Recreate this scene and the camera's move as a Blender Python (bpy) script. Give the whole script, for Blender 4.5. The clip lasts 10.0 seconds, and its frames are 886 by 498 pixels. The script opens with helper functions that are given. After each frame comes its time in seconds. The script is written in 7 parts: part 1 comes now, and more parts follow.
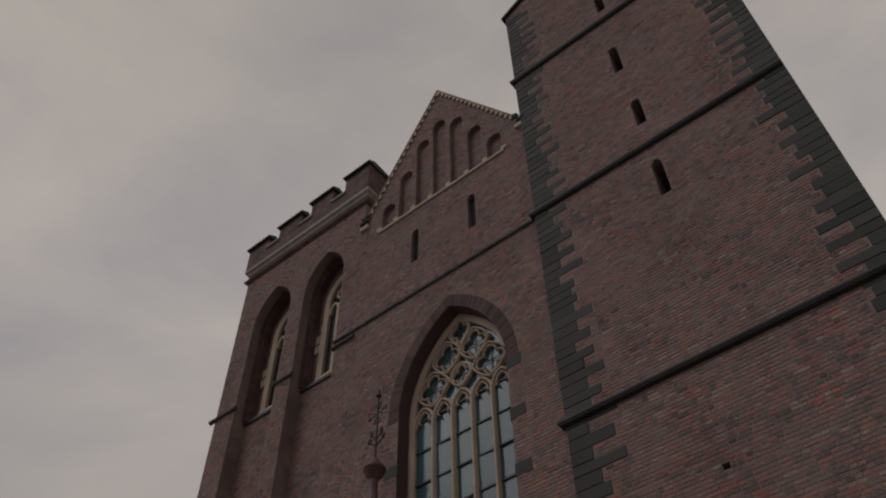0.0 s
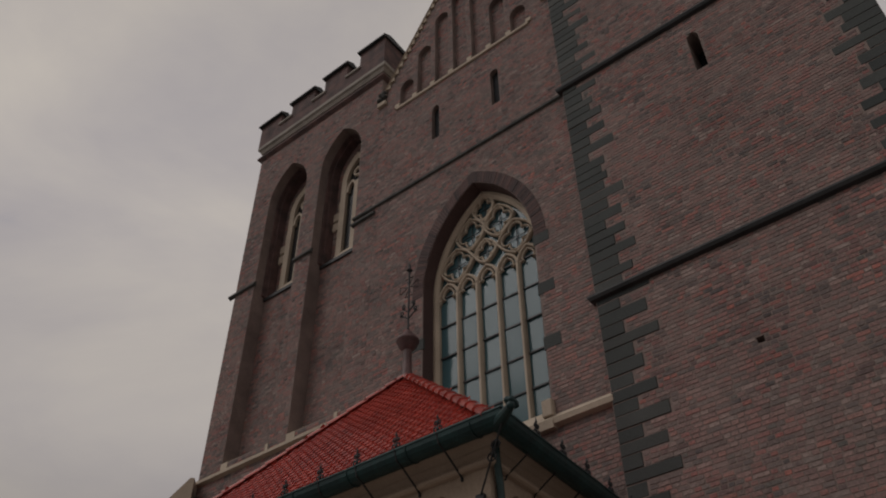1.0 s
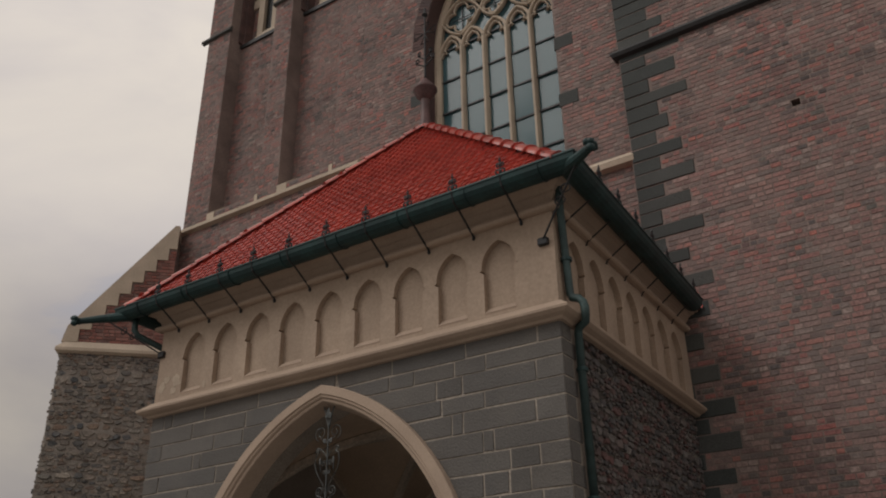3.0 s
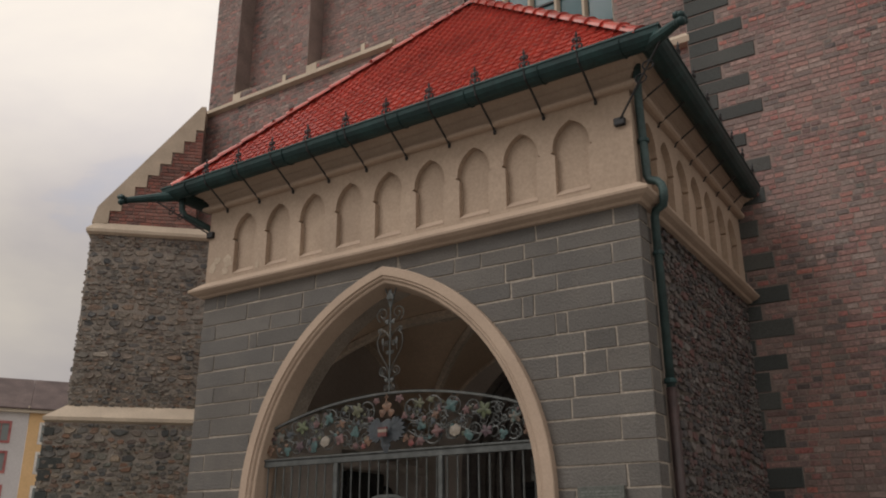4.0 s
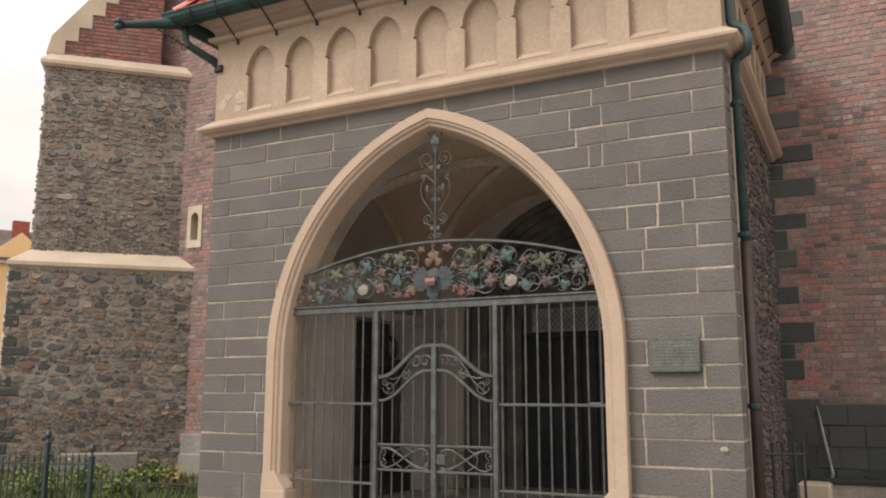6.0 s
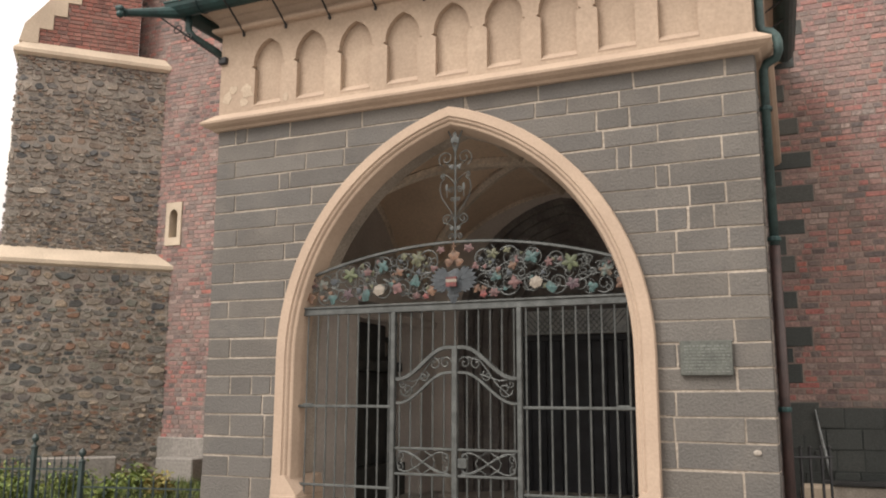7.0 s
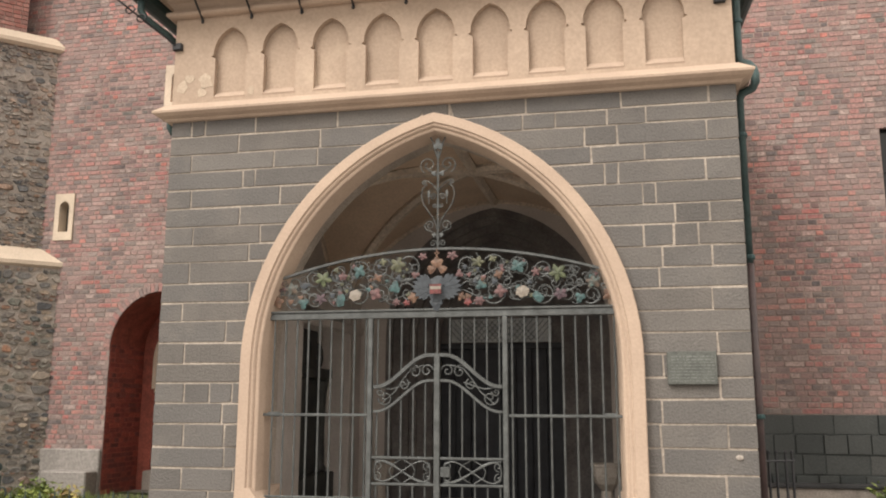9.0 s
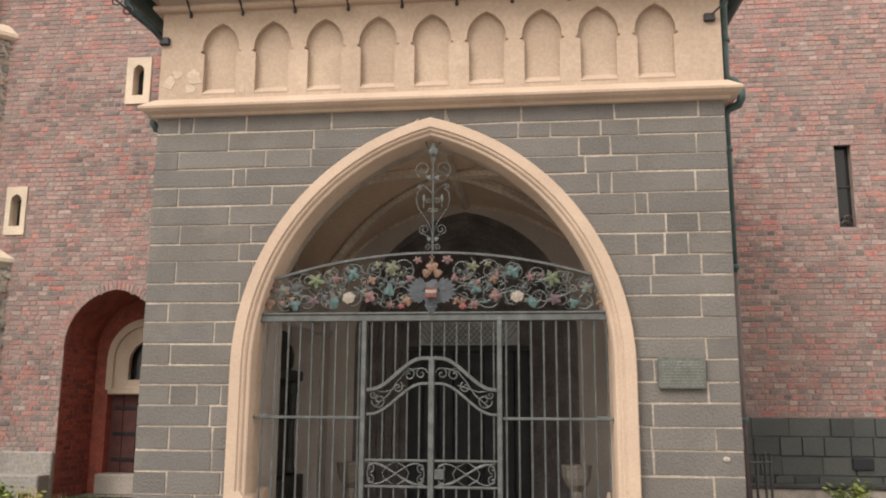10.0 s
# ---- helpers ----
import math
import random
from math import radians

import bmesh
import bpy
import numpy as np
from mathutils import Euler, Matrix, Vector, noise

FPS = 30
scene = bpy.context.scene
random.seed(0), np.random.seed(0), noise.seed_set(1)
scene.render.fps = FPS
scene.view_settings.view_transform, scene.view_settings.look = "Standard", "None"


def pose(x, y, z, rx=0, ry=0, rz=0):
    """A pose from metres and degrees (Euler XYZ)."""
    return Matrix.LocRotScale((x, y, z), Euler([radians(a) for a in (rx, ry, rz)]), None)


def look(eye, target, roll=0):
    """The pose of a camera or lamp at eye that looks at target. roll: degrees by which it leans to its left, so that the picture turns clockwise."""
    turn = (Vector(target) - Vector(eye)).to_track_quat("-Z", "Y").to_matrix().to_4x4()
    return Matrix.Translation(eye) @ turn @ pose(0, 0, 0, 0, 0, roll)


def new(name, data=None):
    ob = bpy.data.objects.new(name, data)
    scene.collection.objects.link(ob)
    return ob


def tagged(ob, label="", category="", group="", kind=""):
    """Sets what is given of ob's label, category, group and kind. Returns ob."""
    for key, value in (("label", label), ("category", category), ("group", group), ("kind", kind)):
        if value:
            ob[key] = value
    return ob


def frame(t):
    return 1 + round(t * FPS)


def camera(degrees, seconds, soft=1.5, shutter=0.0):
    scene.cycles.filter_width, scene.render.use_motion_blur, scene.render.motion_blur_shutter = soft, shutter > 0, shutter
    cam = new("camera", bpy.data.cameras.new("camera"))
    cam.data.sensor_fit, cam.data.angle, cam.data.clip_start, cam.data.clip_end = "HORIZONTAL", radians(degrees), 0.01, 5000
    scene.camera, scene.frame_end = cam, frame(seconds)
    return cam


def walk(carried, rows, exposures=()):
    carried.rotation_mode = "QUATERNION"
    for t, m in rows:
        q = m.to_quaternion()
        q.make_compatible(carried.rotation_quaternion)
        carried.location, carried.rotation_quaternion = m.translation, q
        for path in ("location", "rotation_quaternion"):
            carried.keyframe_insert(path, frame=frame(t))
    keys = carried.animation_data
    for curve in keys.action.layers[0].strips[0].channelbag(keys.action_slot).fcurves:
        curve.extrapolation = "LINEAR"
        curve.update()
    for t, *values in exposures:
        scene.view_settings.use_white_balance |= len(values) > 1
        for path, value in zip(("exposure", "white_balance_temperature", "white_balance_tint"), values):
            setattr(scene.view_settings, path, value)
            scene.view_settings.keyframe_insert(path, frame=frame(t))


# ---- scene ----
cam = camera(54.9, 10.0, soft=2.0)
METRES, EYE, TILT, LEAN, TURN = 8.0, 1.5, 0.0, 0.0, 38.6
ROWS = [
    (0.0, 0.0, 0.0, 0.0, 0.67, 49.64, 0.57),
    (0.5, -0.0425, 0.0134, 0.0027, 0.58, 45.58, 0.45),
    (1.0, -0.0856, 0.0318, 0.0008, 0.11, 41.88, 0.41),
    (1.5, -0.1272, 0.0509, 0.0025, -0.39, 38.19, 0.51),
    (2.0, -0.1705, 0.0692, 0.0002, -1.56, 34.52, 0.42),
    (2.5, -0.215, 0.0956, 0.0008, -3.58, 30.58, 0.72),
    (4.0, -0.3533, 0.1578, 0.0017, -5.11, 19.28, 0.14),
    (4.5, -0.3996, 0.1787, -0.0007, -5.49, 15.83, -0.15),
    (5.0, -0.4436, 0.2004, -0.0017, -6.92, 12.3, -0.21),
    (5.5, -0.4892, 0.2208, 0.0017, -9.18, 9.76, -0.18),
    (6.0, -0.5327, 0.2441, 0.0025, -11.13, 9.7, -0.09),
    (7.5, -0.6793, 0.3057, 0.0023, -17.54, 9.96, -0.28),
    (8.0, -0.7278, 0.3276, 0.0012, -20.79, 10.15, -0.22),
    (8.5, -0.7739, 0.349, 0.0014, -23.92, 10.23, -0.19),
    (9.0, -0.8213, 0.3668, 0.0037, -26.69, 10.35, -0.16),
    (9.5, -0.8669, 0.3869, 0.0049, -29.23, 10.4, -0.23),
    (10.0, -0.9123, 0.4056, 0.0052, -32.05, 10.46, -0.33),
]
EXPOSURES = [(0.0, -1.18, 6180, 14), (1.0, -0.97, 6190, 13), (2.0, -0.68, 6240, 12), (2.5, -0.52, 6290, 12), (4.0, 0.17, 6330, 11), (4.5, 0.36, 6320, 11), (5.0, 0.69, 6350, 11), (5.5, 1.07, 6420, 11), (6.2, 1.3, 6470, 11), (7.5, 1.52, 6490, 11), (10.0, 1.6, 6530, 11)]
walk(cam, [(t, pose(0, 0, EYE, TILT, LEAN, TURN) @ pose(METRES * x, METRES * y, METRES * z, 90 + pitch, roll, yaw)) for t, x, y, z, yaw, pitch, roll in ROWS], EXPOSURES)

# ---- sky and sun: overcast, thicker cloud overhead, brighter low down ----
SUN_EL, SUN_AZ = 48.0, 215.0   # degrees; azimuth from +y, clockwise


def build_world():
    w = bpy.data.worlds.new("overcast_sky")
    scene.world = w
    w.use_nodes = True
    nt = w.node_tree
    nt.nodes.clear()
    N, L = nt.nodes.new, nt.links.new
    out, bg = N("ShaderNodeOutputWorld"), N("ShaderNodeBackground")
    sky = N("ShaderNodeTexSky")
    sky.sky_type, sky.sun_disc = "NISHITA", False
    sky.sun_elevation, sky.sun_rotation = radians(SUN_EL), radians(SUN_AZ)
    tc, mp = N("ShaderNodeTexCoord"), N("ShaderNodeMapping")
    mp.inputs["Scale"].default_value = (1.0, 1.0, 2.2)
    L(tc.outputs["Generated"], mp.inputs[0])
    n1, n2 = N("ShaderNodeTexNoise"), N("ShaderNodeTexNoise")
    n1.inputs["Scale"].default_value, n1.inputs["Detail"].default_value, n1.inputs["Roughness"].default_value = 2.3, 7, 0.52
    n1.inputs["Distortion"].default_value = 0.35
    n2.inputs["Scale"].default_value, n2.inputs["Detail"].default_value = 1.1, 3
    L(mp.outputs[0], n1.inputs[0])
    L(mp.outputs[0], n2.inputs[0])
    r1 = N("ShaderNodeValToRGB")
    for p, c in zip(r1.color_ramp.elements, ((0.34, (5.9, 5.4, 5.15, 1)), (0.68, (8.4, 7.55, 6.3, 1)))):
        p.position, p.color = c
    L(n1.outputs[0], r1.inputs[0])
    # the cloud deck is thick overhead, thinner at middle height, hazy at the horizon
    sep, ramp = N("ShaderNodeSeparateXYZ"), N("ShaderNodeValToRGB")
    L(tc.outputs["Generated"], sep.inputs[0])
    L(sep.outputs[2], ramp.inputs[0])
    el = ramp.color_ramp.elements
    el.new(0.3), el.new(0.5), el.new(0.68)
    for p, (q, v) in zip(el, ((0.0, 0.44), (0.26, 0.53), (0.5, 0.93), (0.68, 1.0), (1.0, 0.84))):
        p.position, p.color = q, (v, v, v, 1)
    ramp.color_ramp.interpolation = "EASE"
    mul = N("ShaderNodeVectorMath")
    mul.operation = "SCALE"
    L(r1.outputs[0], mul.inputs[0])
    L(ramp.outputs[0], mul.inputs["Scale"])
    # a few thin places where the blue shows through
    gap, mix = N("ShaderNodeMapRange"), N("ShaderNodeMix")
    L(n1.outputs[0], gap.inputs[0])
    for k, v in zip((1, 2, 3, 4), (0.28, 0.36, 0.3, 0.0)):
        gap.inputs[k].default_value = v
    mix.data_type = "RGBA"
    L(gap.outputs[0], mix.inputs[0])
    L(mul.outputs[0], mix.inputs[6])
    L(sky.outputs[0], mix.inputs[7])
    L(mix.outputs[2], bg.inputs[0])
    bg.inputs[1].default_value = 0.126
    L(bg.outputs[0], out.inputs[0])


build_world()
sun = new("sun", bpy.data.lights.new("sun", "SUN"))
sun.data.energy, sun.data.angle, sun.data.color = 1.15, radians(30), (1.0, 0.94, 0.86)
sun.matrix_world = look((-11 * 3, -16 * 3, 20 * 3), (0, 0, 0))


# ---- materials ----
def surface(name, stops, rough=0.85, metal=0.0, scale=3.0, bump=0.2, fine=60.0, rand=None, mottle=(0.75, 1.2), stain=None, smear=None, coat=0.0):
    """stops: colours by noise, or by chance per piece when rand is 'island' or 'object'. stain, smear: (colour, scale, threshold, amount)."""
    m = bpy.data.materials.new(name)
    m.use_nodes = True
    nt = m.node_tree
    N, L = nt.nodes.new, nt.links.new
    bsdf = nt.nodes["Principled BSDF"]
    bsdf.inputs["Roughness"].default_value, bsdf.inputs["Metallic"].default_value = rough, metal
    bsdf.inputs["Coat Weight"].default_value, bsdf.inputs["Coat Roughness"].default_value = coat, 0.06
    tc = N("ShaderNodeTexCoord")
    geo = N("ShaderNodeNewGeometry")
    big, small = N("ShaderNodeTexNoise"), N("ShaderNodeTexNoise")
    big.inputs["Scale"].default_value, big.inputs["Detail"].default_value = scale, 6
    small.inputs["Scale"].default_value, small.inputs["Detail"].default_value = fine, 5
    for n in (big, small):
        L(geo.outputs["Position"], n.inputs[0])
    ramp = N("ShaderNodeValToRGB")
    el = ramp.color_ramp.elements
    while len(el) < len(stops):
        el.new(0.5)
    for i, c in enumerate(stops):
        f = i / max(1, len(stops) - 1)
        el[i].position = f if rand else 0.28 + 0.44 * f
        el[i].color = (*c, 1)
    if rand == "object":
        L(N("ShaderNodeObjectInfo").outputs["Random"], ramp.inputs[0])
    elif rand == "island":
        L(geo.outputs["Random Per Island"], ramp.inputs[0])
    else:
        L(big.outputs[0], ramp.inputs[0])
    col = ramp.outputs[0]
    for src, lo, hi in ((big, 0.5 + mottle[0] / 2, 0.5 + mottle[1] / 2), (small, *mottle)):
        rng, mul = N("ShaderNodeMapRange"), N("ShaderNodeVectorMath")
        for k, v in zip((1, 2, 3, 4), (0.3, 0.7, lo, hi)):
            rng.inputs[k].default_value = v
        L(src.outputs[0], rng.inputs[0])
        mul.operation = "SCALE"
        L(col, mul.inputs[0])
        L(rng.outputs[0], mul.inputs["Scale"])
        col = mul.outputs[0]
    for c, sc, th, amt in [q for q in (smear, stain) if q]:
        sn, sr, mx = N("ShaderNodeTexNoise"), N("ShaderNodeMapRange"), N("ShaderNodeMix")
        sn.inputs["Scale"].default_value, sn.inputs["Detail"].default_value, sn.inputs["Roughness"].default_value = sc, 8, 0.65
        L(geo.outputs["Position"], sn.inputs[0])
        for k, v in zip((1, 2, 3, 4), (th, th + 0.12, 0.0, amt)):
            sr.inputs[k].default_value = v
        L(sn.outputs[0], sr.inputs[0])
        mx.data_type = "RGBA"
        L(sr.outputs[0], mx.inputs[0])
        L(col, mx.inputs[6])
        mx.inputs[7].default_value = (*c, 1)
        col = mx.outputs[2]
    L(col, bsdf.inputs["Base Color"])
    if bump:
        b = N("ShaderNodeBump")
        b.inputs["Strength"].default_value, b.inputs["Distance"].default_value = bump, 0.02
        L(small.outputs[0], b.inputs["Height"])
        L(b.outputs[0], bsdf.inputs["Normal"])
    return m


BRICKS = [(0.081, 0.069, 0.07), (0.253, 0.141, 0.129), (0.275, 0.178, 0.163), (0.138, 0.114, 0.112), (0.385, 0.146, 0.119), (0.226, 0.196, 0.182), (0.33, 0.123, 0.11), (0.171, 0.138, 0.133), (0.099, 0.087, 0.088), (0.347, 0.27, 0.244), (0.27, 0.116, 0.107), (0.281, 0.171, 0.154), (0.127, 0.123, 0.114), (0.242, 0.138, 0.132)]
M = {
    "brick": surface("brick", BRICKS, rand="island", scale=0.55, fine=26, mottle=(0.62, 1.3), bump=0.5, stain=((0.1, 0.088, 0.085), 2.6, 0.56, 0.45), smear=((0.255, 0.19, 0.172), 1.1, 0.44, 0.42)),
    "brick_piece": surface("brick_piece", BRICKS, rand="object", scale=0.55, fine=26, mottle=(0.62, 1.3), bump=0.5, stain=((0.1, 0.088, 0.085), 2.6, 0.56, 0.45), smear=((0.255, 0.19, 0.172), 1.1, 0.44, 0.42)),
    "brick_plain": surface("brick_plain", [(0.065, 0.045, 0.045), (0.115, 0.07, 0.066), (0.16, 0.09, 0.08)], scale=2.5, fine=25, bump=0.4, stain=((0.05, 0.042, 0.042), 1.2, 0.52, 0.6)),
    "brick_dark": surface("brick_dark", [(0.05, 0.036, 0.037), (0.085, 0.052, 0.05), (0.12, 0.068, 0.062)], rand="island", scale=2, fine=30, bump=0.3),
    "brick_worn": surface("brick_worn", [(0.15, 0.078, 0.068), (0.25, 0.105, 0.085), (0.3, 0.14, 0.115), (0.2, 0.125, 0.11), (0.27, 0.1, 0.078), (0.12, 0.08, 0.074)], rand="island", scale=1.5, fine=30, bump=0.4, smear=((0.27, 0.175, 0.15), 2.0, 0.5, 0.4)),
    "brick_red": surface("brick_red", [(0.2, 0.055, 0.04), (0.3, 0.08, 0.055)], scale=5, fine=25, bump=0.4),
    "brick_bright": surface("brick_bright", [(0.11, 0.035, 0.03), (0.2, 0.05, 0.04), (0.3, 0.075, 0.05), (0.14, 0.05, 0.045)], rand="island", scale=1.5, fine=30, bump=0.3),
    "stone_grey": surface("stone_grey", [(0.25, 0.225, 0.2), (0.36, 0.325, 0.285)], scale=2, fine=40, bump=0.2, stain=((0.1, 0.09, 0.085), 2.0, 0.55, 0.6)),
    "quoin_piece": surface("quoin_piece", [(0.036, 0.043, 0.043), (0.06, 0.066, 0.064), (0.046, 0.053, 0.052), (0.08, 0.083, 0.079)], rand="object", scale=1.5, fine=50, bump=0.35),
    "quoin_plain": surface("quoin_plain", [(0.05, 0.055, 0.054), (0.09, 0.09, 0.086)], scale=4, fine=40, bump=0.4),
    "mortar": surface("mortar", [(0.185, 0.142, 0.128), (0.26, 0.202, 0.18)], scale=1.4, fine=40, bump=0.4),
    "basalt": surface("basalt", [(0.088, 0.083, 0.078), (0.112, 0.105, 0.098), (0.098, 0.094, 0.09), (0.124, 0.116, 0.107), (0.104, 0.096, 0.088)], rand="object", scale=1.5, fine=45, bump=0.6, rough=0.8, mottle=(0.8, 1.18), smear=((0.14, 0.128, 0.115), 2.2, 0.53, 0.45), stain=((0.078, 0.075, 0.073), 3.4, 0.57, 0.4)),
    "quoin": surface("quoin", [(0.03, 0.038, 0.038), (0.05, 0.056, 0.055), (0.038, 0.045, 0.044)], rand="island", scale=1.5, fine=50, bump=0.3),
    "joint": surface("joint", [(0.32, 0.28, 0.238), (0.4, 0.35, 0.298)], scale=2.5, fine=40, bump=0.5, stain=((0.2, 0.178, 0.155), 5.0, 0.58, 0.5)),
    "plaster": surface("plaster", [(0.36, 0.276, 0.21), (0.415, 0.32, 0.245)], scale=1.3, fine=30, bump=0.12, mottle=(0.87, 1.08), stain=((0.47, 0.375, 0.285), 1.3, 0.56, 0.5), smear=((0.29, 0.222, 0.166), 3.2, 0.58, 0.45)),
    "stone": surface("stone", [(0.455, 0.38, 0.298), (0.54, 0.455, 0.358)], scale=1.5, fine=40, bump=0.15, mottle=(0.85, 1.08), stain=((0.3, 0.26, 0.22), 2.2, 0.62, 0.4)),
    "rubble": surface("rubble", [(0.075, 0.082, 0.088), (0.2, 0.182, 0.16), (0.3, 0.255, 0.21), (0.11, 0.112, 0.115), (0.24, 0.165, 0.12), (0.26, 0.24, 0.212), (0.09, 0.098, 0.106), (0.22, 0.2, 0.178), (0.27, 0.195, 0.145), (0.15, 0.148, 0.138), (0.33, 0.29, 0.245)], rand="island", scale=3, fine=30, bump=0.8, mottle=(0.6, 1.3), smear=((0.25, 0.224, 0.192), 1.5, 0.53, 0.5)),
    "rubble_low": surface("rubble_low", [(0.08, 0.084, 0.086), (0.22, 0.196, 0.164), (0.31, 0.25, 0.19), (0.12, 0.118, 0.115), (0.25, 0.14, 0.09), (0.2, 0.188, 0.17), (0.085, 0.09, 0.095), (0.21, 0.125, 0.085), (0.25, 0.226, 0.196), (0.145, 0.15, 0.128), (0.06, 0.066, 0.074), (0.23, 0.205, 0.17)], rand="island", scale=3, fine=30, bump=0.8, mottle=(0.65, 1.25), smear=((0.225, 0.202, 0.174), 1.7, 0.53, 0.5)),
    "rubble_piece": surface("rubble_piece", [(0.08, 0.084, 0.086), (0.22, 0.196, 0.164), (0.31, 0.25, 0.19), (0.12, 0.118, 0.115), (0.25, 0.14, 0.09), (0.2, 0.188, 0.17), (0.085, 0.09, 0.095), (0.21, 0.125, 0.085), (0.25, 0.226, 0.196), (0.145, 0.15, 0.128), (0.06, 0.066, 0.074), (0.23, 0.205, 0.17)], rand="object", scale=3, fine=30, bump=0.8, mottle=(0.65, 1.25), smear=((0.225, 0.202, 0.174), 1.7, 0.53, 0.5)),
    "rubble_mortar": surface("rubble_mortar", [(0.205, 0.186, 0.165), (0.29, 0.26, 0.228)], scale=2, fine=30, bump=0.5),
    "tile": surface("tile", [(0.47, 0.064, 0.047), (0.55, 0.085, 0.058), (0.4, 0.052, 0.041)], rand="island", scale=1.2, fine=20, bump=0.03, rough=0.35, coat=1.0),
    "copper": surface("copper", [(0.008, 0.028, 0.031), (0.015, 0.05, 0.051)], scale=4, fine=30, bump=0.08, rough=0.5, metal=0.25),
    "iron": surface("iron", [(0.062, 0.068, 0.068), (0.098, 0.107, 0.107)], scale=8, fine=60, bump=0.1, rough=0.5, metal=0.3),
    "dark_iron": surface("dark_iron", [(0.02, 0.022, 0.025), (0.035, 0.035, 0.038)], scale=8, fine=60, bump=0.1, rough=0.55, metal=0.4),
    "flashing": surface("flashing", [(0.02, 0.022, 0.024), (0.035, 0.036, 0.038)], scale=3, fine=30, bump=0.1, rough=0.6, metal=0.2),
    "slab": surface("slab", [(0.18, 0.168, 0.155), (0.25, 0.232, 0.215)], scale=0.6, fine=25, bump=0.3),
    "flag": surface("flag", [(0.33, 0.305, 0.275), (0.42, 0.39, 0.355)], scale=0.9, fine=25, bump=0.3),
    "memorial": surface("memorial", [(0.02, 0.022, 0.022), (0.05, 0.052, 0.048)], scale=4, fine=30, bump=0.4, rough=0.6),
    "grass": surface("grass", [(0.05, 0.08, 0.02), (0.1, 0.14, 0.035), (0.16, 0.17, 0.05)], rand="island", scale=2, fine=30, bump=0),
    "soil": surface("soil", [(0.05, 0.045, 0.03), (0.07, 0.085, 0.035)], scale=2, fine=40, bump=0.4),
    "limewash": surface("limewash", [(0.47, 0.43, 0.4), (0.55, 0.51, 0.475)], scale=1.2, fine=25, bump=0.1, mottle=(0.88, 1.06)),
    "vault": surface("vault", [(0.56, 0.43, 0.32), (0.66, 0.52, 0.39)], scale=1.2, fine=25, bump=0.1, mottle=(0.88, 1.06)),
    # wood tinted navy-black: the dim porch interior is partly in this colour
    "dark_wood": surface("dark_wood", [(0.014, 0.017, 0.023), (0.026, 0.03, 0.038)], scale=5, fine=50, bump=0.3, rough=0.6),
    "finial_red": surface("finial_red", [(0.075, 0.042, 0.042), (0.12, 0.062, 0.06)], scale=5, fine=40, bump=0.1, rough=0.55),
    "bronze": surface("bronze", [(0.08, 0.087, 0.08), (0.11, 0.118, 0.108)], scale=8, fine=60, bump=0.15, rough=0.5, metal=0.3),
    "plaster_trim": surface("plaster_trim", [(0.37, 0.282, 0.218), (0.42, 0.324, 0.25)], scale=1.6, fine=35, bump=0.1, mottle=(0.92, 1.06), stain=((0.33, 0.26, 0.2), 2.5, 0.62, 0.35)),
    "rubble_side": surface("rubble_side", [(0.045, 0.045, 0.048), (0.075, 0.07, 0.072), (0.13, 0.118, 0.114), (0.125, 0.062, 0.058), (0.058, 0.058, 0.062), (0.17, 0.155, 0.146), (0.1, 0.066, 0.062), (0.09, 0.088, 0.085)], rand="island", scale=3, fine=35, bump=0.5, smear=((0.125, 0.122, 0.115), 1.6, 0.56, 0.75)),
    "patina": surface("patina", [(0.022, 0.045, 0.046), (0.04, 0.075, 0.074)], scale=6, fine=40, bump=0.08, rough=0.55, metal=0.15),
    "door_red": surface("door_red", [(0.075, 0.026, 0.024), (0.11, 0.04, 0.035)], scale=6, fine=50, bump=0.2, rough=0.6),
    "repair": surface("repair", [(0.4, 0.32, 0.245), (0.47, 0.385, 0.3)], scale=5, fine=40, bump=0.2, mottle=(0.85, 1.08)),
    "tile_piece": surface("tile_piece", [(0.47, 0.064, 0.047), (0.55, 0.085, 0.058), (0.4, 0.052, 0.041)], rand="object", scale=1.2, fine=20, bump=0.03, rough=0.35, coat=1.0),
    "tile_dark": surface("tile_dark", [(0.06, 0.012, 0.01), (0.09, 0.02, 0.014)], scale=3, fine=20),
    "brown_pipe": surface("brown_pipe", [(0.03, 0.018, 0.018), (0.048, 0.027, 0.026)], scale=5, fine=30, bump=0.05, rough=0.5),
    "vault_rib": surface("vault_rib", [(0.58, 0.5, 0.41), (0.66, 0.57, 0.47)], scale=2, fine=25, bump=0.1),
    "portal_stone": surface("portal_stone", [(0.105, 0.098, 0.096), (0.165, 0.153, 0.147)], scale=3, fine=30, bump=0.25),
    "lattice_glass": surface("lattice_glass", [(0.3, 0.33, 0.34), (0.4, 0.42, 0.42)], scale=6, fine=30, bump=0.05, rough=0.3),
    "bronze_worn": surface("bronze_worn", [(0.11, 0.122, 0.113), (0.16, 0.172, 0.16)], scale=14, fine=60, bump=0.1, rough=0.5, metal=0.2),
    "paint_green": surface("paint_green", [(0.047, 0.065, 0.029), (0.082, 0.096, 0.047)], scale=14, fine=26, mottle=(0.4, 1.45), bump=0.2, rough=0.55),
    "paint_olive": surface("paint_olive", [(0.053, 0.058, 0.031), (0.086, 0.088, 0.050)], scale=14, fine=26, mottle=(0.4, 1.45), bump=0.2, rough=0.55),
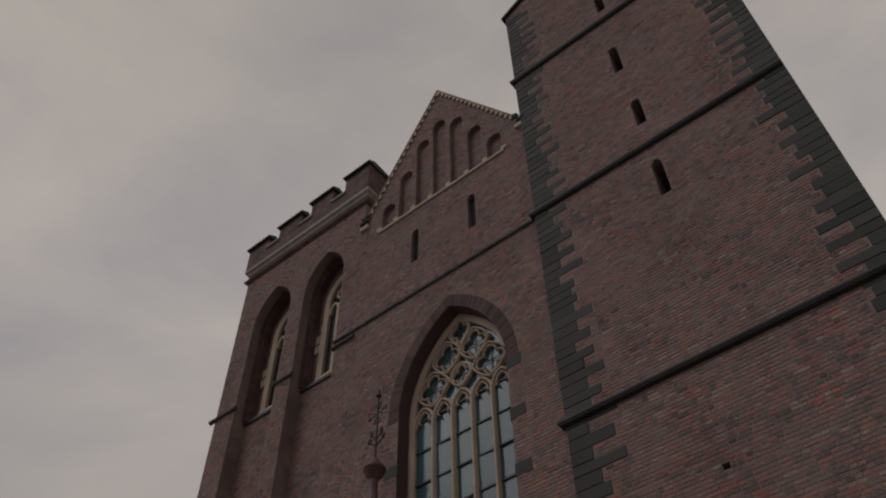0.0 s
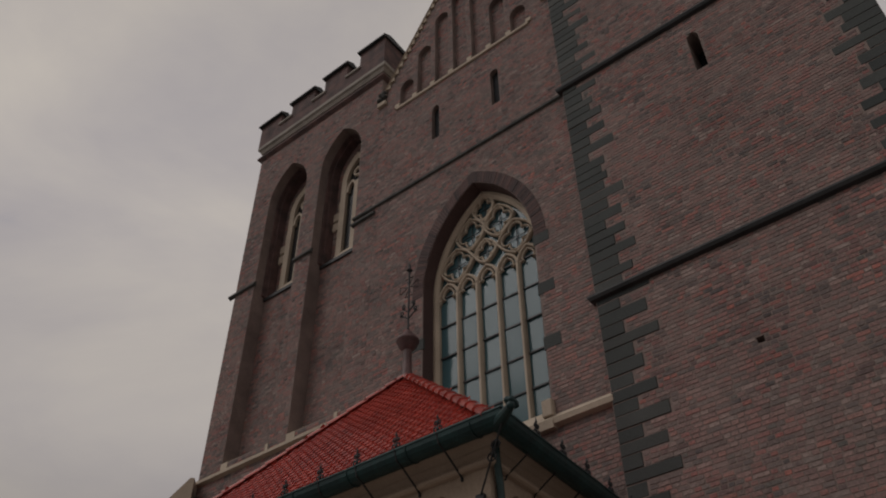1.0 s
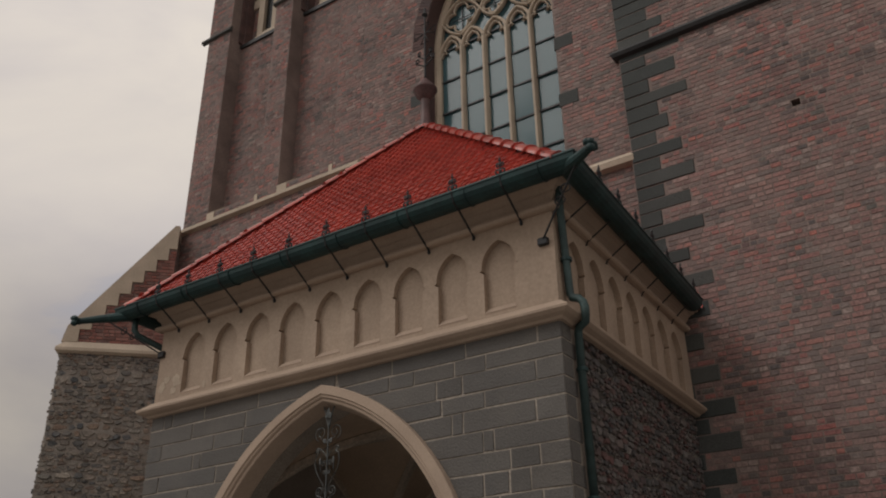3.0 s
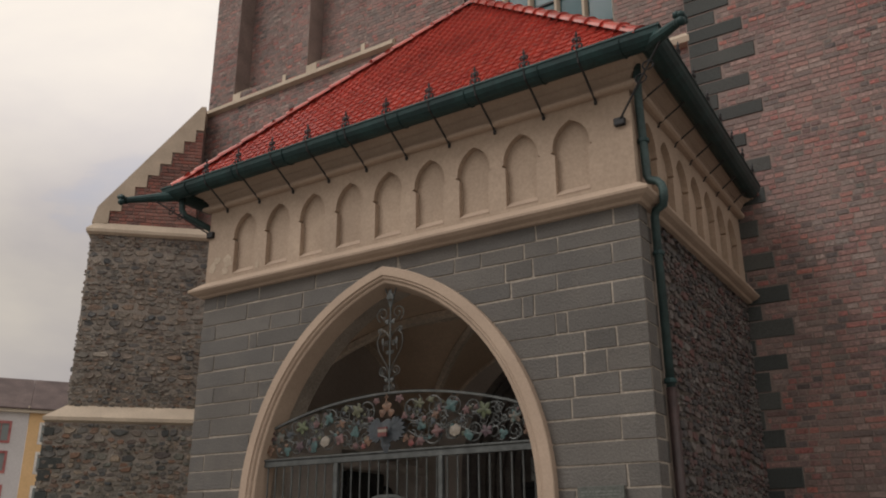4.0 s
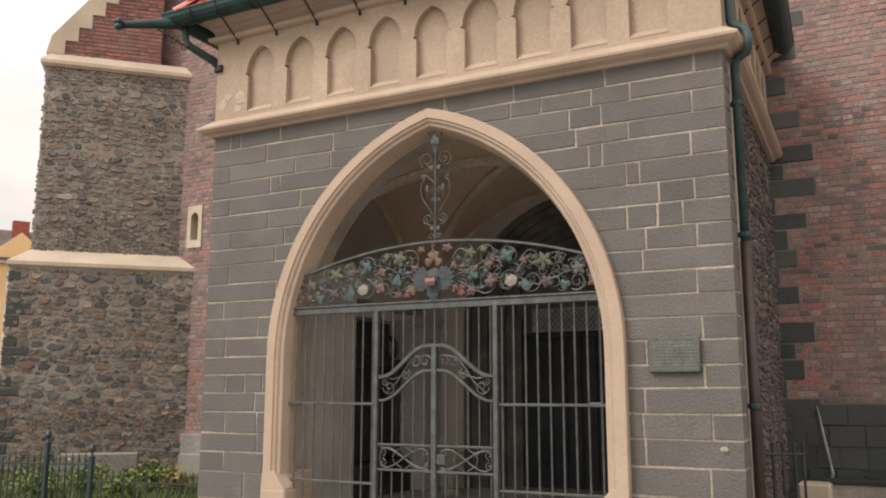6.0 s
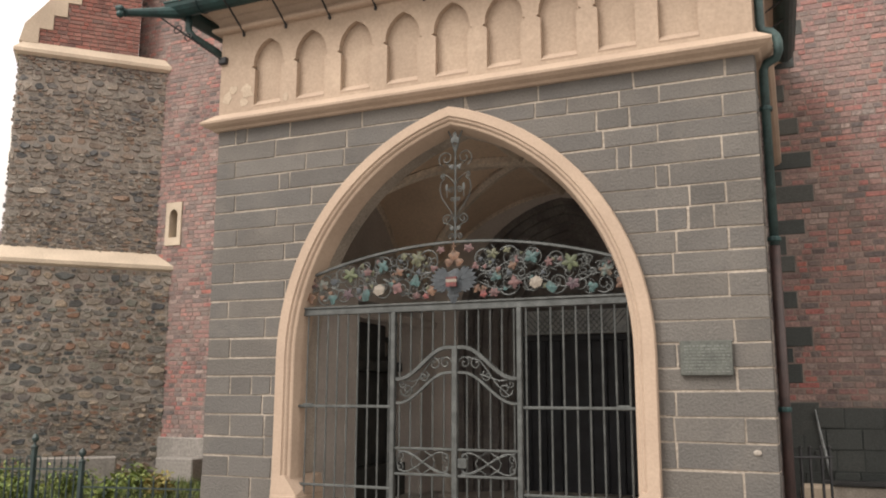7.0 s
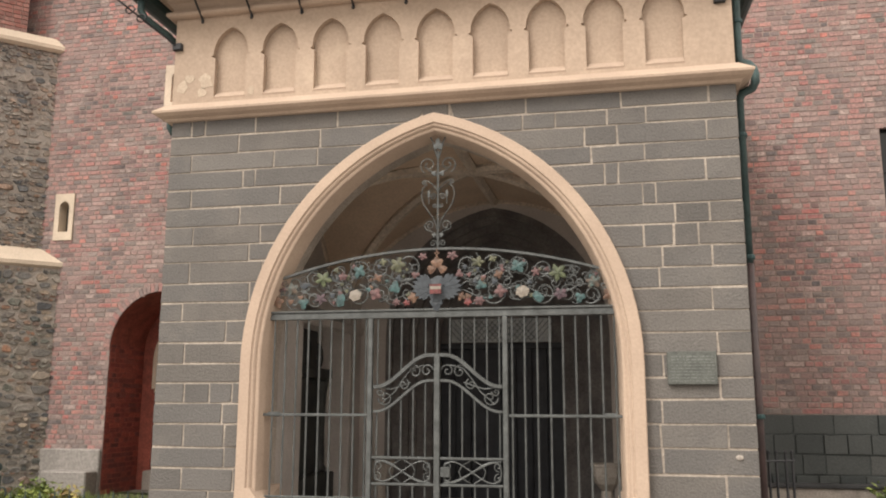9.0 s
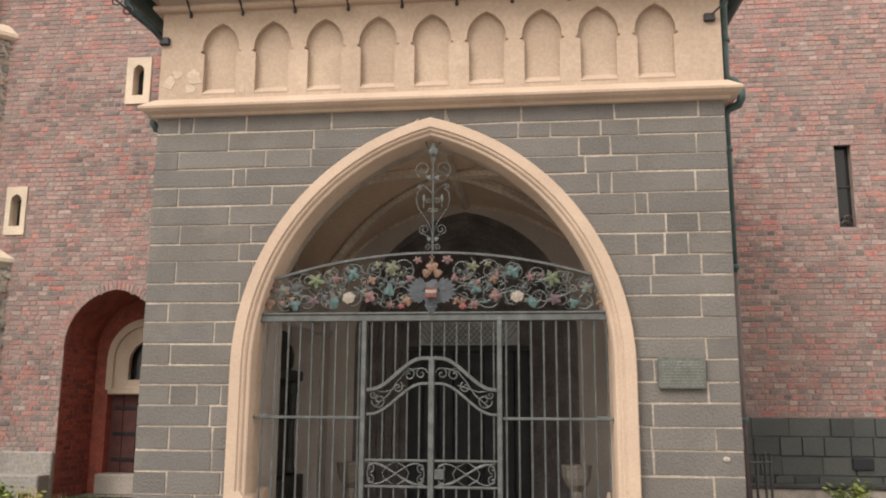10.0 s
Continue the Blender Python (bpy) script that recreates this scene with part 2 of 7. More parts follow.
    "paint_teal": surface("paint_teal", [(0.022, 0.056, 0.058), (0.040, 0.089, 0.089)], scale=14, fine=26, mottle=(0.4, 1.45), bump=0.2, rough=0.55),
    "paint_pink": surface("paint_pink", [(0.086, 0.039, 0.041), (0.116, 0.060, 0.058)], scale=14, fine=26, mottle=(0.4, 1.45), bump=0.2, rough=0.55),
    "paint_orange": surface("paint_orange", [(0.107, 0.053, 0.031), (0.133, 0.077, 0.048)], scale=14, fine=26, mottle=(0.4, 1.45), bump=0.2, rough=0.55),
    "paint_purple": surface("paint_purple", [(0.058, 0.034, 0.046), (0.087, 0.053, 0.062)], scale=14, fine=26, mottle=(0.4, 1.45), bump=0.2, rough=0.55),
    "paint_red": surface("paint_red", [(0.107, 0.022, 0.022), (0.135, 0.036, 0.034)], scale=14, fine=26, mottle=(0.4, 1.45), bump=0.2, rough=0.55),
    "paint_white": surface("paint_white", [(0.192, 0.167, 0.137), (0.232, 0.207, 0.177)], scale=20, fine=60, bump=0.1, rough=0.5),
    "paint_slate": surface("paint_slate", [(0.025, 0.033, 0.042), (0.043, 0.053, 0.063)], scale=20, fine=60, bump=0.1, rough=0.5),
    "paint_mix": surface("paint_mix", [(0.110, 0.058, 0.033), (0.039, 0.082, 0.082)], scale=14, fine=26, mottle=(0.4, 1.45), bump=0.2, rough=0.55),
    "fence": surface("fence", [(0.012, 0.025, 0.026), (0.022, 0.04, 0.04)], scale=8, fine=60, bump=0.1, rough=0.5),
    "zinc": surface("zinc", [(0.25, 0.27, 0.28), (0.34, 0.36, 0.37)], scale=6, fine=40, bump=0.05, rough=0.5, metal=0.4),
    "leaf_green": surface("leaf_green", [(0.06, 0.1, 0.02), (0.13, 0.18, 0.035), (0.2, 0.23, 0.05)], rand="island", scale=3, fine=30, bump=0, rough=0.6),
    "leaf_gold": surface("leaf_gold", [(0.13, 0.13, 0.035), (0.25, 0.21, 0.05), (0.18, 0.12, 0.05)], rand="island", scale=3, fine=30, bump=0, rough=0.6),
    "house_yellow": surface("house_yellow", [(0.62, 0.41, 0.2), (0.68, 0.46, 0.24)], scale=0.4, fine=8, bump=0.05, mottle=(0.92, 1.05)),
    "house_white": surface("house_white", [(0.5, 0.48, 0.48), (0.56, 0.54, 0.54)], scale=0.4, fine=8, bump=0.05, mottle=(0.92, 1.05)),
    "house_cream": surface("house_cream", [(0.5, 0.43, 0.34), (0.56, 0.49, 0.4)], scale=0.4, fine=8, bump=0.05, mottle=(0.92, 1.05)),
    "roof_slate": surface("roof_slate", [(0.07, 0.05, 0.05), (0.11, 0.08, 0.075)], scale=0.8, fine=12, bump=0.2),
    "frame_red": surface("frame_red", [(0.3, 0.09, 0.09), (0.4, 0.16, 0.15)], scale=2, fine=8, bump=0),
    "frame_white": surface("frame_white", [(0.58, 0.56, 0.53), (0.66, 0.64, 0.61)], scale=2, fine=8, bump=0),
    # near-black: painted darkness behind openings; also the plinth hatch's own colour
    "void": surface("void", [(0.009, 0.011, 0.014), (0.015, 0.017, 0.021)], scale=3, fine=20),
}


def glass(name, tint, rough=0.15, gloss=0.5):
    m = bpy.data.materials.new(name)
    m.use_nodes = True
    nt = m.node_tree
    b = nt.nodes["Principled BSDF"]
    b.inputs["Base Color"].default_value = (*tint, 1)
    b.inputs["Roughness"].default_value = rough
    b.inputs["IOR"].default_value = 1.45
    b.inputs["Specular IOR Level"].default_value = gloss
    n, bp, tc = nt.nodes.new("ShaderNodeTexNoise"), nt.nodes.new("ShaderNodeBump"), nt.nodes.new("ShaderNodeNewGeometry")
    n.inputs["Scale"].default_value, n.inputs["Detail"].default_value = 2.5, 3
    bp.inputs["Strength"].default_value, bp.inputs["Distance"].default_value = 0.03, 0.02
    nt.links.new(tc.outputs["Position"], n.inputs[0])
    nt.links.new(n.outputs[0], bp.inputs["Height"])
    nt.links.new(bp.outputs[0], b.inputs["Normal"])
    return m


M["glass"] = glass("leaded_glass", (0.062, 0.122, 0.14), 0.12, 0.27)
M["glass_dark"] = glass("dark_glass", (0.012, 0.014, 0.016))
M["house_glass"] = glass("house_glass", (0.2, 0.23, 0.23), 0.4)


# ---- mesh helpers ----
def link_mesh(name, bm, material, parent=None, label="", smooth=False):
    me = bpy.data.meshes.new(name)
    bm.normal_update()
    bm.to_mesh(me)
    bm.free()
    return link_data(name, me, material, parent, label, smooth)


def stands(ob):
    """Where a thing or part has its origin in the world."""
    if not ob:
        return Vector((0, 0, 0))
    return stands(ob.parent) + ob.matrix_parent_inverse.translation + Vector(ob.location)


def link_data(name, me, material, parent=None, label="", smooth=False):
    if material and not me.materials:
        me.materials.append(material)
    if smooth:
        me.shade_smooth()
    ob = new(name, me)
    if parent:
        ob.parent = parent
        ob.matrix_parent_inverse = Matrix.Translation(-stands(parent))
    if label:
        ob["label"] = label
    return ob


def part(name, bm, material, parent, label="", smooth=False):
    return link_mesh(name, bm, material, parent, label, smooth)


def thing(name, label, category, at=(0, 0, 0), group="", kind=""):
    ob = new(name)
    ob.location = at
    ob.empty_display_size = 0.1
    return tagged(ob, label, category, group, kind)


def front(y):
    """Plan for a wall that faces -y: (u, z, depth) to the world."""
    return lambda u, z, d: (u, y + d, z)


def east(x):
    """Plan for a wall that faces +x; u runs along y."""
    return lambda u, z, d: (x - d, u, z)


def arch(cx, half, z0, zs, rise, n=14):
    """Left foot, up, over the pointed head, and down to the right foot."""
    c = (rise * rise - half * half) / (2 * half)
    r = half + c
    top = math.asin(min(1.0, rise / r))
    left = [(cx + c - r * math.cos(top * i / n), zs + r * math.sin(top * i / n)) for i in range(n + 1)]
    left[-1] = (cx, zs + rise)
    return [(cx - half, z0)] + left + [(2 * cx - u, z) for u, z in reversed(left[:-1])] + [(cx + half, z0)]


def rect(u0, u1, z0, z1):
    return [(u0, z0), (u0, z1), (u1, z1), (u1, z0)]


def plate(bm, outer, holes, fn, d0, d1):
    """A wall with openings: outline and holes in (u, z), from depth d0 to d1."""
    edges = []
    for loop in (outer, *holes):
        vs = [bm.verts.new(fn(u, z, d0)) for u, z in loop]
        edges += [bm.edges.new((vs[i], vs[(i + 1) % len(vs)])) for i in range(len(vs))]
    faces = [f for f in bmesh.ops.triangle_fill(bm, edges=edges, use_beauty=True)["geom"] if isinstance(f, bmesh.types.BMFace)]
    ex = bmesh.ops.extrude_face_region(bm, geom=faces)["geom"]
    a, b = Vector(fn(0, 0, d0)), Vector(fn(0, 0, d1))
    bmesh.ops.translate(bm, vec=b - a, verts=[v for v in ex if isinstance(v, bmesh.types.BMVert)])
    bmesh.ops.recalc_face_normals(bm, faces=bm.faces)
    return bm


def loft(bm, rings, fn, closed=False, cyclic=False):
    """rings: (loop, depth); neighbours are joined by strips. closed: last ring joins the first. cyclic: each loop is a closed line."""
    rows = [[bm.verts.new(fn(u, z, d)) for u, z in loop] for loop, d in rings]
    pairs = list(zip(rows, rows[1:])) + ([(rows[-1], rows[0])] if closed else [])
    for a, b in pairs:
        n = len(a)
        for i in range(n if cyclic else n - 1):
            j = (i + 1) % n
            bm.faces.new((a[i], a[j], b[j], b[i]))
    if closed and not cyclic and len(rows) > 2:
        bm.faces.new([r[0] for r in rows])
        bm.faces.new([r[-1] for r in reversed(rows)])
    return bm


def box(bm, x0, x1, y0, y1, z0, z1, bevel=0.0):
    r = bmesh.ops.create_cube(bm, size=1.0, matrix=Matrix.Translation(((x0 + x1) / 2, (y0 + y1) / 2, (z0 + z1) / 2)) @ Matrix.Diagonal((abs(x1 - x0), abs(y1 - y0), abs(z1 - z0), 1)))
    if bevel:
        es = list({e for v in r["verts"] for e in v.link_edges})
        bmesh.ops.bevel(bm, geom=es, offset=bevel, segments=1, affect="EDGES")
    return bm


def profile_run(bm, profile, path, cap=True):
    """Extrudes a profile of (out, z) along a plan path of (x, y); out is to the right of the way walked."""
    pts = [Vector((*p, 0)) for p in path]
    rows = []
    for i, p in enumerate(pts):
        dirs = []
        if i > 0:
            dirs.append((pts[i] - pts[i - 1]).normalized())
        if i < len(pts) - 1:
            dirs.append((pts[i + 1] - pts[i]).normalized())
        ns = [Vector((d.y, -d.x, 0)) for d in dirs]
        n = sum(ns, Vector()).normalized()
        n /= max(0.3, n.dot(ns[0]))
        rows.append([bm.verts.new(p + n * o + Vector((0, 0, z))) for o, z in profile])
    for a, b in zip(rows, rows[1:]):
        for i in range(len(a)):
            j = (i + 1) % len(a)
            bm.faces.new((a[i], a[j], b[j], b[i]))
    if cap:
        bm.faces.new(rows[0][::-1])
        bm.faces.new(rows[-1])
    bmesh.ops.recalc_face_normals(bm, faces=bm.faces)
    return bm


def tube(bm, points, radius, sides=6, closed=False):
    """A round bar along a line of points; radius may be a list."""
    pts = [Vector(p) for p in points]
    n = len(pts)
    rad = radius if isinstance(radius, (list, tuple)) else [radius] * n
    rings, ref = [], None
    for i, p in enumerate(pts):
        d = (pts[(i + 1) % n] - pts[i - 1]) if closed else (pts[min(i + 1, n - 1)] - pts[max(i - 1, 0)])
        d.normalize()
        if ref is None:
            ref = d.orthogonal().normalized()
        ref = (ref - d * ref.dot(d))
        ref = ref.normalized() if ref.length > 1e-5 else d.orthogonal().normalized()
        side = d.cross(ref)
        rings.append([bm.verts.new(p + (ref * math.cos(a) + side * math.sin(a)) * rad[i]) for a in (2 * math.pi * k / sides for k in range(sides))])
    for i in range(n if closed else n - 1):
        a, b = rings[i], rings[(i + 1) % n]
        for k in range(sides):
            bm.faces.new((a[k], a[(k + 1) % sides], b[(k + 1) % sides], b[k]))
    if not closed:
        bm.faces.new(rings[0][::-1])
        bm.faces.new(rings[-1])
    return bm


def lathe(bm, profile, at, sides=20):
    """Turns a profile of (radius, z) round a vertical axis."""
    rows = [[bm.verts.new((at[0] + r * math.cos(2 * math.pi * k / sides), at[1] + r * math.sin(2 * math.pi * k / sides), at[2] + z)) for k in range(sides)] for r, z in profile]
    for a, b in zip(rows, rows[1:]):
        for k in range(sides):
            bm.faces.new((a[k], a[(k + 1) % sides], b[(k + 1) % sides], b[k]))
    bm.faces.new(rows[0][::-1])
    bm.faces.new(rows[-1])
    return bm


def inside(poly, u, z):
    hit, n = False, len(poly)
    for i in range(n):
        (u0, z0), (u1, z1) = poly[i], poly[i - 1]
        if (z0 > z) != (z1 > z) and u < (u1 - u0) * (z - z0) / (z1 - z0) + u0:
            hit = not hit
    return hit


def trimmed(u0, u1, z, outer, holes):
    """The longest stretch of u0..u1 at height z that lies in the outline and in no hole."""
    boxes = [h for h in holes if min(p[0] for p in h) < u1 and max(p[0] for p in h) > u0 and min(p[1] for p in h) < z < max(p[1] for p in h)]
    n = 10
    ok = []
    for i in range(n + 1):
        u = u0 + (u1 - u0) * i / n
        ok.append(inside(outer, u, z) and not any(inside(h, u, z) for h in boxes))
    if all(ok):
        return u0, u1
    best, run = (0, 0), None
    for i, v in enumerate(ok + [False]):
        if v and run is None:
            run = i
        if not v and run is not None:
            if i - 1 - run > best[1] - best[0]:
                best = (run, i - 1)
            run = None
    a, b = (u0 + (u1 - u0) * k / n for k in best)
    return (a, b) if b - a > 0.05 else None


def courses(outer, holes, length, height, joint, seed):
    """Boxes (u0, u1, z0, z1) of a running bond inside an outline."""
    rnd = random.Random(seed)
    lo, hi = min(p[0] for p in outer), max(p[0] for p in outer)
    z, top, k, made = min(p[1] for p in outer), max(p[1] for p in outer), 0, []
    while z + height * 0.6 < top:
        u = lo - rnd.uniform(0, length) if k % 2 else lo
        while u < hi:
            w = length * rnd.choice((0.5, 0.5, 0.55, 1, 0.7)) * rnd.uniform(0.86, 1.1)
            t = trimmed(max(u, lo + 0.003), min(u + w - joint, hi - 0.003), z + height / 2, outer, holes)
            if t:
                made.append((t[0], t[1], z + joint / 2, min(z + height - joint / 2, top)))
            u += w
        z += height
        k += 1
    return made


BRICK_FACES = [(0, 1, 2, 3), (0, 4, 5, 1), (1, 5, 6, 2), (2, 6, 7, 3), (3, 7, 4, 0)]


def brick_mesh(name, boxes, fn, proud, seed, edge=0.006):
    """All given bricks as one mesh; each stands proud by its own small amount."""
    rnd = random.Random(seed)
    verts, faces = [], []
    for u0, u1, z0, z1 in boxes:
        d = -proud * rnd.uniform(0.45, 1.25)
        tilt = rnd.uniform(-0.15, 0.15) * proud
        b = len(verts)
        e = min(edge, (u1 - u0) / 4) * rnd.uniform(0.6, 1.6)
        verts += [fn(u0 + e, z0 + e, d - tilt), fn(u1 - e, z0 + e, d + tilt), fn(u1 - e, z1 - e, d + tilt), fn(u0 + e, z1 - e, d - tilt),
                  fn(u0, z0, 0.01), fn(u1, z0, 0.01), fn(u1, z1, 0.01), fn(u0, z1, 0.01)]
        faces += [tuple(b + i for i in f) for f in BRICK_FACES]
    me = bpy.data.meshes.new(name)
    me.from_pydata(verts, [], faces)
    me.update()
    return me


def brick_wall(parent, outer, holes, fn, seed, near=None, length=0.26, height=0.084, mat="brick", piece="brick_piece", proud=0.008, joint=0.011):
    """Bricks over a wall: those in the stretch near=(u0, u1, z0, z1) singly, the rest joined."""
    boxes = courses(outer, holes, length, height, joint, seed)
    single, rest = [], []
    for b in boxes:
        pick = near and near[0] < b[0] and b[1] < near[1] and near[2] < b[2] and b[3] < near[3] and len(single) < 300
        (single if pick else rest).append(b)
    if rest:
        ob = link_data("brickwork", brick_mesh("brickwork", rest, fn, proud, seed), M[mat], parent)
        tagged(ob, kind="stuff")
    return single


# ---- ground ----
def build_ground():
    bm = bmesh.new()
    bmesh.ops.create_grid(bm, x_segments=1, y_segments=1, size=900)
    tagged(link_mesh("ground", bm, M["slab"]), "grey paved church square", "ground", kind="structure")


build_ground()

FRONT = 11.6       # plane of the great west wall
CX = -9.35         # middle of the gable
WX, WS = -9.1, 14.0   # great window: middle and springing


def slit(cx, z0, z1, w=0.13):
    return arch(cx, w, z0, z1 - w * 1.3, w * 1.3, 5)


# Near-black sheet behind an opening; the unlit depth is painted, not built.
def shade_box(parent, u0, u1, z0, z1, y0, y1):
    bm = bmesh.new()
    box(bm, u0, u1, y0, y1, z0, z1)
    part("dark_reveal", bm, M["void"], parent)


PIECES, QUOINS = [], []   # single bricks and stones, linked last


# ---- tower with the battlements ----
BAYS = [(-16.33, 0.86), (-14.0, 0.85)]


def build_battlement_tower():
    wall = thing("wall_battlement_tower", "dark red brick church tower wall with tall recessed bays", "wall", (-15.3, FRONT, 0), kind="structure")
    outer = rect(-18.05, -12.4, 0.0, 24.0)
    door = arch(-14.86, 0.87, 0.0, 2.5, 0.96, 8)
    niches = [rect(-17.03, -16.64, 4.43, 5.3), rect(-14.98, -14.52, 6.75, 7.62)]
    bays = [arch(c, h, 11.8, 20.95, 1.43, 10) for c, h in BAYS]
    bm = bmesh.new()
    plate(bm, outer, bays + niches + [door], front(FRONT), 0.0, 0.65)
    part("wall_core", bm, M["mortar"], wall)
    PIECES.append((wall, brick_wall(wall, outer, bays + niches + [door], front(FRONT), 1, near=(-16.8, -13.6, 3.6, 6.6)), front(FRONT)))
    bm = bmesh.new()
    windows = [arch(c + 0.1, 0.52, 17.7, 20.7, 0.95, 8) for c, h in BAYS]
    plate(bm, rect(-18.0, -12.6, 11.0, 23.5), windows, front(FRONT), 0.72, 1.1)
    part("bay_back", bm, M["mortar"], wall)
    brick_wall(wall, rect(-17.9, -12.7, 17.0, 23.0), windows, front(FRONT + 0.72), 2)
    for c, h in BAYS:
        bm = bmesh.new()
        box(bm, c - h - 0.05, c + h + 0.05, FRONT + 0.46, FRONT + 0.63, 11.6, 17.35)
        part("bay_panel", bm, M["mortar"], wall)
        brick_wall(wall, rect(c - h, c + h, 11.8, 17.35), [], front(FRONT + 0.46), 3)
        bm = bmesh.new()
        loft(bm, [([(c - h, z), (c + h, z)], d) for z, d in ((17.25, 0.4), (17.36, 0.4), (17.52, 0.71), (17.25, 0.71))], front(FRONT), closed=True)
        part("ledge", bm, M["flashing"], wall)
        bm = bmesh.new()
        loft(bm, [([(c - 0.46, z), (c + 0.66, z)], d) for z, d in ((17.45, 0.54), (17.56, 0.54), (17.85, 0.71), (17.45, 0.71))], front(FRONT), closed=True)
        part("window_ledge", bm, M["stone"], wall, "pale sloping stone ledge")
        bm = bmesh.new()
        for k, (o, d) in enumerate(((0.0, 0.3), (0.05, 0.44))):
            a, b = arch(c, h - o, 17.4, 20.95, 1.43 - o, 10), arch(c, h - o - 0.05, 17.4, 20.95, 1.43 - o - 0.05, 10)
            loft(bm, [(a, d), (b, d), (b, 0.76), (a, 0.76)], front(FRONT), closed=True)
        part("stepped_reveal", bm, M["brick_plain"], wall)
    # sides and back of the shaft
    bm = bmesh.new()
    box(bm, -18.05, -17.7, FRONT + 0.652, 18.0, 0, 24.0)
    box(bm, -12.9, -12.4, FRONT + 0.652, 18.0, 0, 26.0)
    box(bm, -17.7, -12.9, 17.5, 18.0, 0, 24.0)
    part("tower_side", bm, M["brick_plain"], wall)
    # projecting stage below the upper string
    ring = [(-18.05, 14.0), (-18.05, FRONT), (-12.4, FRONT), (-12.4, 14.0)]
    bm = bmesh.new()
    profile_run(bm, [(-0.02, 23.55), (0.04, 23.6), (0.12, 23.68), (0.12, 23.74), (-0.02, 23.82)], [(x, y) for x, y in ring])
    part("string_course", bm, M["brick_plain"], wall)
    bm = bmesh.new()
    profile_run(bm, [(-0.02, 23.98), (0.04, 23.98), (0.09, 24.1), (0.15, 24.16), (0.15, 24.3), (0.06, 24.42), (-0.02, 24.42)], [(x, y) for x, y in ring])
    part("parapet_cornice", bm, M["stone_grey"], wall, "weathered pale stone cornice")
    # battlements: low wall, then raised merlons with sloping copings
    bm = bmesh.new()
    box(bm, -18.3, -12.35, FRONT - 0.08, FRONT + 0.4, 24.4, 24.95)
    box(bm, -18.3, -17.8, FRONT + 0.4, 17.5, 24.4, 24.95)
    box(bm, -12.85, -12.35, FRONT + 0.4, 17.5, 24.4, 24.95)
    part("parapet", bm, M["brick_plain"], wall)
    for u0, u1, ztop in ((-18.3, -17.25, 25.5), (-16.72, -15.6, 25.6), (-15.1, -14.05, 25.7), (-13.45, -12.35, 25.75)):
        bm = bmesh.new()
        box(bm, u0, u1, FRONT - 0.083, FRONT + 0.4, 24.94, ztop)
        if u1 > -12.5:
            box(bm, u1 - 0.5, u1, FRONT + 0.4, FRONT + 1.9, 24.94, ztop)
        m = part("merlon", bm, M["brick_plain"], wall)
        bm = bmesh.new()
        e = FRONT + (1.95 if u1 > -12.5 else 0.48)
        loft(bm, [([(u0 - 0.07, z), (u1 + 0.07, z)], d) for z, d in ((ztop, -0.2), (ztop + 0.06, -0.2), (ztop + 0.24, 0.1), (ztop + 0.07, e - FRONT), (ztop, e - FRONT))], front(FRONT), closed=True)
        part("coping", bm, M["flashing"], m, "dark weathered coping")
    for c in (-16.98, -15.35, -13.75):
        bm = bmesh.new()
        loft(bm, [([(c - 0.33, z), (c + 0.33, z)], d) for z, d in ((24.95, -0.14), (25.03, -0.14), (25.2, 0.2), (24.95, 0.5))], front(FRONT), closed=True)
        part("crenel_coping", bm, M["stone_grey"], wall)
    # offset at the foot of the upper stage
    bm = bmesh.new()
    for u0, u1 in ((-18.28, -17.14), (-15.52, -14.78), (-13.22, -12.38)):
        loft(bm, [([(u0, z), (u1, z)], d) for z, d in ((17.58, 0.02), (17.62, -0.08), (17.68, -0.08), (17.78, 0.02))], front(FRONT), closed=True)
    part("offset_course", bm, M["quoin_plain"], wall)
    bm = bmesh.new()
    for u0, u1 in ((-18.3, -12.35),):
        loft(bm, [([(u0, z), (u1, z)], d) for z, d in ((11.42, 0.02), (11.46, -0.12), (11.54, -0.12), (11.66, 0.02))], front(FRONT), closed=True)
    part("base_course", bm, M["stone"], wall, "pale stone base course")
    for u0, u1 in ((-17.2, -16.95), (-15.58, -15.48), (-14.85, -14.55), (-13.27, -13.17)):
        bm = bmesh.new()
        loft(bm, [([(u0, z), (u1, z)], d) for z, d in ((11.62, 0.3), (11.62, -0.02), (11.8, -0.02), (12.08, 0.3))], front(FRONT), closed=True)
        part("foot_stone", bm, M["stone"], wall)
    # windows in the bays
    for (c, h), loop in zip(BAYS, windows):
        w = thing("lancet_window", "tall narrow tower window with pale stone mullion and dark glass", "window", (c + 0.12, FRONT + 0.75, 18.0), "tower windows", "structure")
        cc = c + 0.1
        bm = bmesh.new()
        a, b = arch(cc, 0.58, 17.6, 20.7, 1.02, 8), arch(cc, 0.41, 17.6, 20.7, 0.8, 8)
        loft(bm, [(a, 0.6), (b, 0.64), (b, 0.82), (a, 0.82)], front(FRONT), closed=True)
        part("stone_frame", bm, M["stone"], w)
        bm = bmesh.new()
        box(bm, cc - 0.075, cc + 0.075, FRONT + 0.64, FRONT + 0.79, 17.6, 20.5)
        part("mullion", bm, M["stone"], w)
        bm = bmesh.new()
        for s in (-1, 1):
            a, b = arch(cc + s * 0.2, 0.2, 20.2, 20.3, 0.35, 6), arch(cc + s * 0.2, 0.13, 20.2, 20.3, 0.25, 6)
            loft(bm, [(a, 0.65), (b, 0.65), (b, 0.77), (a, 0.77)], front(FRONT), closed=True)
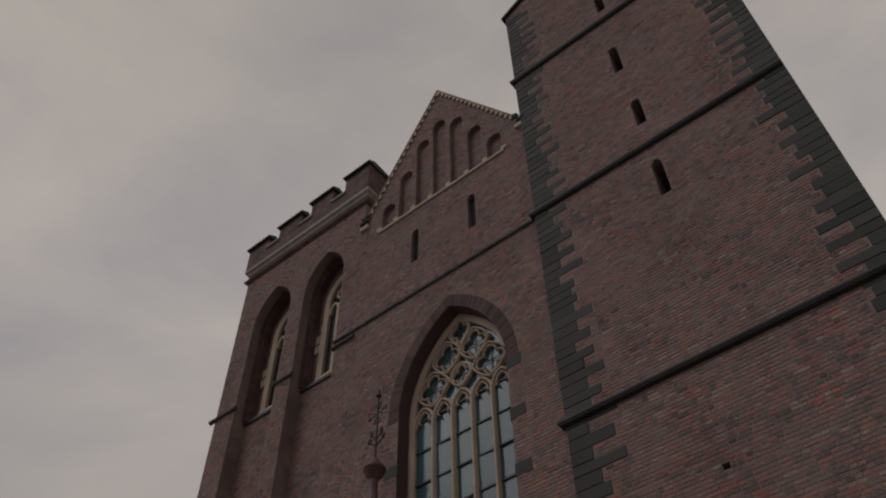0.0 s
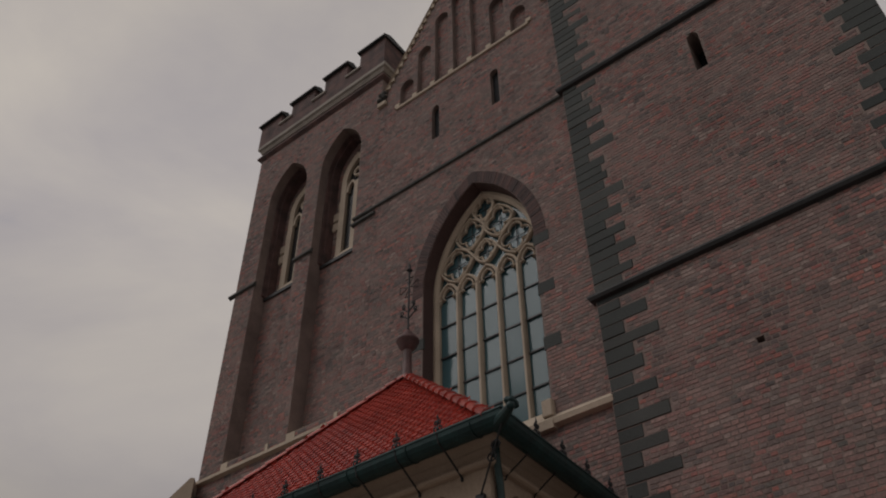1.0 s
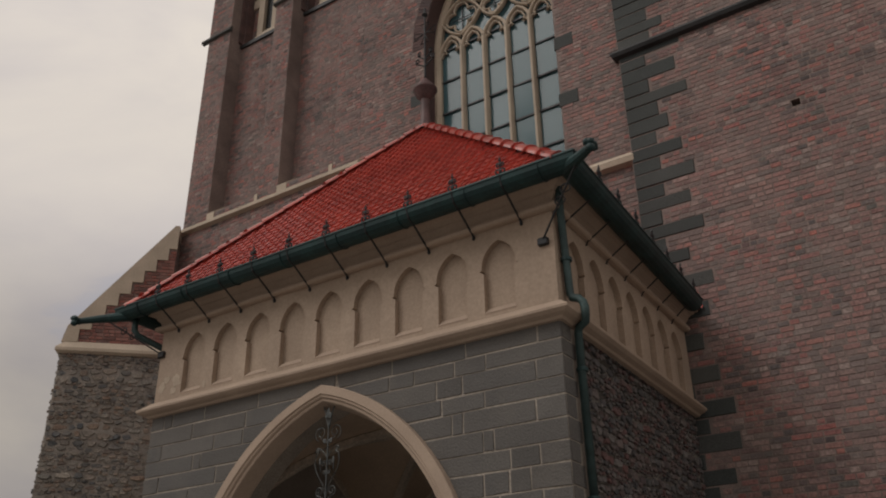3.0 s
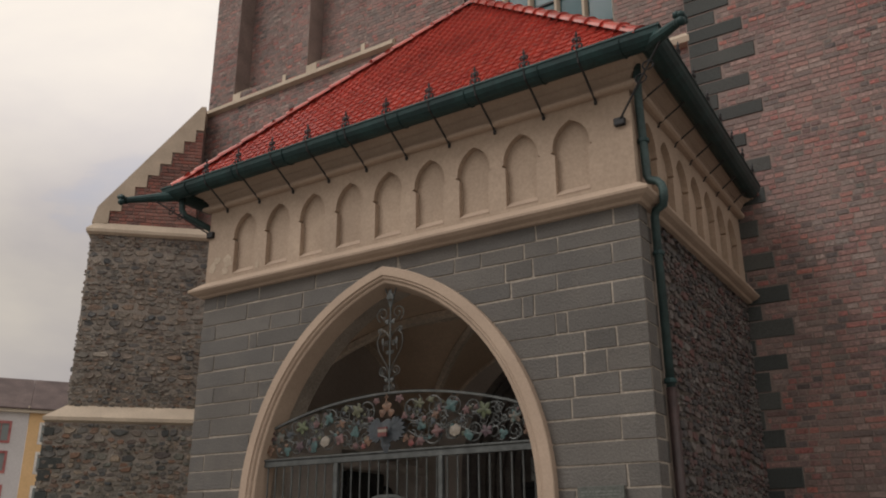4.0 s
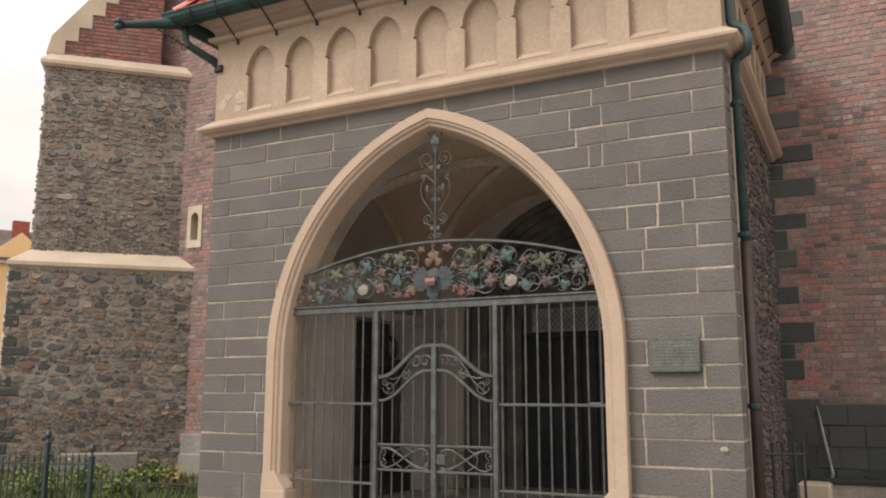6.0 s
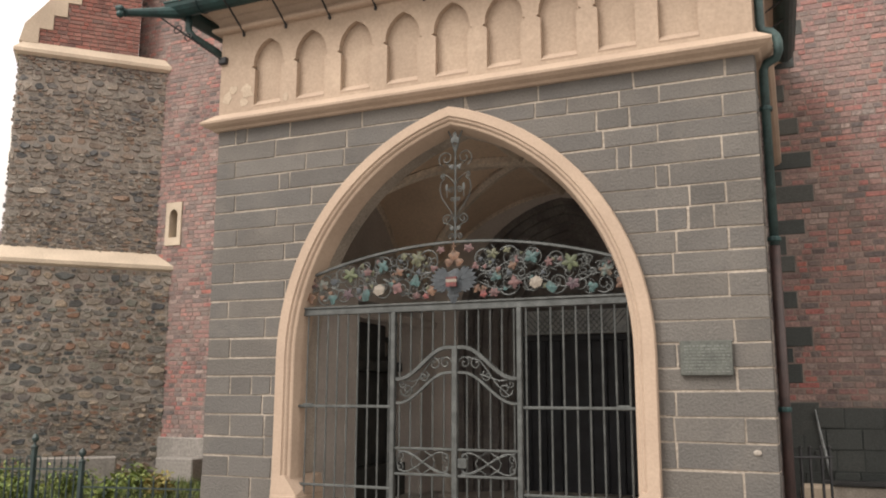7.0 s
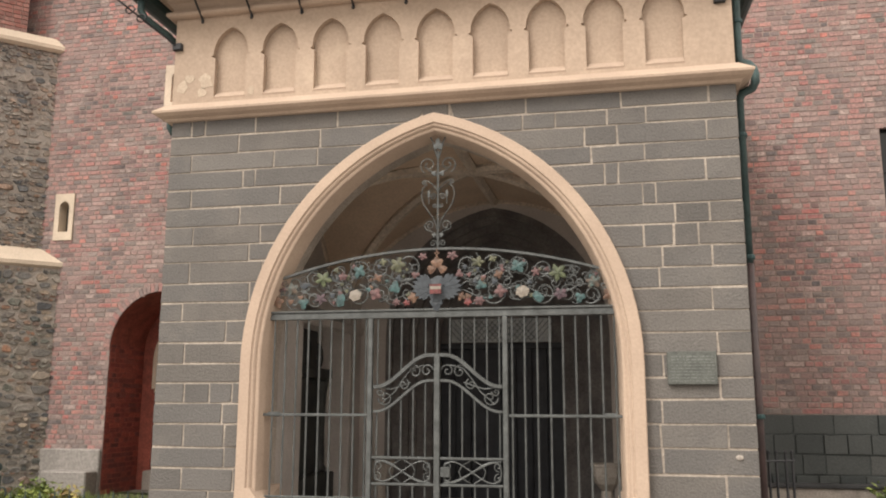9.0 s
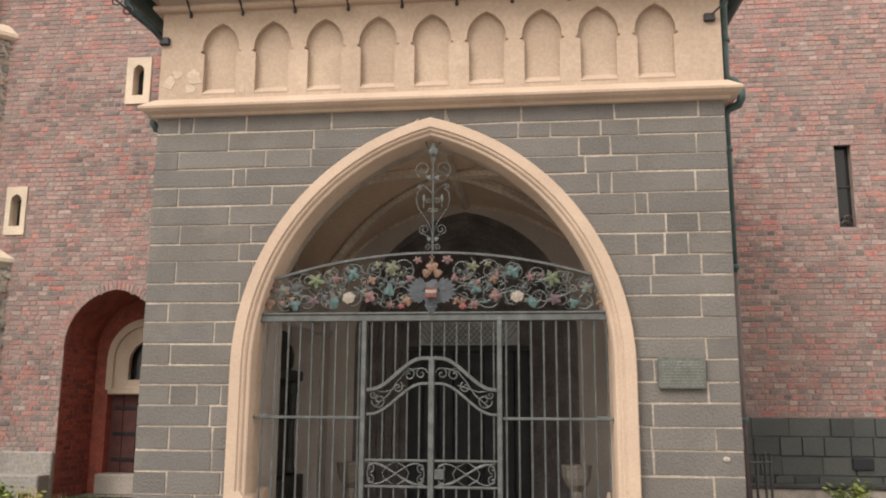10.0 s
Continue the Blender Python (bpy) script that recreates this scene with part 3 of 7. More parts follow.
        ring_path = [(cc + 0.16 * math.cos(k * math.pi / 8), FRONT + 0.71, 20.95 + 0.16 * math.sin(k * math.pi / 8)) for k in range(16)]
        tube(bm, ring_path, 0.05, 6, True)
        part("tracery", bm, M["stone"], w)
        bm = bmesh.new()
        plate(bm, arch(cc, 0.5, 17.6, 20.7, 0.92, 8), [], front(FRONT), 0.75, 0.77)
        part("pane", bm, M["glass_dark"], w)
        for z, wide in ((18.8, 0.36), (19.2, 0.36), (19.62, 0.16)):
            bm = bmesh.new()
            box(bm, cc - 0.54 - wide, cc - 0.5, FRONT + 0.65, FRONT + 0.78, z, z + 0.33, 0.02)
            part("jamb_stone", bm, M["stone"], w)
    # niches with pale frames
    for u0, u1, z0, z1 in ((-17.03, -16.64, 4.43, 5.3), (-14.98, -14.52, 6.75, 7.62)):
        n = thing("niche_window", "small slit window in a pale stone frame", "window", ((u0 + u1) / 2, FRONT, z0), "slit windows", "structure")
        c = (u0 + u1) / 2
        bm = bmesh.new()
        plate(bm, rect(u0 + 0.005, u1 - 0.005, z0 + 0.005, z1 - 0.005), [arch(c, 0.1, z0 + 0.16, z1 - 0.26, 0.12, 6)], front(FRONT), -0.03, 0.2)
        part("stone_frame", bm, M["stone"], n)
        # near-black sheet: the slit's dark depth is in its colour
        bm = bmesh.new()
        box(bm, u0, u1, FRONT + 0.2, FRONT + 0.24, z0, z1)
        part("pane", bm, M["void"], n)
    # vaulted passage of the side door
    d = thing("door_side", "arched brick side entrance with dark wooden door", "door", (-14.86, FRONT, 0), kind="structure")
    bm = bmesh.new()
    a = arch(-14.86, 0.863, 0.0, 2.5, 0.953, 8)
    b = arch(-14.86, 0.62, 0.0, 2.35, 0.7, 8)
    loft(bm, [(a, 0.0), (a, 1.1), (b, 1.12), (b, 1.5)], front(FRONT))
    part("reveal", bm, M["brick_red"], d)
    tagged(link_data("reveal_bricks", brick_mesh("reveal_bricks", courses(rect(FRONT + 0.02, FRONT + 1.09, 0.0, 2.55), [], 0.27, 0.086, 0.011, 77), east(-15.722), 0.008, 78), M["brick_bright"], d), kind="stuff")
    bm = bmesh.new()
    inner, outer_ring = arch(-14.86, 0.872, 2.45, 2.5, 0.962, 10), arch(-14.86, 1.0, 2.45, 2.5, 1.1, 10)
    for i in range(1, len(inner) - 2):
        for f in range(2):
            q = [tuple(c[k] + (e[k] - c[k]) * t for k in (0, 1)) for c, e, t in ((outer_ring[i], outer_ring[i + 1], f / 2 + 0.04), (outer_ring[i], outer_ring[i + 1], f / 2 + 0.46), (inner[i], inner[i + 1], f / 2 + 0.46), (inner[i], inner[i + 1], f / 2 + 0.04))]
            vs = [bm.verts.new((u, FRONT + dd, z)) for dd in (-0.014, 0.01) for u, z in q]
            for fc in ((0, 1, 2, 3), (0, 1, 5, 4), (1, 2, 6, 5), (2, 3, 7, 6), (3, 0, 4, 7)):
                bm.faces.new([vs[k] for k in fc])
    bmesh.ops.recalc_face_normals(bm, faces=bm.faces)
    tagged(part("voussoir_ring", bm, M["brick"], d, "ring of header bricks"), kind="stuff")
    bm = bmesh.new()
    a, b = arch(-14.86, 0.64, 1.8, 2.35, 0.72, 8), arch(-14.86, 0.52, 1.8, 2.35, 0.58, 8)
    loft(bm, [(a, 1.05), (b, 1.05), (b, 1.3), (a, 1.3)], front(FRONT), closed=True)
    part("stone_tympanum_frame", bm, M["stone"], d)
    bm = bmesh.new()
    plate(bm, arch(-14.86, 0.53, 1.75, 2.35, 0.6, 8), [arch(-14.86, 0.26, 1.98, 2.3, 0.36, 6)], front(FRONT), 1.12, 1.22)
    box(bm, -15.48, -14.24, FRONT + 1.08, FRONT + 1.2, 1.72, 1.86, 0.02)
    part("tympanum", bm, M["stone"], d, "pale carved stone tympanum")
    for z in (0.55, 1.0, 1.45):
        bm = bmesh.new()
        box(bm, -15.42, -14.95, FRONT + 1.28, FRONT + 1.3, z, z + 0.06, 0.005)
        part("hinge", bm, M["dark_iron"], d, "black iron strap hinge")
    for k in range(5):
        bm = bmesh.new()
        box(bm, -15.5 + k * 0.256, -15.5 + k * 0.256 + 0.25, FRONT + 1.3, FRONT + 1.36, 0.0, 1.8, 0.01)
        part("board", bm, M["door_red"], d)
    bm = bmesh.new()
    plate(bm, arch(-14.86, 0.6, 1.8, 2.35, 0.66, 8), [], front(FRONT), 1.28, 1.3)
    part("fanlight", bm, M["glass_dark"], d)
    bm = bmesh.new()
    box(bm, -15.5, -14.2, FRONT + 0.9, FRONT + 1.4, 0.0, 0.35, 0.02)
    part("step", bm, M["stone_grey"], d)
    bm = bmesh.new()
    box(bm, -16.9, -15.74, FRONT - 0.06, FRONT + 0.02, 0, 0.77, 0.02)
    box(bm, -13.98, -12.2, FRONT - 0.06, FRONT + 0.02, 0, 0.77, 0.02)
    part("plinth", bm, M["slab"], wall, "grey cement plinth")


# ---- gable wall with the great window ----
def build_gable_wall():
    wall = thing("wall_gable", "dark red brick west gable with blind arcade", "wall", (CX, FRONT, 0), kind="structure")
    outer = [(-12.4, 0.0), (-12.4, 22.35), (CX, 27.25), (-6.3, 22.35), (-6.3, 0.0)]
    blind = [arch(CX + k * 0.675, 0.26, 21.62, 22.69 + r - 0.3, 0.3, 6) for k, r in ((-3, 0), (-2, 1.12), (-1, 2.3), (0, 2.82), (1, 2.3), (2, 1.12), (3, 0))]
    slits = [slit(-10.27, 19.2, 20.6), slit(-8.25, 19.1, 20.55)]
    window = arch(WX, 1.55, 9.45, WS, 2.68, 14)
    portal = arch(-8.93, 1.8, 0.0, 2.6, 2.08, 12)
    bm = bmesh.new()
    plate(bm, outer, blind + slits + [window, portal], front(FRONT), 0.0, 0.16)
    part("wall_core", bm, M["mortar"], wall)
    bm = bmesh.new()
    plate(bm, outer, [window, portal], front(FRONT), 0.163, 0.7)
    part("wall_inner", bm, M["mortar"], wall)
    brick_wall(wall, [(-12.4, 6.4), (-12.4, 22.35), (CX, 27.25), (-6.3, 22.35), (-6.3, 6.4)], blind + slits + [[(WX - 1.57, 9.4), (WX - 1.57, 13.88), *arch(WX, 1.88, 13.9, WS, 3.07, 14), (WX + 1.57, 13.88), (WX + 1.57, 9.4)]], front(FRONT), 5)
    for loop in blind:
        brick_wall(wall, loop, [], front(FRONT + 0.163), 6)
    for loop in slits:
        us, zs = [p[0] for p in loop], [p[1] for p in loop]
        shade_box(wall, min(us), max(us), min(zs), max(zs), FRONT + 0.14, FRONT + 0.16)
    # arch ring of dark moulded brick round the window
    bm = bmesh.new()
    a, m1 = arch(WX, 1.87, 13.9, WS, 3.06, 14), arch(WX, 1.56, 13.9, WS, 2.69, 14)
    rnd = random.Random(4)
    for i in range(len(a) - 1):
        for f in range(3):
            p = [tuple(q[k] + (r[k] - q[k]) * t for k in (0, 1)) for q, r, t in ((a[i], a[i + 1], f / 3 + 0.02), (a[i], a[i + 1], (f + 1) / 3 - 0.02), (m1[i], m1[i + 1], (f + 1) / 3 - 0.02), (m1[i], m1[i + 1], f / 3 + 0.02))]
            d = -0.012 * rnd.uniform(0.5, 1.4)
            vs = [bm.verts.new((u, FRONT + e, z)) for e in (d, 0.01) for u, z in p]
            for q in ((0, 1, 2, 3), (0, 1, 5, 4), (1, 2, 6, 5), (2, 3, 7, 6), (3, 0, 4, 7)):
                bm.faces.new([vs[k] for k in q])
    bmesh.ops.recalc_face_normals(bm, faces=bm.faces)
    tagged(part("arch_ring", bm, M["brick_dark"], wall, "dark ring of header bricks"), kind="stuff")
    # reveal coloured darker than the wall: the jamb's shade is in the brick
    bm = bmesh.new()
    loft(bm, [(arch(WX, 1.548, 9.45, WS, 2.678, 14), 0.0), (arch(WX, 1.54, 9.45, WS, 2.665, 14), 0.02), (arch(WX, 1.535, 9.45, WS, 2.65, 14), 0.45)], front(FRONT))
    part("window_reveal", bm, M["brick_dark"], wall)
    # dark stones let into the jambs
    for s, zs in ((-1, (12.4, 11.2, 10.2)), (1, (13.7, 12.35, 11.0))):
        for z in zs:
            bm = bmesh.new()
            u = WX + s * 1.72
            box(bm, u - 0.2, u + 0.2, FRONT - 0.014, FRONT + 0.05, z, z + 0.3, 0.01)
            part("jamb_stone", bm, M["quoin"], wall)
    # gable coping with stepped underside, feet and sill
    for s in (-1, 1):
        bm = bmesh.new()
        a, b = (CX + s * 3.15, 22.28), (CX, 27.38)
        n = 20
        up, lo = [], []
        for i in range(n + 1):
            t = i / n
            up.append((a[0] + (b[0] - a[0]) * t, a[1] + (b[1] - a[1]) * t))
        loft(bm, [(up, -0.1), ([(u, z + 0.1) for u, z in up], -0.02), ([(u, z + 0.1) for u, z in up], 0.72), (up, 0.72)], front(FRONT), closed=True)
        for i in range(n):
            u0, u1 = up[i][0], up[i + 1][0]
            z0, z1 = up[i][1], up[i + 1][1]
            tri = [bm.verts.new((u, FRONT + d, z)) for d in (-0.06, 0.02) for u, z in ((u0, z0), (u1, z1), (u1, z0 - 0.03))]
            for q in ((0, 1, 2), (3, 4, 5), (0, 1, 4, 3), (1, 2, 5, 4), (2, 0, 3, 5)):
                bm.faces.new([tri[k] for k in q])
        bmesh.ops.recalc_face_normals(bm, faces=bm.faces)
        part("gable_coping", bm, M["stone"], wall, "pale stone coping with stepped teeth")
        bm = bmesh.new()
        u = CX + s * 2.98
        box(bm, u - 0.17, u + 0.17, FRONT - 0.1, FRONT + 0.3, 22.12, 22.3, 0.02)
        part("kneeler", bm, M["stone"], wall)
        o = thing("stone_crocket", "weathered dark carved stone ornament on the gable foot", "ornament", (u, FRONT - 0.05, 22.3), "gable ornaments")
        bm = bmesh.new()
        rnd = random.Random(7 + s)
        for k in range(9):
            p = Vector((u + rnd.uniform(-0.14, 0.14), FRONT - 0.03 + rnd.uniform(-0.07, 0.07), 22.34 + 0.055 * k))
            bmesh.ops.create_icosphere(bm, subdivisions=2, radius=rnd.uniform(0.05, 0.1), matrix=Matrix.Translation(p) @ Matrix.Diagonal((1.2, 1, 0.8, 1)))
        part("carving", bm, M["quoin_plain"], o)
    bm = bmesh.new()
    box(bm, -11.75, -7.0, FRONT - 0.06, FRONT + 0.16, 21.5, 21.6, 0.015)
    for k in range(8):
        u = CX + (k - 3.5) * 0.675
        box(bm, u - 0.085, u + 0.085, FRONT - 0.055, FRONT + 0.05, 21.598, 21.74, 0.01)
    part("arcade_sill", bm, M["stone"], wall, "pale stepped stone sill")
    # strings
    bm = bmesh.new()
    loft(bm, [([(-13.19, z), (-6.3, z)], d) for z, d in ((17.8, 0.02), (17.84, -0.07), (17.9, -0.07), (17.99, 0.02))], front(FRONT), closed=True)
    part("string_course", bm, M["quoin_plain"], wall)
    bm = bmesh.new()
    for u0, u1 in ((-12.4, WX - 1.6), (WX + 1.6, -6.26)):
        loft(bm, [([(u0, z), (u1, z)], d) for z, d in ((9.28, 0.02), (9.32, -0.12), (9.42, -0.14), (9.58, 0.02))], front(FRONT), closed=True)
    part("sill_course", bm, M["stone"], wall, "pale stone string course")
    bm = bmesh.new()
    loft(bm, [([(WX - 1.62, z), (WX + 1.62, z)], d) for z, d in ((9.25, 0.1), (9.25, -0.13), (9.42, -0.15), (9.92, 0.36), (9.6, 0.55))], front(FRONT), closed=True)
    box(bm, WX + 1.4, WX + 1.62, FRONT - 0.13, FRONT + 0.1, 9.5, 9.86, 0.02)
    part("window_sill", bm, M["stone"], wall, "deep sloping pale stone sill")


def circle(cx, cz, r, n=20, a0=0.0, a1=2 * math.pi):
    return [(cx + r * math.cos(a0 + (a1 - a0) * i / n), cz + r * math.sin(a0 + (a1 - a0) * i / n)) for i in range(n + (0 if abs(a1 - a0 - 2 * math.pi) < 1e-6 else 1))]


def rib(bm, line, y, w, depth, closed=False):
    """A stone bar of square section with a chamfered front, along a line in (x, z)."""
    n = len(line)
    rows = []
    for i in range(n):
        p0, p1 = (line[i - 1], line[(i + 1) % n]) if closed else (line[max(0, i - 1)], line[min(n - 1, i + 1)])
        d = Vector((p1[0] - p0[0], p1[1] - p0[1])).normalized()
        s = Vector((-d.y, d.x))
        p = Vector(line[i])
        rows.append([bm.verts.new(((p + s * o)[0], y + e, (p + s * o)[1])) for o, e in ((w / 2, depth), (w / 2, depth * 0.35), (w * 0.22, 0.0), (-w * 0.22, 0.0), (-w / 2, depth * 0.35), (-w / 2, depth))])
    for i in range(n if closed else n - 1):
        a, b = rows[i], rows[(i + 1) % n]
        for k in range(5):
            bm.faces.new((a[k], a[k + 1], b[k + 1], b[k]))
    return bm


def build_great_window():
    y = FRONT + 0.35
    w = thing("great_window", "tall pointed church window with pale stone tracery and bluish glass", "window", (WX, y, 9.9), kind="structure")
    half, rise = 1.53, 2.64
    bm = bmesh.new()
    a, m, b = arch(WX, half, 9.7, WS, rise, 16), arch(WX, half - 0.07, 9.7, WS, rise - 0.1, 16), arch(WX, half - 0.14, 9.7, WS, rise - 0.21, 16)
    loft(bm, [(a, 0.0), (m, -0.015), (b, 0.05), (b, 0.2), (a, 0.2)], front(y), closed=True)
    part("stone_frame", bm, M["stone"], w)
    wl = 2 * (half - 0.13) / 5
    left = WX - half + 0.13
    heads = 13.78
    for k in range(1, 5):
        bm = bmesh.new()
        rib(bm, [(left + k * wl, 9.7), (left + k * wl, heads + 0.1)], y + 0.0, 0.105, 0.19)
        part("mullion", bm, M["stone"], w)

    def inside(p):
        """Keeps a point of the net within the pointed frame."""
        c = (rise * rise - half * half) / (2 * half)
        z = max(0.0, p[1] - WS)
        most = math.sqrt(max(0.0, (half + c) ** 2 - z * z)) - c - 0.1
        return (WX + max(-most, min(most, p[0] - WX)), min(p[1], WS + rise - 0.2)) if most > 0 else (WX, WS + rise - 0.2)
    lines = []   # (points, closed, width)
    for k in range(5):
        c = left + (k + 0.5) * wl
        lines.append((arch(c, wl / 2, heads, heads + 0.06, 0.44, 8)[1:-1], False, 0.075))
        # three-lobed cusping in the head of the light
        for s in (-1, 1):
            lines.append(([(c + s * wl * q, heads + h) for q, h in ((0.47, 0.0), (0.4, 0.1), (0.25, 0.12), (0.2, 0.06))], False, 0.045))
            lines.append(([(c + s * wl * q, heads + h) for q, h in ((0.2, 0.06), (0.3, 0.18), (0.2, 0.31), (0.0, 0.4))], False, 0.045))

    def bow(p, q, bend):
        (u0, z0), (u1, z1) = p, q
        nu, nz = -(z1 - z0), u1 - u0
        return [(u0 + (u1 - u0) * t + nu * bend * math.sin(math.pi * t), z0 + (z1 - z0) * t + nz * bend * math.sin(math.pi * t)) for t in (i / 10 for i in range(11))]
    # net of tracery: bowed lozenges, each with a four-lobed opening
    cells = [(-0.84, 14.72, 0.5, 0.51), (0.84, 14.72, 0.5, 0.51), (0.0, 14.72, 0.33, 0.36), (-0.41, 15.47, 0.44, 0.5), (0.41, 15.47, 0.44, 0.5), (0.0, 16.1, 0.32, 0.42)]
    for du, cz, rx, rz in cells:
        cx = WX + du
        top, bot, lf, rt = (cx, cz + rz), (cx, cz - rz), (cx - rx, cz), (cx + rx, cz)
        for p, q in ((bot, rt), (rt, top), (top, lf), (lf, bot)):
            lines.append(([inside(v) for v in bow(p, q, -0.09)], False, 0.062))
        lobes = []
        for k in range(40):
            an = 2 * math.pi * k / 40
            th = (an + math.pi / 4) % (math.pi / 2) - math.pi / 4
            rho = 0.5 * math.cos(th) + math.sqrt(0.4 ** 2 - (0.5 * math.sin(th)) ** 2)
            lobes.append(inside((cx + rx * 0.88 * rho * math.cos(an), cz + rz * 0.88 * rho * math.sin(an))))
        lines.append((lobes, True, 0.042))
        for eu, ez in ((0.0, 1.0), (1.0, 0.0)):
            lines.append(([(cx - eu * rx * 0.7, cz - ez * rz * 0.7), (cx + eu * rx * 0.7, cz + ez * rz * 0.7)], False, 0.02))
    for line, cl, wd in lines:
        bm = bmesh.new()
        rib(bm, line, y + (0.02 if wd > 0.06 else 0.045 if wd > 0.03 else 0.1), wd, 0.1 if wd > 0.06 else 0.07 if wd > 0.03 else 0.02, cl)
        part("tracery_bar" if wd > 0.03 else "lead_bar", bm, M["stone" if wd > 0.03 else "dark_iron"], w)
    # panes and lead bars, light by light
    bars = [9.77 + 0.84 * i for i in range(6)]
    for k in range(5):
        u0, u1 = left + k * wl, left + (k + 1) * wl
        rnd = random.Random(k)
        for i, z in enumerate(bars):
            z1 = bars[i + 1] if i + 1 < len(bars) else 14.1
            bm = bmesh.new()
            j = [rnd.uniform(-0.012, 0.012) for _ in range(3)]
            vs = [bm.verts.new((u, y + 0.13 + d, zz)) for u, zz, d in ((u0, z, j[0]), (u1, z, j[1]), (u1, z1, j[2]), (u0, z1, j[0] - j[1] + j[2]))]
            f = bm.faces.new(vs)
            ex = bmesh.ops.extrude_face_region(bm, geom=[f])["geom"]
            bmesh.ops.translate(bm, vec=(0, 0.012, 0), verts=[v for v in ex if isinstance(v, bmesh.types.BMVert)])
            bmesh.ops.recalc_face_normals(bm, faces=bm.faces)
            part("pane", bm, M["glass"], w)
            bm = bmesh.new()
            box(bm, u0, u1, y + 0.09, y + 0.12, z - 0.02, z + 0.02)
            part("saddle_bar", bm, M["dark_iron"], w)
    bm = bmesh.new()
    plate(bm, arch(WX, half - 0.02, 14.1, 14.12, rise - 0.15, 12), [], front(y), 0.15, 0.165)
    part("pane", bm, M["glass"], w)
    # near-black sheet added behind the panes in place of the unlit nave
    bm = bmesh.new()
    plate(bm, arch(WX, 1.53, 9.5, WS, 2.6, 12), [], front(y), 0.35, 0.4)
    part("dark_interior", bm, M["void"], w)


# ---- tall tower with stone quoins ----
TX0, TX1, TY = -6.3, 0.2, 11.5


def build_quoin_tower():
    wall = thing("wall_quoin_tower", "tall red brick church tower with dark stone quoins", "wall", ((TX0 + TX1) / 2, TY, 0), kind="structure")
    outer = [(TX0, 0.0), (TX0, 28.7), (-3.05, 30.75), (TX1, 28.7), (TX1, 0.0)]
    slits = [rect(-3.23, -2.97, 25.0, 25.9), slit(-3.18, 21.5, 22.8), slit(-3.07, 18.82, 19.92), slit(-3.07, 16.06, 17.3), rect(-3.12, -2.87, 4.3, 5.64), rect(-3.66, -3.53, 9.33, 9.45)]
    bm = bmesh.new()
    plate(bm, outer, slits, front(TY), 0.0, 0.6)
    part("wall_core", bm, M["mortar"], wall)
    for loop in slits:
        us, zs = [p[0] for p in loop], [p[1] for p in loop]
        shade_box(wall, min(us) - 0.05, max(us) + 0.05, min(zs) - 0.05, max(zs) + 0.05, TY + 0.602, TY + 0.65)
        if max(zs) < 6:
            bm = bmesh.new()
            box(bm, min(us), max(us), TY + 0.14, TY + 0.16, min(zs), max(zs))
            part("slit_pane", bm, M["glass_dark"], wall, "dark glass set in the slit")
            bm = bmesh.new()
            box(bm, min(us), max(us), TY + 0.115, TY + 0.138, 4.96, 4.985)
            part("saddle_bar", bm, M["dark_iron"], wall)
            bm = bmesh.new()
            c = (min(us) + max(us)) / 2
            for r, cz in ((0.1, 4.31), (0.055, 4.44)):
                tube(bm, [(c + (0.03 if r < 0.08 else 0) + r * math.cos(q * math.pi / 8), TY + 0.06, cz + r * math.sin(q * math.pi / 8)) for q in range(9)], 0.014, 5)
            part("iron_scroll", bm, M["brown_pipe"], wall, "rusty iron scroll at the foot of the slit")
    # quoins: long and short by turns
    holes = list(slits)
    rnd = random.Random(12)
    single, z, k = [], 0.0, 0
    while z < 28.4:
        h = rnd.uniform(0.22, 0.29)
        for s in (-1, 1):
            ln = (rnd.choice((0.72, 0.88, 1.02)) if k % 2 else rnd.choice((0.38, 0.48, 0.62))) if z > 1.41 else 0.9
            if 10.0 < z < 11.5:
                ln += 0.1
            b = (TX0, TX0 + ln, z, z + h) if s < 0 else (TX1 - ln, TX1, z, z + h)
            holes.append(rect(b[0] - 0.02, b[1] + 0.008, z, z + h))
            single.append((b[0] + 0.004, b[1], z + 0.003, z + h - 0.003))
        z += h
        k += 1
    for b in single:
        me = brick_mesh("quoin_stone", [b], front(TY), 0.018, int(b[2] * 50), 0.012)
        QUOINS.append((wall, me))
    plinth = rect(TX0 + 0.9, TX1 - 0.9, 0.0, 1.41)
    holes.append(plinth)
    PIECES.append((wall, brick_wall(wall, [(TX0, 1.41), *outer[1:4], (TX1, 1.41)], holes, front(TY), 8, near=(-5.4, -3.2, 2.6, 6.4)), front(TY)))
    for b in courses(rect(TX0 + 0.5, TX1 - 0.5, 0.0, 1.41), [], 0.62, 0.282, 0.008, 5):
        QUOINS.append((wall, brick_mesh("plinth_stone", [b], front(TY), 0.03, int(b[0] * 90), 0.008)))
    bm = bmesh.new()
    box(bm, TX0 + 0.3, TX1 - 0.3, TY - 0.008, TY + 0.02, 0.0, 1.4)
    part("plinth_core", bm, M["quoin"], wall)
    bm = bmesh.new()
    box(bm, -3.22, -2.92, TY - 0.06, TY, 0.66, 0.83, 0.01)
    part("plinth_hatch", bm, M["void"], wall, "small dark metal hatch")
    # side faces, so that the shaft is whole
    bm = bmesh.new()
    box(bm, TX0, TX0 + 0.4, TY + 0.603, 18.0, 0, 28.7)
    box(bm, TX1 - 0.4, TX1, TY + 0.603, 18.0, 0, 28.7)
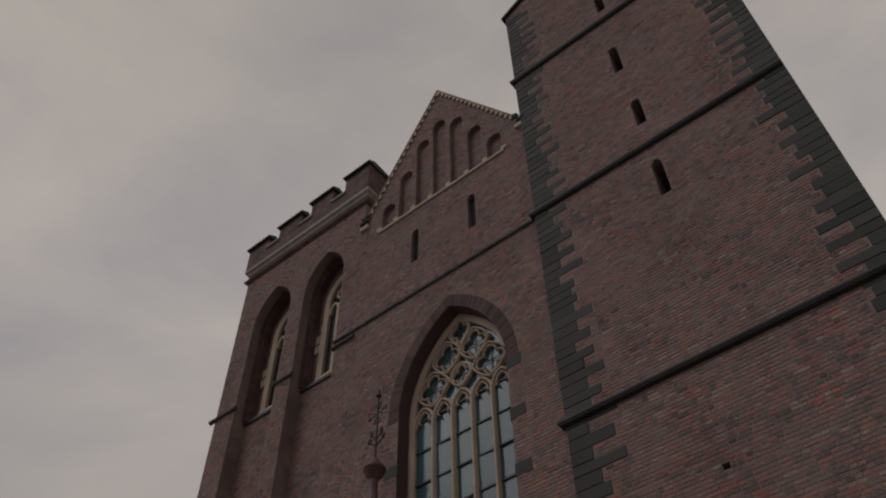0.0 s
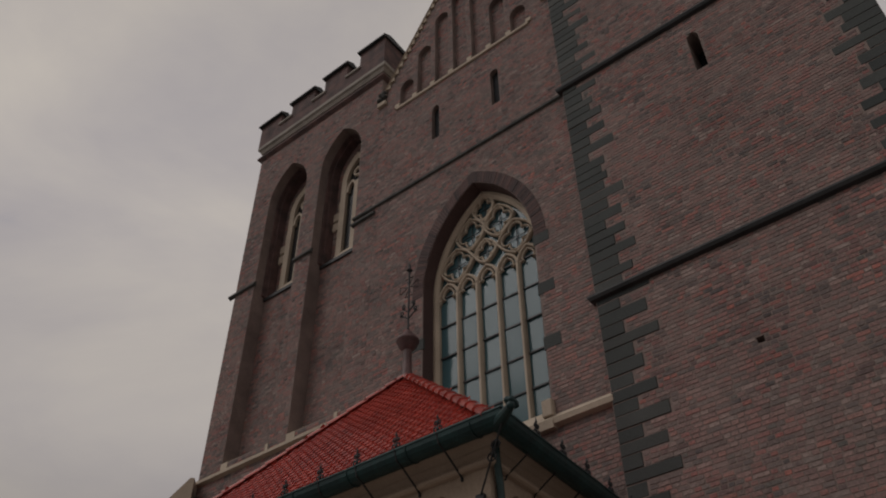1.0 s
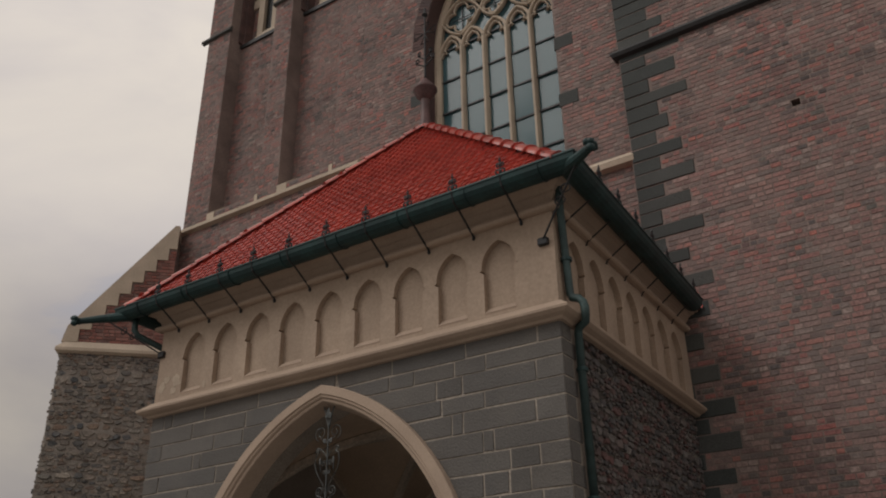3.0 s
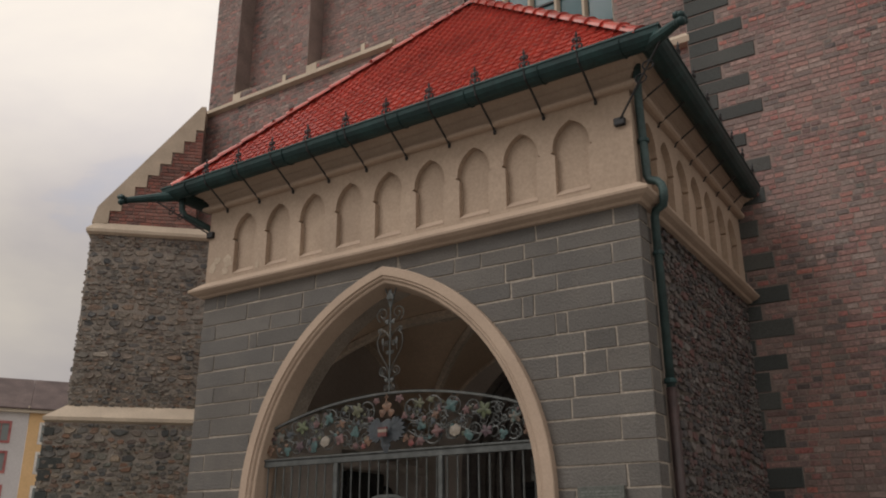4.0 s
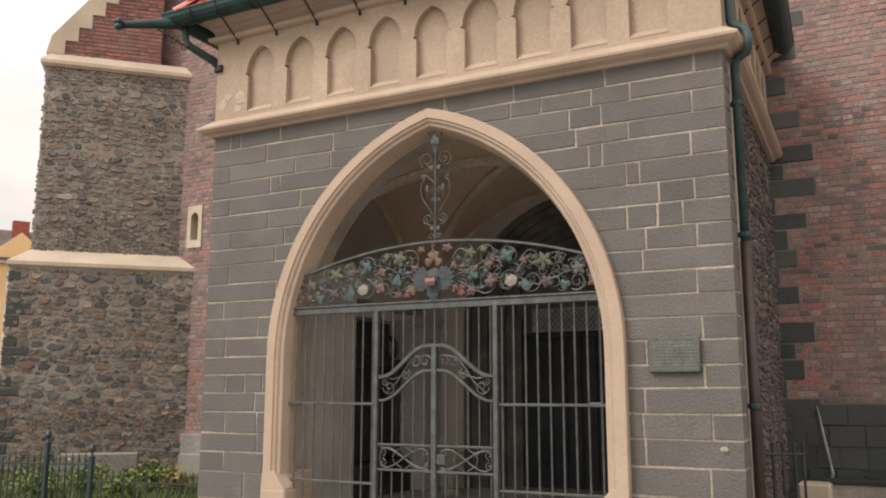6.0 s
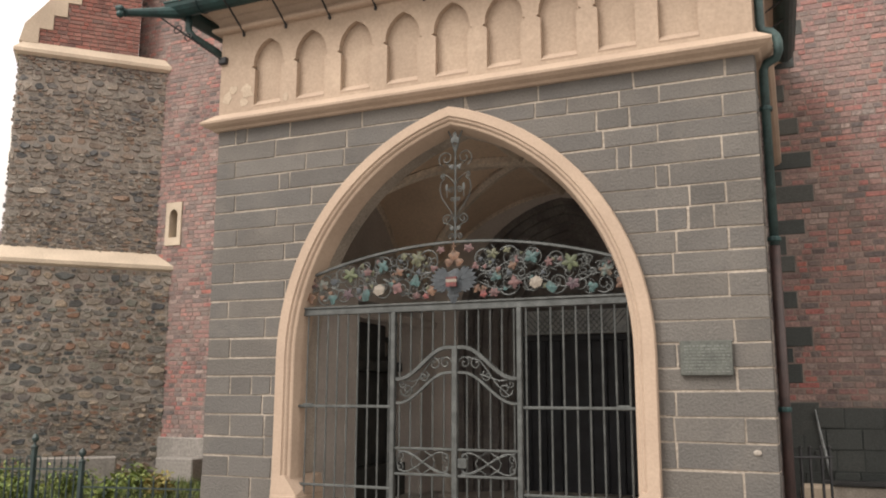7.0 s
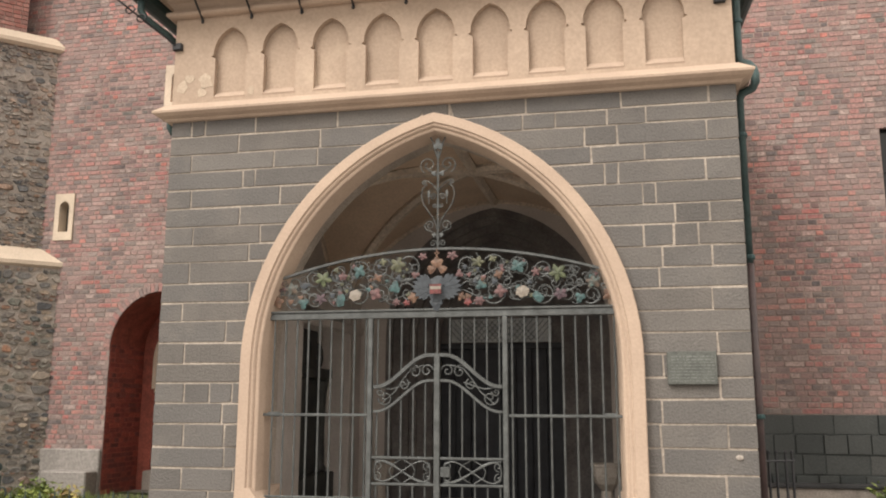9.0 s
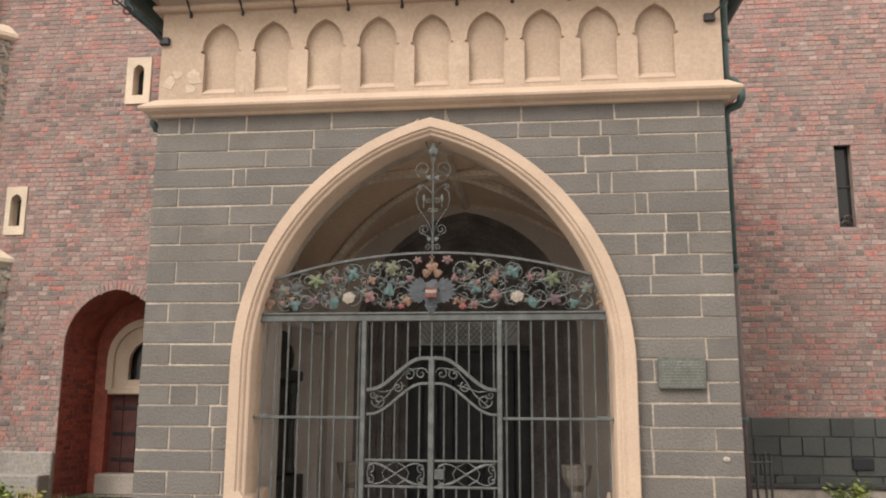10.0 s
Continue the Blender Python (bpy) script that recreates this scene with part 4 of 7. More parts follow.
    box(bm, TX0 + 0.4, TX1 - 0.4, 17.6, 18.0, 0, 28.7)
    part("tower_side", bm, M["brick_plain"], wall)
    bm = bmesh.new()
    for u in (TX0 - 0.1, TX1 + 0.1):
        loft(bm, [([(u, 28.66), (-3.05, 30.85)], 0.7), ([(u, 28.76), (-3.05, 30.95)], 0.7), ([(u, 28.76), (-3.05, 30.95)], -0.12), ([(u, 28.66), (-3.05, 30.85)], -0.12)], front(TY), closed=True)
    bmesh.ops.recalc_face_normals(bm, faces=bm.faces)
    part("verge", bm, M["flashing"], wall)
    ring = [(TX0, 14.0), (TX0, TY), (TX1, TY)]
    for z in (11.55, 17.9, 24.4):
        bm = bmesh.new()
        profile_run(bm, [(-0.02, z - 0.1), (0.09, z - 0.06), (0.12, z), (0.12, z + 0.04), (-0.02, z + 0.12)], ring)
        part("string_course", bm, M["flashing"], wall, "dark weathered string course")



# ---- diagonal buttress ----
def build_buttress():
    """Stands across the corner at 45 degrees; u runs outwards from the corner, v across."""
    b = thing("diagonal_buttress", "diagonal rubble stone buttress with stepped pale coping", "buttress", (-19.0, 10.8, 0), kind="structure")
    o = Vector((-18.2, FRONT, 0))
    out, side = Vector((-1, -1, 0)).normalized(), Vector((1, -1, 0)).normalized()

    def face(v):
        return lambda u, z, d: tuple(o + out * u + side * (v - d) + Vector((0, 0, z)))

    def end(u):
        return lambda v, z, d: tuple(o + out * (u - d) + side * v + Vector((0, 0, z)))

    def prism(u0, u1, hv, z0, z1, mat, name):
        bm = bmesh.new()
        plate(bm, rect(u0, u1, z0, z1), [], face(hv), 0.0, 2 * hv)
        return part(name, bm, M[mat], b)

    prism(-1.2, 2.06, 0.66, 4.1, 8.1, "rubble_mortar", "upper_core")
    prism(-1.2, 2.36, 0.95, 0.0, 3.92, "rubble_mortar", "lower_core")
    rubble(b, rect(-1.0, 2.06, 4.25, 8.08), face(0.66), 21, "rubble", 1.15, 2.6)
    rubble(b, rect(-1.3, 2.36, 0.0, 3.92), face(0.95), 22, "rubble_low", 1.3, 2.3, 300)
    rubble(b, rect(-0.66, 0.66, 4.25, 8.08), end(2.06), 23)
    rubble(b, rect(-0.95, 0.95, 0.0, 3.92), end(2.36), 24, "rubble_low")
    # dressed dark stones up the outer corner
    rnd, z, k = random.Random(88), 0.0, 0
    while z < 3.7:
        h = min(rnd.uniform(0.16, 0.24), 3.9 - z)
        ln = 0.42 if k % 2 else 0.22
        if k % 4 != 1:
            QUOINS.append((b, brick_mesh("corner_stone", [(2.37 - ln * rnd.uniform(0.85, 1.1), 2.375, z + 0.008, z + h - 0.008)], face(0.952), 0.03, 300 + k, 0.02)))
        z += h
        k += 1
    # pale offset and upper cornice
    for z0, z1, u1, v1, u2, v2, nm in ((3.9, 4.3, 2.42, 1.0, 2.06, 0.66, "offset"), (8.05, 8.35, 2.17, 0.76, 2.02, 0.62, "cornice")):
        bm = bmesh.new()
        rows = []
        for z, uu, vv in ((z0, u1 - 0.06, v1 - 0.06), (z0 + 0.05, u1, v1), (z0 + 0.12, u1, v1), (z1, u2, v2)):
            rows.append([bm.verts.new(o + out * p + side * q + Vector((0, 0, z))) for p, q in ((-1.3, vv), (uu, vv), (uu, -vv), (-1.3, -vv))])
        for r0, r1 in zip(rows, rows[1:]):
            for i in range(3):
                bm.faces.new((r0[i], r0[i + 1], r1[i + 1], r1[i]))
        bm.faces.new(rows[-1])
        bm.faces.new(rows[0][::-1])
        bmesh.ops.recalc_face_normals(bm, faces=bm.faces)
        part(nm, bm, M["stone"], b, "pale plastered stone " + nm)
    # brick head under the sloping coping, toothed in steps
    top = [(-0.1, 8.3), (-0.1, 11.2), (2.0, 8.55), (2.0, 8.3)]
    bm = bmesh.new()
    plate(bm, top, [], face(0.6), 0.0, 1.2)
    part("head_core", bm, M["mortar"], b)
    step = [(-0.1, 8.34)]
    n = 8
    for i in range(n):
        step.append((1.75 - i * 0.24, 8.34 + i * 0.31))
        step.append((1.75 - i * 0.24, 8.34 + (i + 1) * 0.31))
    step.append((-0.1, 8.34 + n * 0.31))
    brick_wall(b, step, [], face(0.61), 26, mat="brick_worn")
    bm = bmesh.new()
    outer = [(-0.1, 11.1), (-0.1, 11.45), (0.0, 11.45), (2.02, 8.72), (2.1, 8.34), (1.76, 8.34)]
    zig = []
    for i in range(n):
        zig += [(1.756 - i * 0.24, 8.34 + (i + 1) * 0.31), (1.756 - (i + 1) * 0.24, 8.34 + (i + 1) * 0.31)]
    plate(bm, outer + zig[:-1] + [(-0.1, 8.34 + n * 0.31)], [], face(0.64), 0.0, 1.28)
    part("coping", bm, M["stone"], b, "pale stone coping with stepped lower edge")


STONES = []


def rubble(parent, outer, fn, seed, mat="rubble", size=1.0, flat=2.6, single=0, deep=1.0):
    """Rough split stones laid in uneven courses: each a bulging many-sided lump."""
    rnd = random.Random(seed)
    lo, hi = min(p[0] for p in outer), max(p[0] for p in outer)
    z, top = min(p[1] for p in outer), max(p[1] for p in outer)
    verts, faces = [], []
    while z < top - 0.04:
        h = size * rnd.choice((0.04, 0.055, 0.07, 0.09, 0.13))
        h = min(h, top - z)
        u = lo - rnd.uniform(0, 0.1)
        while u < hi:
            w = min(h * rnd.uniform(0.9, flat), 0.46)
            u0, u1 = max(u, lo), min(u + w, hi)
            if u1 - u0 > 0.05:
                cu, cz = (u0 + u1) / 2, z + h / 2 + 0.035 * math.sin(u0 * 3.1 + z * 0.7) * min(1.0, 6 * (top - z - h)) + rnd.uniform(-0.018, 0.018)
                d, n, b = deep * rnd.uniform(0.006, 0.05), 7, len(verts)
                ring = []
                for k in range(n):
                    a = 2 * math.pi * k / n + rnd.uniform(-0.38, 0.38)
                    c, s = math.cos(a), math.sin(a)
                    f = 0.97 / max(abs(c), abs(s)) ** 0.75 * rnd.uniform(0.78, 1.14)
                    ring.append((min(hi, max(lo, cu + c * f * (u1 - u0) * 0.47)), min(top, cz + s * f * h * 0.46)))
                for p, q in ring:
                    verts.append(fn(p, q, 0.012))
                for p, q in ring:
                    verts.append(fn(cu + (p - cu) * 0.86, cz + (q - cz) * 0.84, -d * rnd.uniform(0.5, 1.1)))
                own = [(b + k, b + (k + 1) % n, b + n + (k + 1) % n, b + n + k) for k in range(n)] + [tuple(b + n + k for k in range(n))]
                if single > 0 and 0.6 < z < 3.6 and u0 < 1.6:
                    single -= 1
                    me = bpy.data.meshes.new("rubble_stone")
                    me.from_pydata(verts[b:], [], [tuple(q - b for q in fc) for fc in own])
                    me.update()
                    STONES.append((parent, me))
                    del verts[b:]
                else:
                    faces += own
            u += w
        z += h
    me = bpy.data.meshes.new("rubble_stones")
    me.from_pydata(verts, [], faces)
    me.update()
    tagged(link_data("rubble_stones", me, M[mat], parent), kind="stuff")


build_battlement_tower()
build_gable_wall()
build_great_window()
build_quoin_tower()
build_buttress()


# ---- porch ----
PY, PX0, PX1, PB = 6.95, -12.1, -5.74, 11.46
PC, P_HALF, P_SPRING, P_RISE = -8.91, 2.14, 1.95, 2.72
# heights of the bed joints and places of the upright joints, north and south of the arch
Z_L = [4.81, 4.6, 4.38, 4.17, 3.96, 3.74, 3.52, 3.31, 3.11, 2.87, 2.65, 2.44, 2.2, 1.97, 1.76, 1.54, 1.32, 1.07, 0.85, 0.61, 0.3, 0.0]
U_L = [(-11.83, -11.66, -11.03, -10.04), (-11.23, -10.24), (-11.81, -10.79, -10.27), (-11.16, -11.01), (-11.79, -10.7), (-11.18,), (-11.74, -10.92), (-11.05,), (-11.76, -10.88), (-11.02,), (-11.82,), (-11.28,), (-11.77,), (), (-11.74, -11.44, -11.17), (-11.28,), (-11.72, -11.24), (-11.23,), (-11.72, -11.12), (-11.4,), (-11.7,)]
Z_R = [4.81, 4.61, 4.43, 4.21, 4.02, 3.79, 3.56, 3.35, 3.12, 2.9, 2.69, 2.46, 2.25, 2.03, 1.8, 1.59, 1.35, 1.12, 0.87, 0.6, 0.3, 0.0]
U_R = [(-8.76, -7.91, -6.91, -6.02), (-7.95, -7.6, -7.06, -6.66), (-7.3, -6.96, -6.06), (-7.23, -6.69), (-7.1, -6.96, -6.09), (-6.72, -6.59), (-6.41, -6.07), (-6.73, -6.43, -6.19), (-6.55, -6.07), (-6.59,), (-6.09,), (), (-6.06,), (-6.59,), (-6.06,), (-6.62,), (-6.64, -6.01), (-6.63,), (-6.05,), (-6.4,), (-6.1,)]


def arch_reach(z, half, spring, rise):
    """Half the width of a pointed arch at height z."""
    if z <= spring:
        return half
    c = (rise * rise - half * half) / (2 * half)
    q = (half + c) ** 2 - (z - spring) ** 2
    return max(0.0, math.sqrt(q) - c) if q > 0 and z < spring + rise else 0.0


def stone_block(quad, fn, proud, seed):
    """A dressed block: its face is a quadrilateral with worn edges."""
    rnd = random.Random(seed)
    cu, cz = sum(p[0] for p in quad) / 4, sum(p[1] for p in quad) / 4
    e, g = 0.004, 0.008
    def shrink(p, s):
        return p[0] + (s if p[0] < cu else -s), p[1] + (s if p[1] < cz else -s)
    d = -proud * rnd.uniform(0.75, 1.15)
    back = [shrink((u + rnd.uniform(-0.005, 0.005), z + rnd.uniform(-0.006, 0.006)), g) for u, z in quad]
    verts = [fn(*shrink(p, e), d + rnd.uniform(-0.002, 0.002)) for p in back] + [fn(*p, 0.01) for p in back]
    me = bpy.data.meshes.new("stone_block")
    me.from_pydata(verts, [], BRICK_FACES)
    me.update()
    return me


def niche(cx):
    """Blind arch of the frieze: jambs, small shoulders, pointed head."""
    head = arch(cx, 0.22, 5.6, 5.62, 0.31, 7)
    return [(cx - 0.195, 5.07), (cx - 0.195, 5.55), (cx - 0.25, 5.585)] + head + [(cx + 0.25, 5.585), (cx + 0.195, 5.55), (cx + 0.195, 5.07)]


def south(u, z, d):
    """Plan of the porch's south side."""
    return (PX1 - d - 0.022 * (u - PY), u, z)


def build_porch():
    p = thing("porch", "church porch of dark grey ashlar with cream arcaded frieze", "porch", (-8.92, 9.2, 0), kind="structure")
    f = front(PY + 0.015)
    bm = bmesh.new()
    plate(bm, rect(PX0 + 0.012, PX1 - 0.012, 0.0, 4.82), [arch(PC, P_HALF - 0.2, 0.02, P_SPRING, P_RISE - 0.2)], f, 0.0, 0.5)
    part("wall_core", bm, M["joint"], p)
    n = 0
    for zs, us, s in ((Z_L, U_L, -1), (Z_R, U_R, 1)):
        for i, joints in enumerate(us):
            z1, z0 = zs[i], zs[i + 1]
            rim = [(PC + s * arch_reach(z, P_HALF - 0.03, P_SPRING, P_RISE)) if z < 4.64 else -8.97 for z in (z0, z1)]
            stops = ([PX0, *joints] if s < 0 else [*joints, PX1])
            pairs = list(zip(stops, stops[1:] + [None])) if s < 0 else list(zip([None] + stops[:-1], stops))
            for a, b in pairs:
                if s < 0:
                    q0, q1 = (min(b if b is not None else 99, r) for r in rim)
                    quad = [(a, z0), (max(a + 0.03, q0), z0), (max(a + 0.03, q1), z1), (a, z1)]
                else:
                    q0, q1 = (max(a if a is not None else -99, r) for r in rim)
                    quad = [(min(b - 0.03, q0), z0), (b, z0), (b, z1), (min(b - 0.03, q1), z1)]
                if max(abs(quad[1][0] - quad[0][0]), abs(quad[2][0] - quad[3][0])) < 0.08:
                    continue
                n += 1
                ASHLAR.append((p, stone_block(quad, f, 0.011, n)))
    ASHLAR.append((p, stone_block([(-9.06, 4.6), (-8.775, 4.6), (-8.775, 4.805), (-9.06, 4.805)], f, 0.016, 640)))
    # returns of the corner stones
    for i in range(len(Z_R) - 1):
        ln = 0.32 if i % 2 else 0.24
        quad = [(PY + 0.02, Z_R[i + 1]), (PY + ln, Z_R[i + 1]), (PY + ln, Z_R[i]), (PY + 0.02, Z_R[i])]
        ASHLAR.append((p, stone_block(quad, east(PX1 - 0.014), 0.012, 500 + i)))
    # side walls of rubble
    for x0, x1, fn in ((PX1 - 0.5, PX1 - 0.15, lambda u, z, d: south(u, z, d + 0.03)), (PX0 + 0.03, PX0 + 0.5, lambda u, z, d: (PX0 + 0.03 + d, u, z))):
        bm = bmesh.new()
        box(bm, x0, x1, PY + 0.516, PB, 0, 4.82)
        part("side_core", bm, M["rubble_mortar"], p)
        if x0 > -9:
            rubble(p, rect(PY + 0.3, PB, 0.0, 4.8), fn, 31, "rubble_side", 0.85, 2.4, 0, 0.5)
        bm = bmesh.new()
        plate(bm, rect(PY + 0.02, PY + 0.515, 0.0, 4.82), [], fn, 0.0, 0.08)
        part("corner_core", bm, M["joint"], p)
    # moulded surround of the arch
    steps = [(0.0, 0.02), (0.0, -0.08), (0.01, -0.09), (0.125, -0.09), (0.13, -0.08), (0.14, -0.068), (0.16, -0.072), (0.175, -0.06), (0.185, -0.04), (0.21, -0.04), (0.225, -0.03), (0.232, 0.0), (0.235, 0.02), (0.275, 0.2), (0.2, 0.2)]
    bm = bmesh.new()
    loft(bm, [(arch(PC, P_HALF - i * 0.95, 0.62, P_SPRING, P_RISE - i * 0.86, 20), d) for i, d in steps], front(PY))
    ob = part("arch_surround", bm, M["plaster_trim"], p, "cream moulded arch surround")
    for s in (-1, 1):
        bm = bmesh.new()
        u = PC + s * (P_HALF - 0.17)
        box(bm, u - 0.18, u + 0.18, PY - 0.11, PY + 0.5, 0.0, 0.46, 0.02)
        low = [(u - 0.17, PY - 0.1), (u + 0.17, PY - 0.1), (u + 0.17, PY + 0.49), (u - 0.17, PY + 0.49)]
        top = [(u - 0.165, PY - 0.09), (u, PY - 0.09), (u + 0.12, PY + 0.49), (u - 0.165, PY + 0.49)]
        if s > 0:
            top = [(u, PY - 0.09), (u + 0.165, PY - 0.09), (u + 0.165, PY + 0.49), (u - 0.12, PY + 0.49)]
        ra, rb = [bm.verts.new((x, y, 0.455)) for x, y in low], [bm.verts.new((x, y, 0.66)) for x, y in top]
        for k in range(4):
            bm.faces.new((ra[k], ra[(k + 1) % 4], rb[(k + 1) % 4], rb[k]))
        bm.faces.new(rb)
        part("surround_base", bm, M["plaster_trim"], p)
        bm = bmesh.new()
        w = PC + s * (P_HALF - 0.35)
        box(bm, w - 0.07, w + 0.07, PY + 0.06, PY + 0.1, 1.40, 1.45, 0.01)
        part("gate_anchor", bm, M["iron"], p)
    # frieze with blind arches: front, south and north sides
    c0 = [-11.38 + 0.6175 * k for k in range(9)]
    holes = [niche(c) for c in c0]
    bm = bmesh.new()
    plate(bm, rect(PX0, PX1, 4.9, 6.14), holes, front(PY), 0.0, 0.075)
    part("frieze_front", bm, M["plaster"], p, "cream plastered frieze of blind arches")
    bm = bmesh.new()
    plate(bm, rect(PX0 + 0.076, PX1 - 0.076, 4.9, 6.14), [], front(PY), 0.077, 0.5)
    part("frieze_back", bm, M["plaster"], p)
    side = [niche(7.5 + 0.572 * k) for k in range(7)]
    for x, fn in ((PX1, south), (PX0, lambda u, z, d: (PX0 + d, u, z))):
        bm = bmesh.new()
        plate(bm, rect(PY + 0.077, PB, 4.9, 6.14), side, fn, 0.0, 0.074)
        part("frieze_side", bm, M["plaster"], p)
        bm = bmesh.new()
        plate(bm, rect(PY + 0.502, PB, 4.9, 6.14), [], fn, 0.076, 0.4)
        part("frieze_back", bm, M["plaster"], p)
    # little sloping sills in the blind arches
    bm = bmesh.new()
    for c in c0:
        loft(bm, [([(c - 0.2, z), (c + 0.2, z)], d) for z, d in ((5.05, 0.0), (5.07, -0.008), (5.15, 0.076), (5.05, 0.076))], front(PY), closed=True)
    part("niche_sill", bm, M["plaster_trim"], p)
    rnd = random.Random(71)
    for u, z, r in ((-11.98, 5.22, 0.1), (-11.9, 5.32, 0.07), (-11.68, 5.27, 0.11), (-11.72, 5.14, 0.07), (-11.1, 5.12, 0.06)):
        bm = bmesh.new()
        plate(bm, [(u + r * rnd.uniform(0.55, 1.1) * math.cos(q * 0.57), z + r * rnd.uniform(0.55, 1.1) * math.sin(q * 0.57)) for q in range(11)], [], front(PY), -0.004, 0.0)
        part("plaster_repair", bm, M["repair"], p, "whitish patch of fresh plaster")
    ring = [(PX0, PB), (PX0, PY), (PX1, PY), (PX1 - 0.1, PB)]
    bm = bmesh.new()
    profile_run(bm, [(-0.02, 4.785), (0.04, 4.79), (0.06, 4.815), (0.12, 4.835), (0.16, 4.865), (0.165, 4.89), (0.03, 5.0), (-0.02, 5.0)], ring)
    part("lower_cornice", bm, M["plaster_trim"], p, "cream sloping cornice")
    bm = bmesh.new()
    profile_run(bm, [(-0.02, 6.08), (0.06, 6.08), (0.09, 6.095), (0.1, 6.12), (0.09, 6.145), (0.05, 6.16), (0.035, 6.165), (0.035, 6.2), (0.05, 6.225), (0.075, 6.255), (0.085, 6.258), (0.09, 6.285), (0.13, 6.32), (0.18, 6.335), (0.2, 6.355), (0.25, 6.36), (0.25, 6.43), (-0.02, 6.43)], ring)
    part("eaves_cornice", bm, M["plaster_trim"], p, "cream coved eaves cornice")
    # inside: limewashed walls, floor, groined vault with ribs
    bm = bmesh.new()
    x0, x1, y0, y1 = PX0 + 0.5, PX1 - 0.5, PY + 0.515, PB
    box(bm, x0 - 0.002, x0 + 0.03, y0, y1, 0.02, 4.9)
    box(bm, x1 - 0.03, x1 + 0.002, y0, y1, 0.02, 4.9)
    part("inner_wall", bm, M["limewash"], p)
    # floor is out of view; kept paler than the square to brighten the vault
    bm = bmesh.new()
    box(bm, x0 - 0.2, x1 + 0.2, PY - 0.3, y1 + 1.2, 0.0, 0.06, 0.01)
    part("porch_floor", bm, M["flag"], p, "unseen porch floor, pale to bounce light upwards")
    cx, cy, hx, hy, zs, zr = (x0 + x1) / 2, (y0 + y1) / 2, (x1 - x0) / 2, (y1 - y0) / 2, 2.5, 2.27

    def vz(x, y):
        def barrel(t):
            t = min(1.0, abs(t))
            return zr * (1 - t ** 2.1) ** 0.62 * (1 - 0.06 * t)
        return zs + max(barrel((x - cx) / hx), barrel((y - cy) / hy))
    n = 36
    bm = bmesh.new()
    grid = [[bm.verts.new((x0 + (x1 - x0) * i / n, y0 + (y1 - y0) * j / n, vz(x0 + (x1 - x0) * i / n, y0 + (y1 - y0) * j / n))) for i in range(n + 1)] for j in range(n + 1)]
    for j in range(n):
        for i in range(n):
            bm.faces.new((grid[j][i], grid[j][i + 1], grid[j + 1][i + 1], grid[j + 1][i]))
    part("vault", bm, M["vault"], p, "", True)
    for ends in (((x0, y0), (x1, y1)), ((x1, y0), (x0, y1)), ((x0, y0), (x0, y1)), ((x1, y0), (x1, y1)), ((x0, y1), (x1, y1)), ((cx, y0), (cx, y1)), ((x0, cy), (x1, cy))):
        (a, b), (c, d) = ends
        line = []
        for k in range(25):
            t = k / 24
            x, y = a + (c - a) * t, b + (d - b) * t
            line.append((x, y, vz(x, y) - 0.03))
        bm = bmesh.new()
        tube(bm, line, 0.075, 6)
        part("vault_rib", bm, M["vault_rib"], p)
    # limewashed piers with a wall recess between them, on both sides
    for sx, a, b in ((-1, x0 + 0.03, x0 + 0.5), (1, x1 - 0.5, x1 - 0.03)):
        for ya, yb in ((y0, 8.86), (10.85, y1 - 0.065)):
            bm = bmesh.new()
            box(bm, a, b, ya, yb, 0.06, 3.3, 0.015)
            part("pier", bm, M["limewash"], p, "pale limewashed pier")
        bm = bmesh.new()
        box(bm, a, b, 8.862, 10.848, 2.85, 3.3, 0.01)
        part("recess_lintel", bm, M["limewash"], p)
        bm = bmesh.new()
        e = b if sx < 0 else a
        profile_y = [(y0, 2.62), (y1 - 0.07, 2.62)]
        loft(bm, [([(ya, z) for ya, _ in profile_y], d) for z, d in ((2.6, 0.01), (2.63, -0.03), (2.72, -0.05), (2.74, 0.01))], (lambda u, z, d, e=e, sx=sx: (e + sx * d, u, z)), closed=True)
        part("impost", bm, M["limewash"], p)
    bm = bmesh.new()
    lathe(bm, [(0.02, 0.0), (0.12, 0.04), (0.13, 0.1), (0.05, 0.16)], (cx, cy, vz(cx, cy) - 0.14), 10)
    part("boss", bm, M["vault_rib"], p)
    # back wall of the porch round the church portal
    bm = bmesh.new()
    plate(bm, rect(x0, x1, 0.0, 5.4), [arch(-8.93, 1.76, 0.02, 2.6, 2.04)], front(PB - 0.06), 0.0, 0.05)
    part("inner_back_wall", bm, M["limewash"], p)


ASHLAR = []


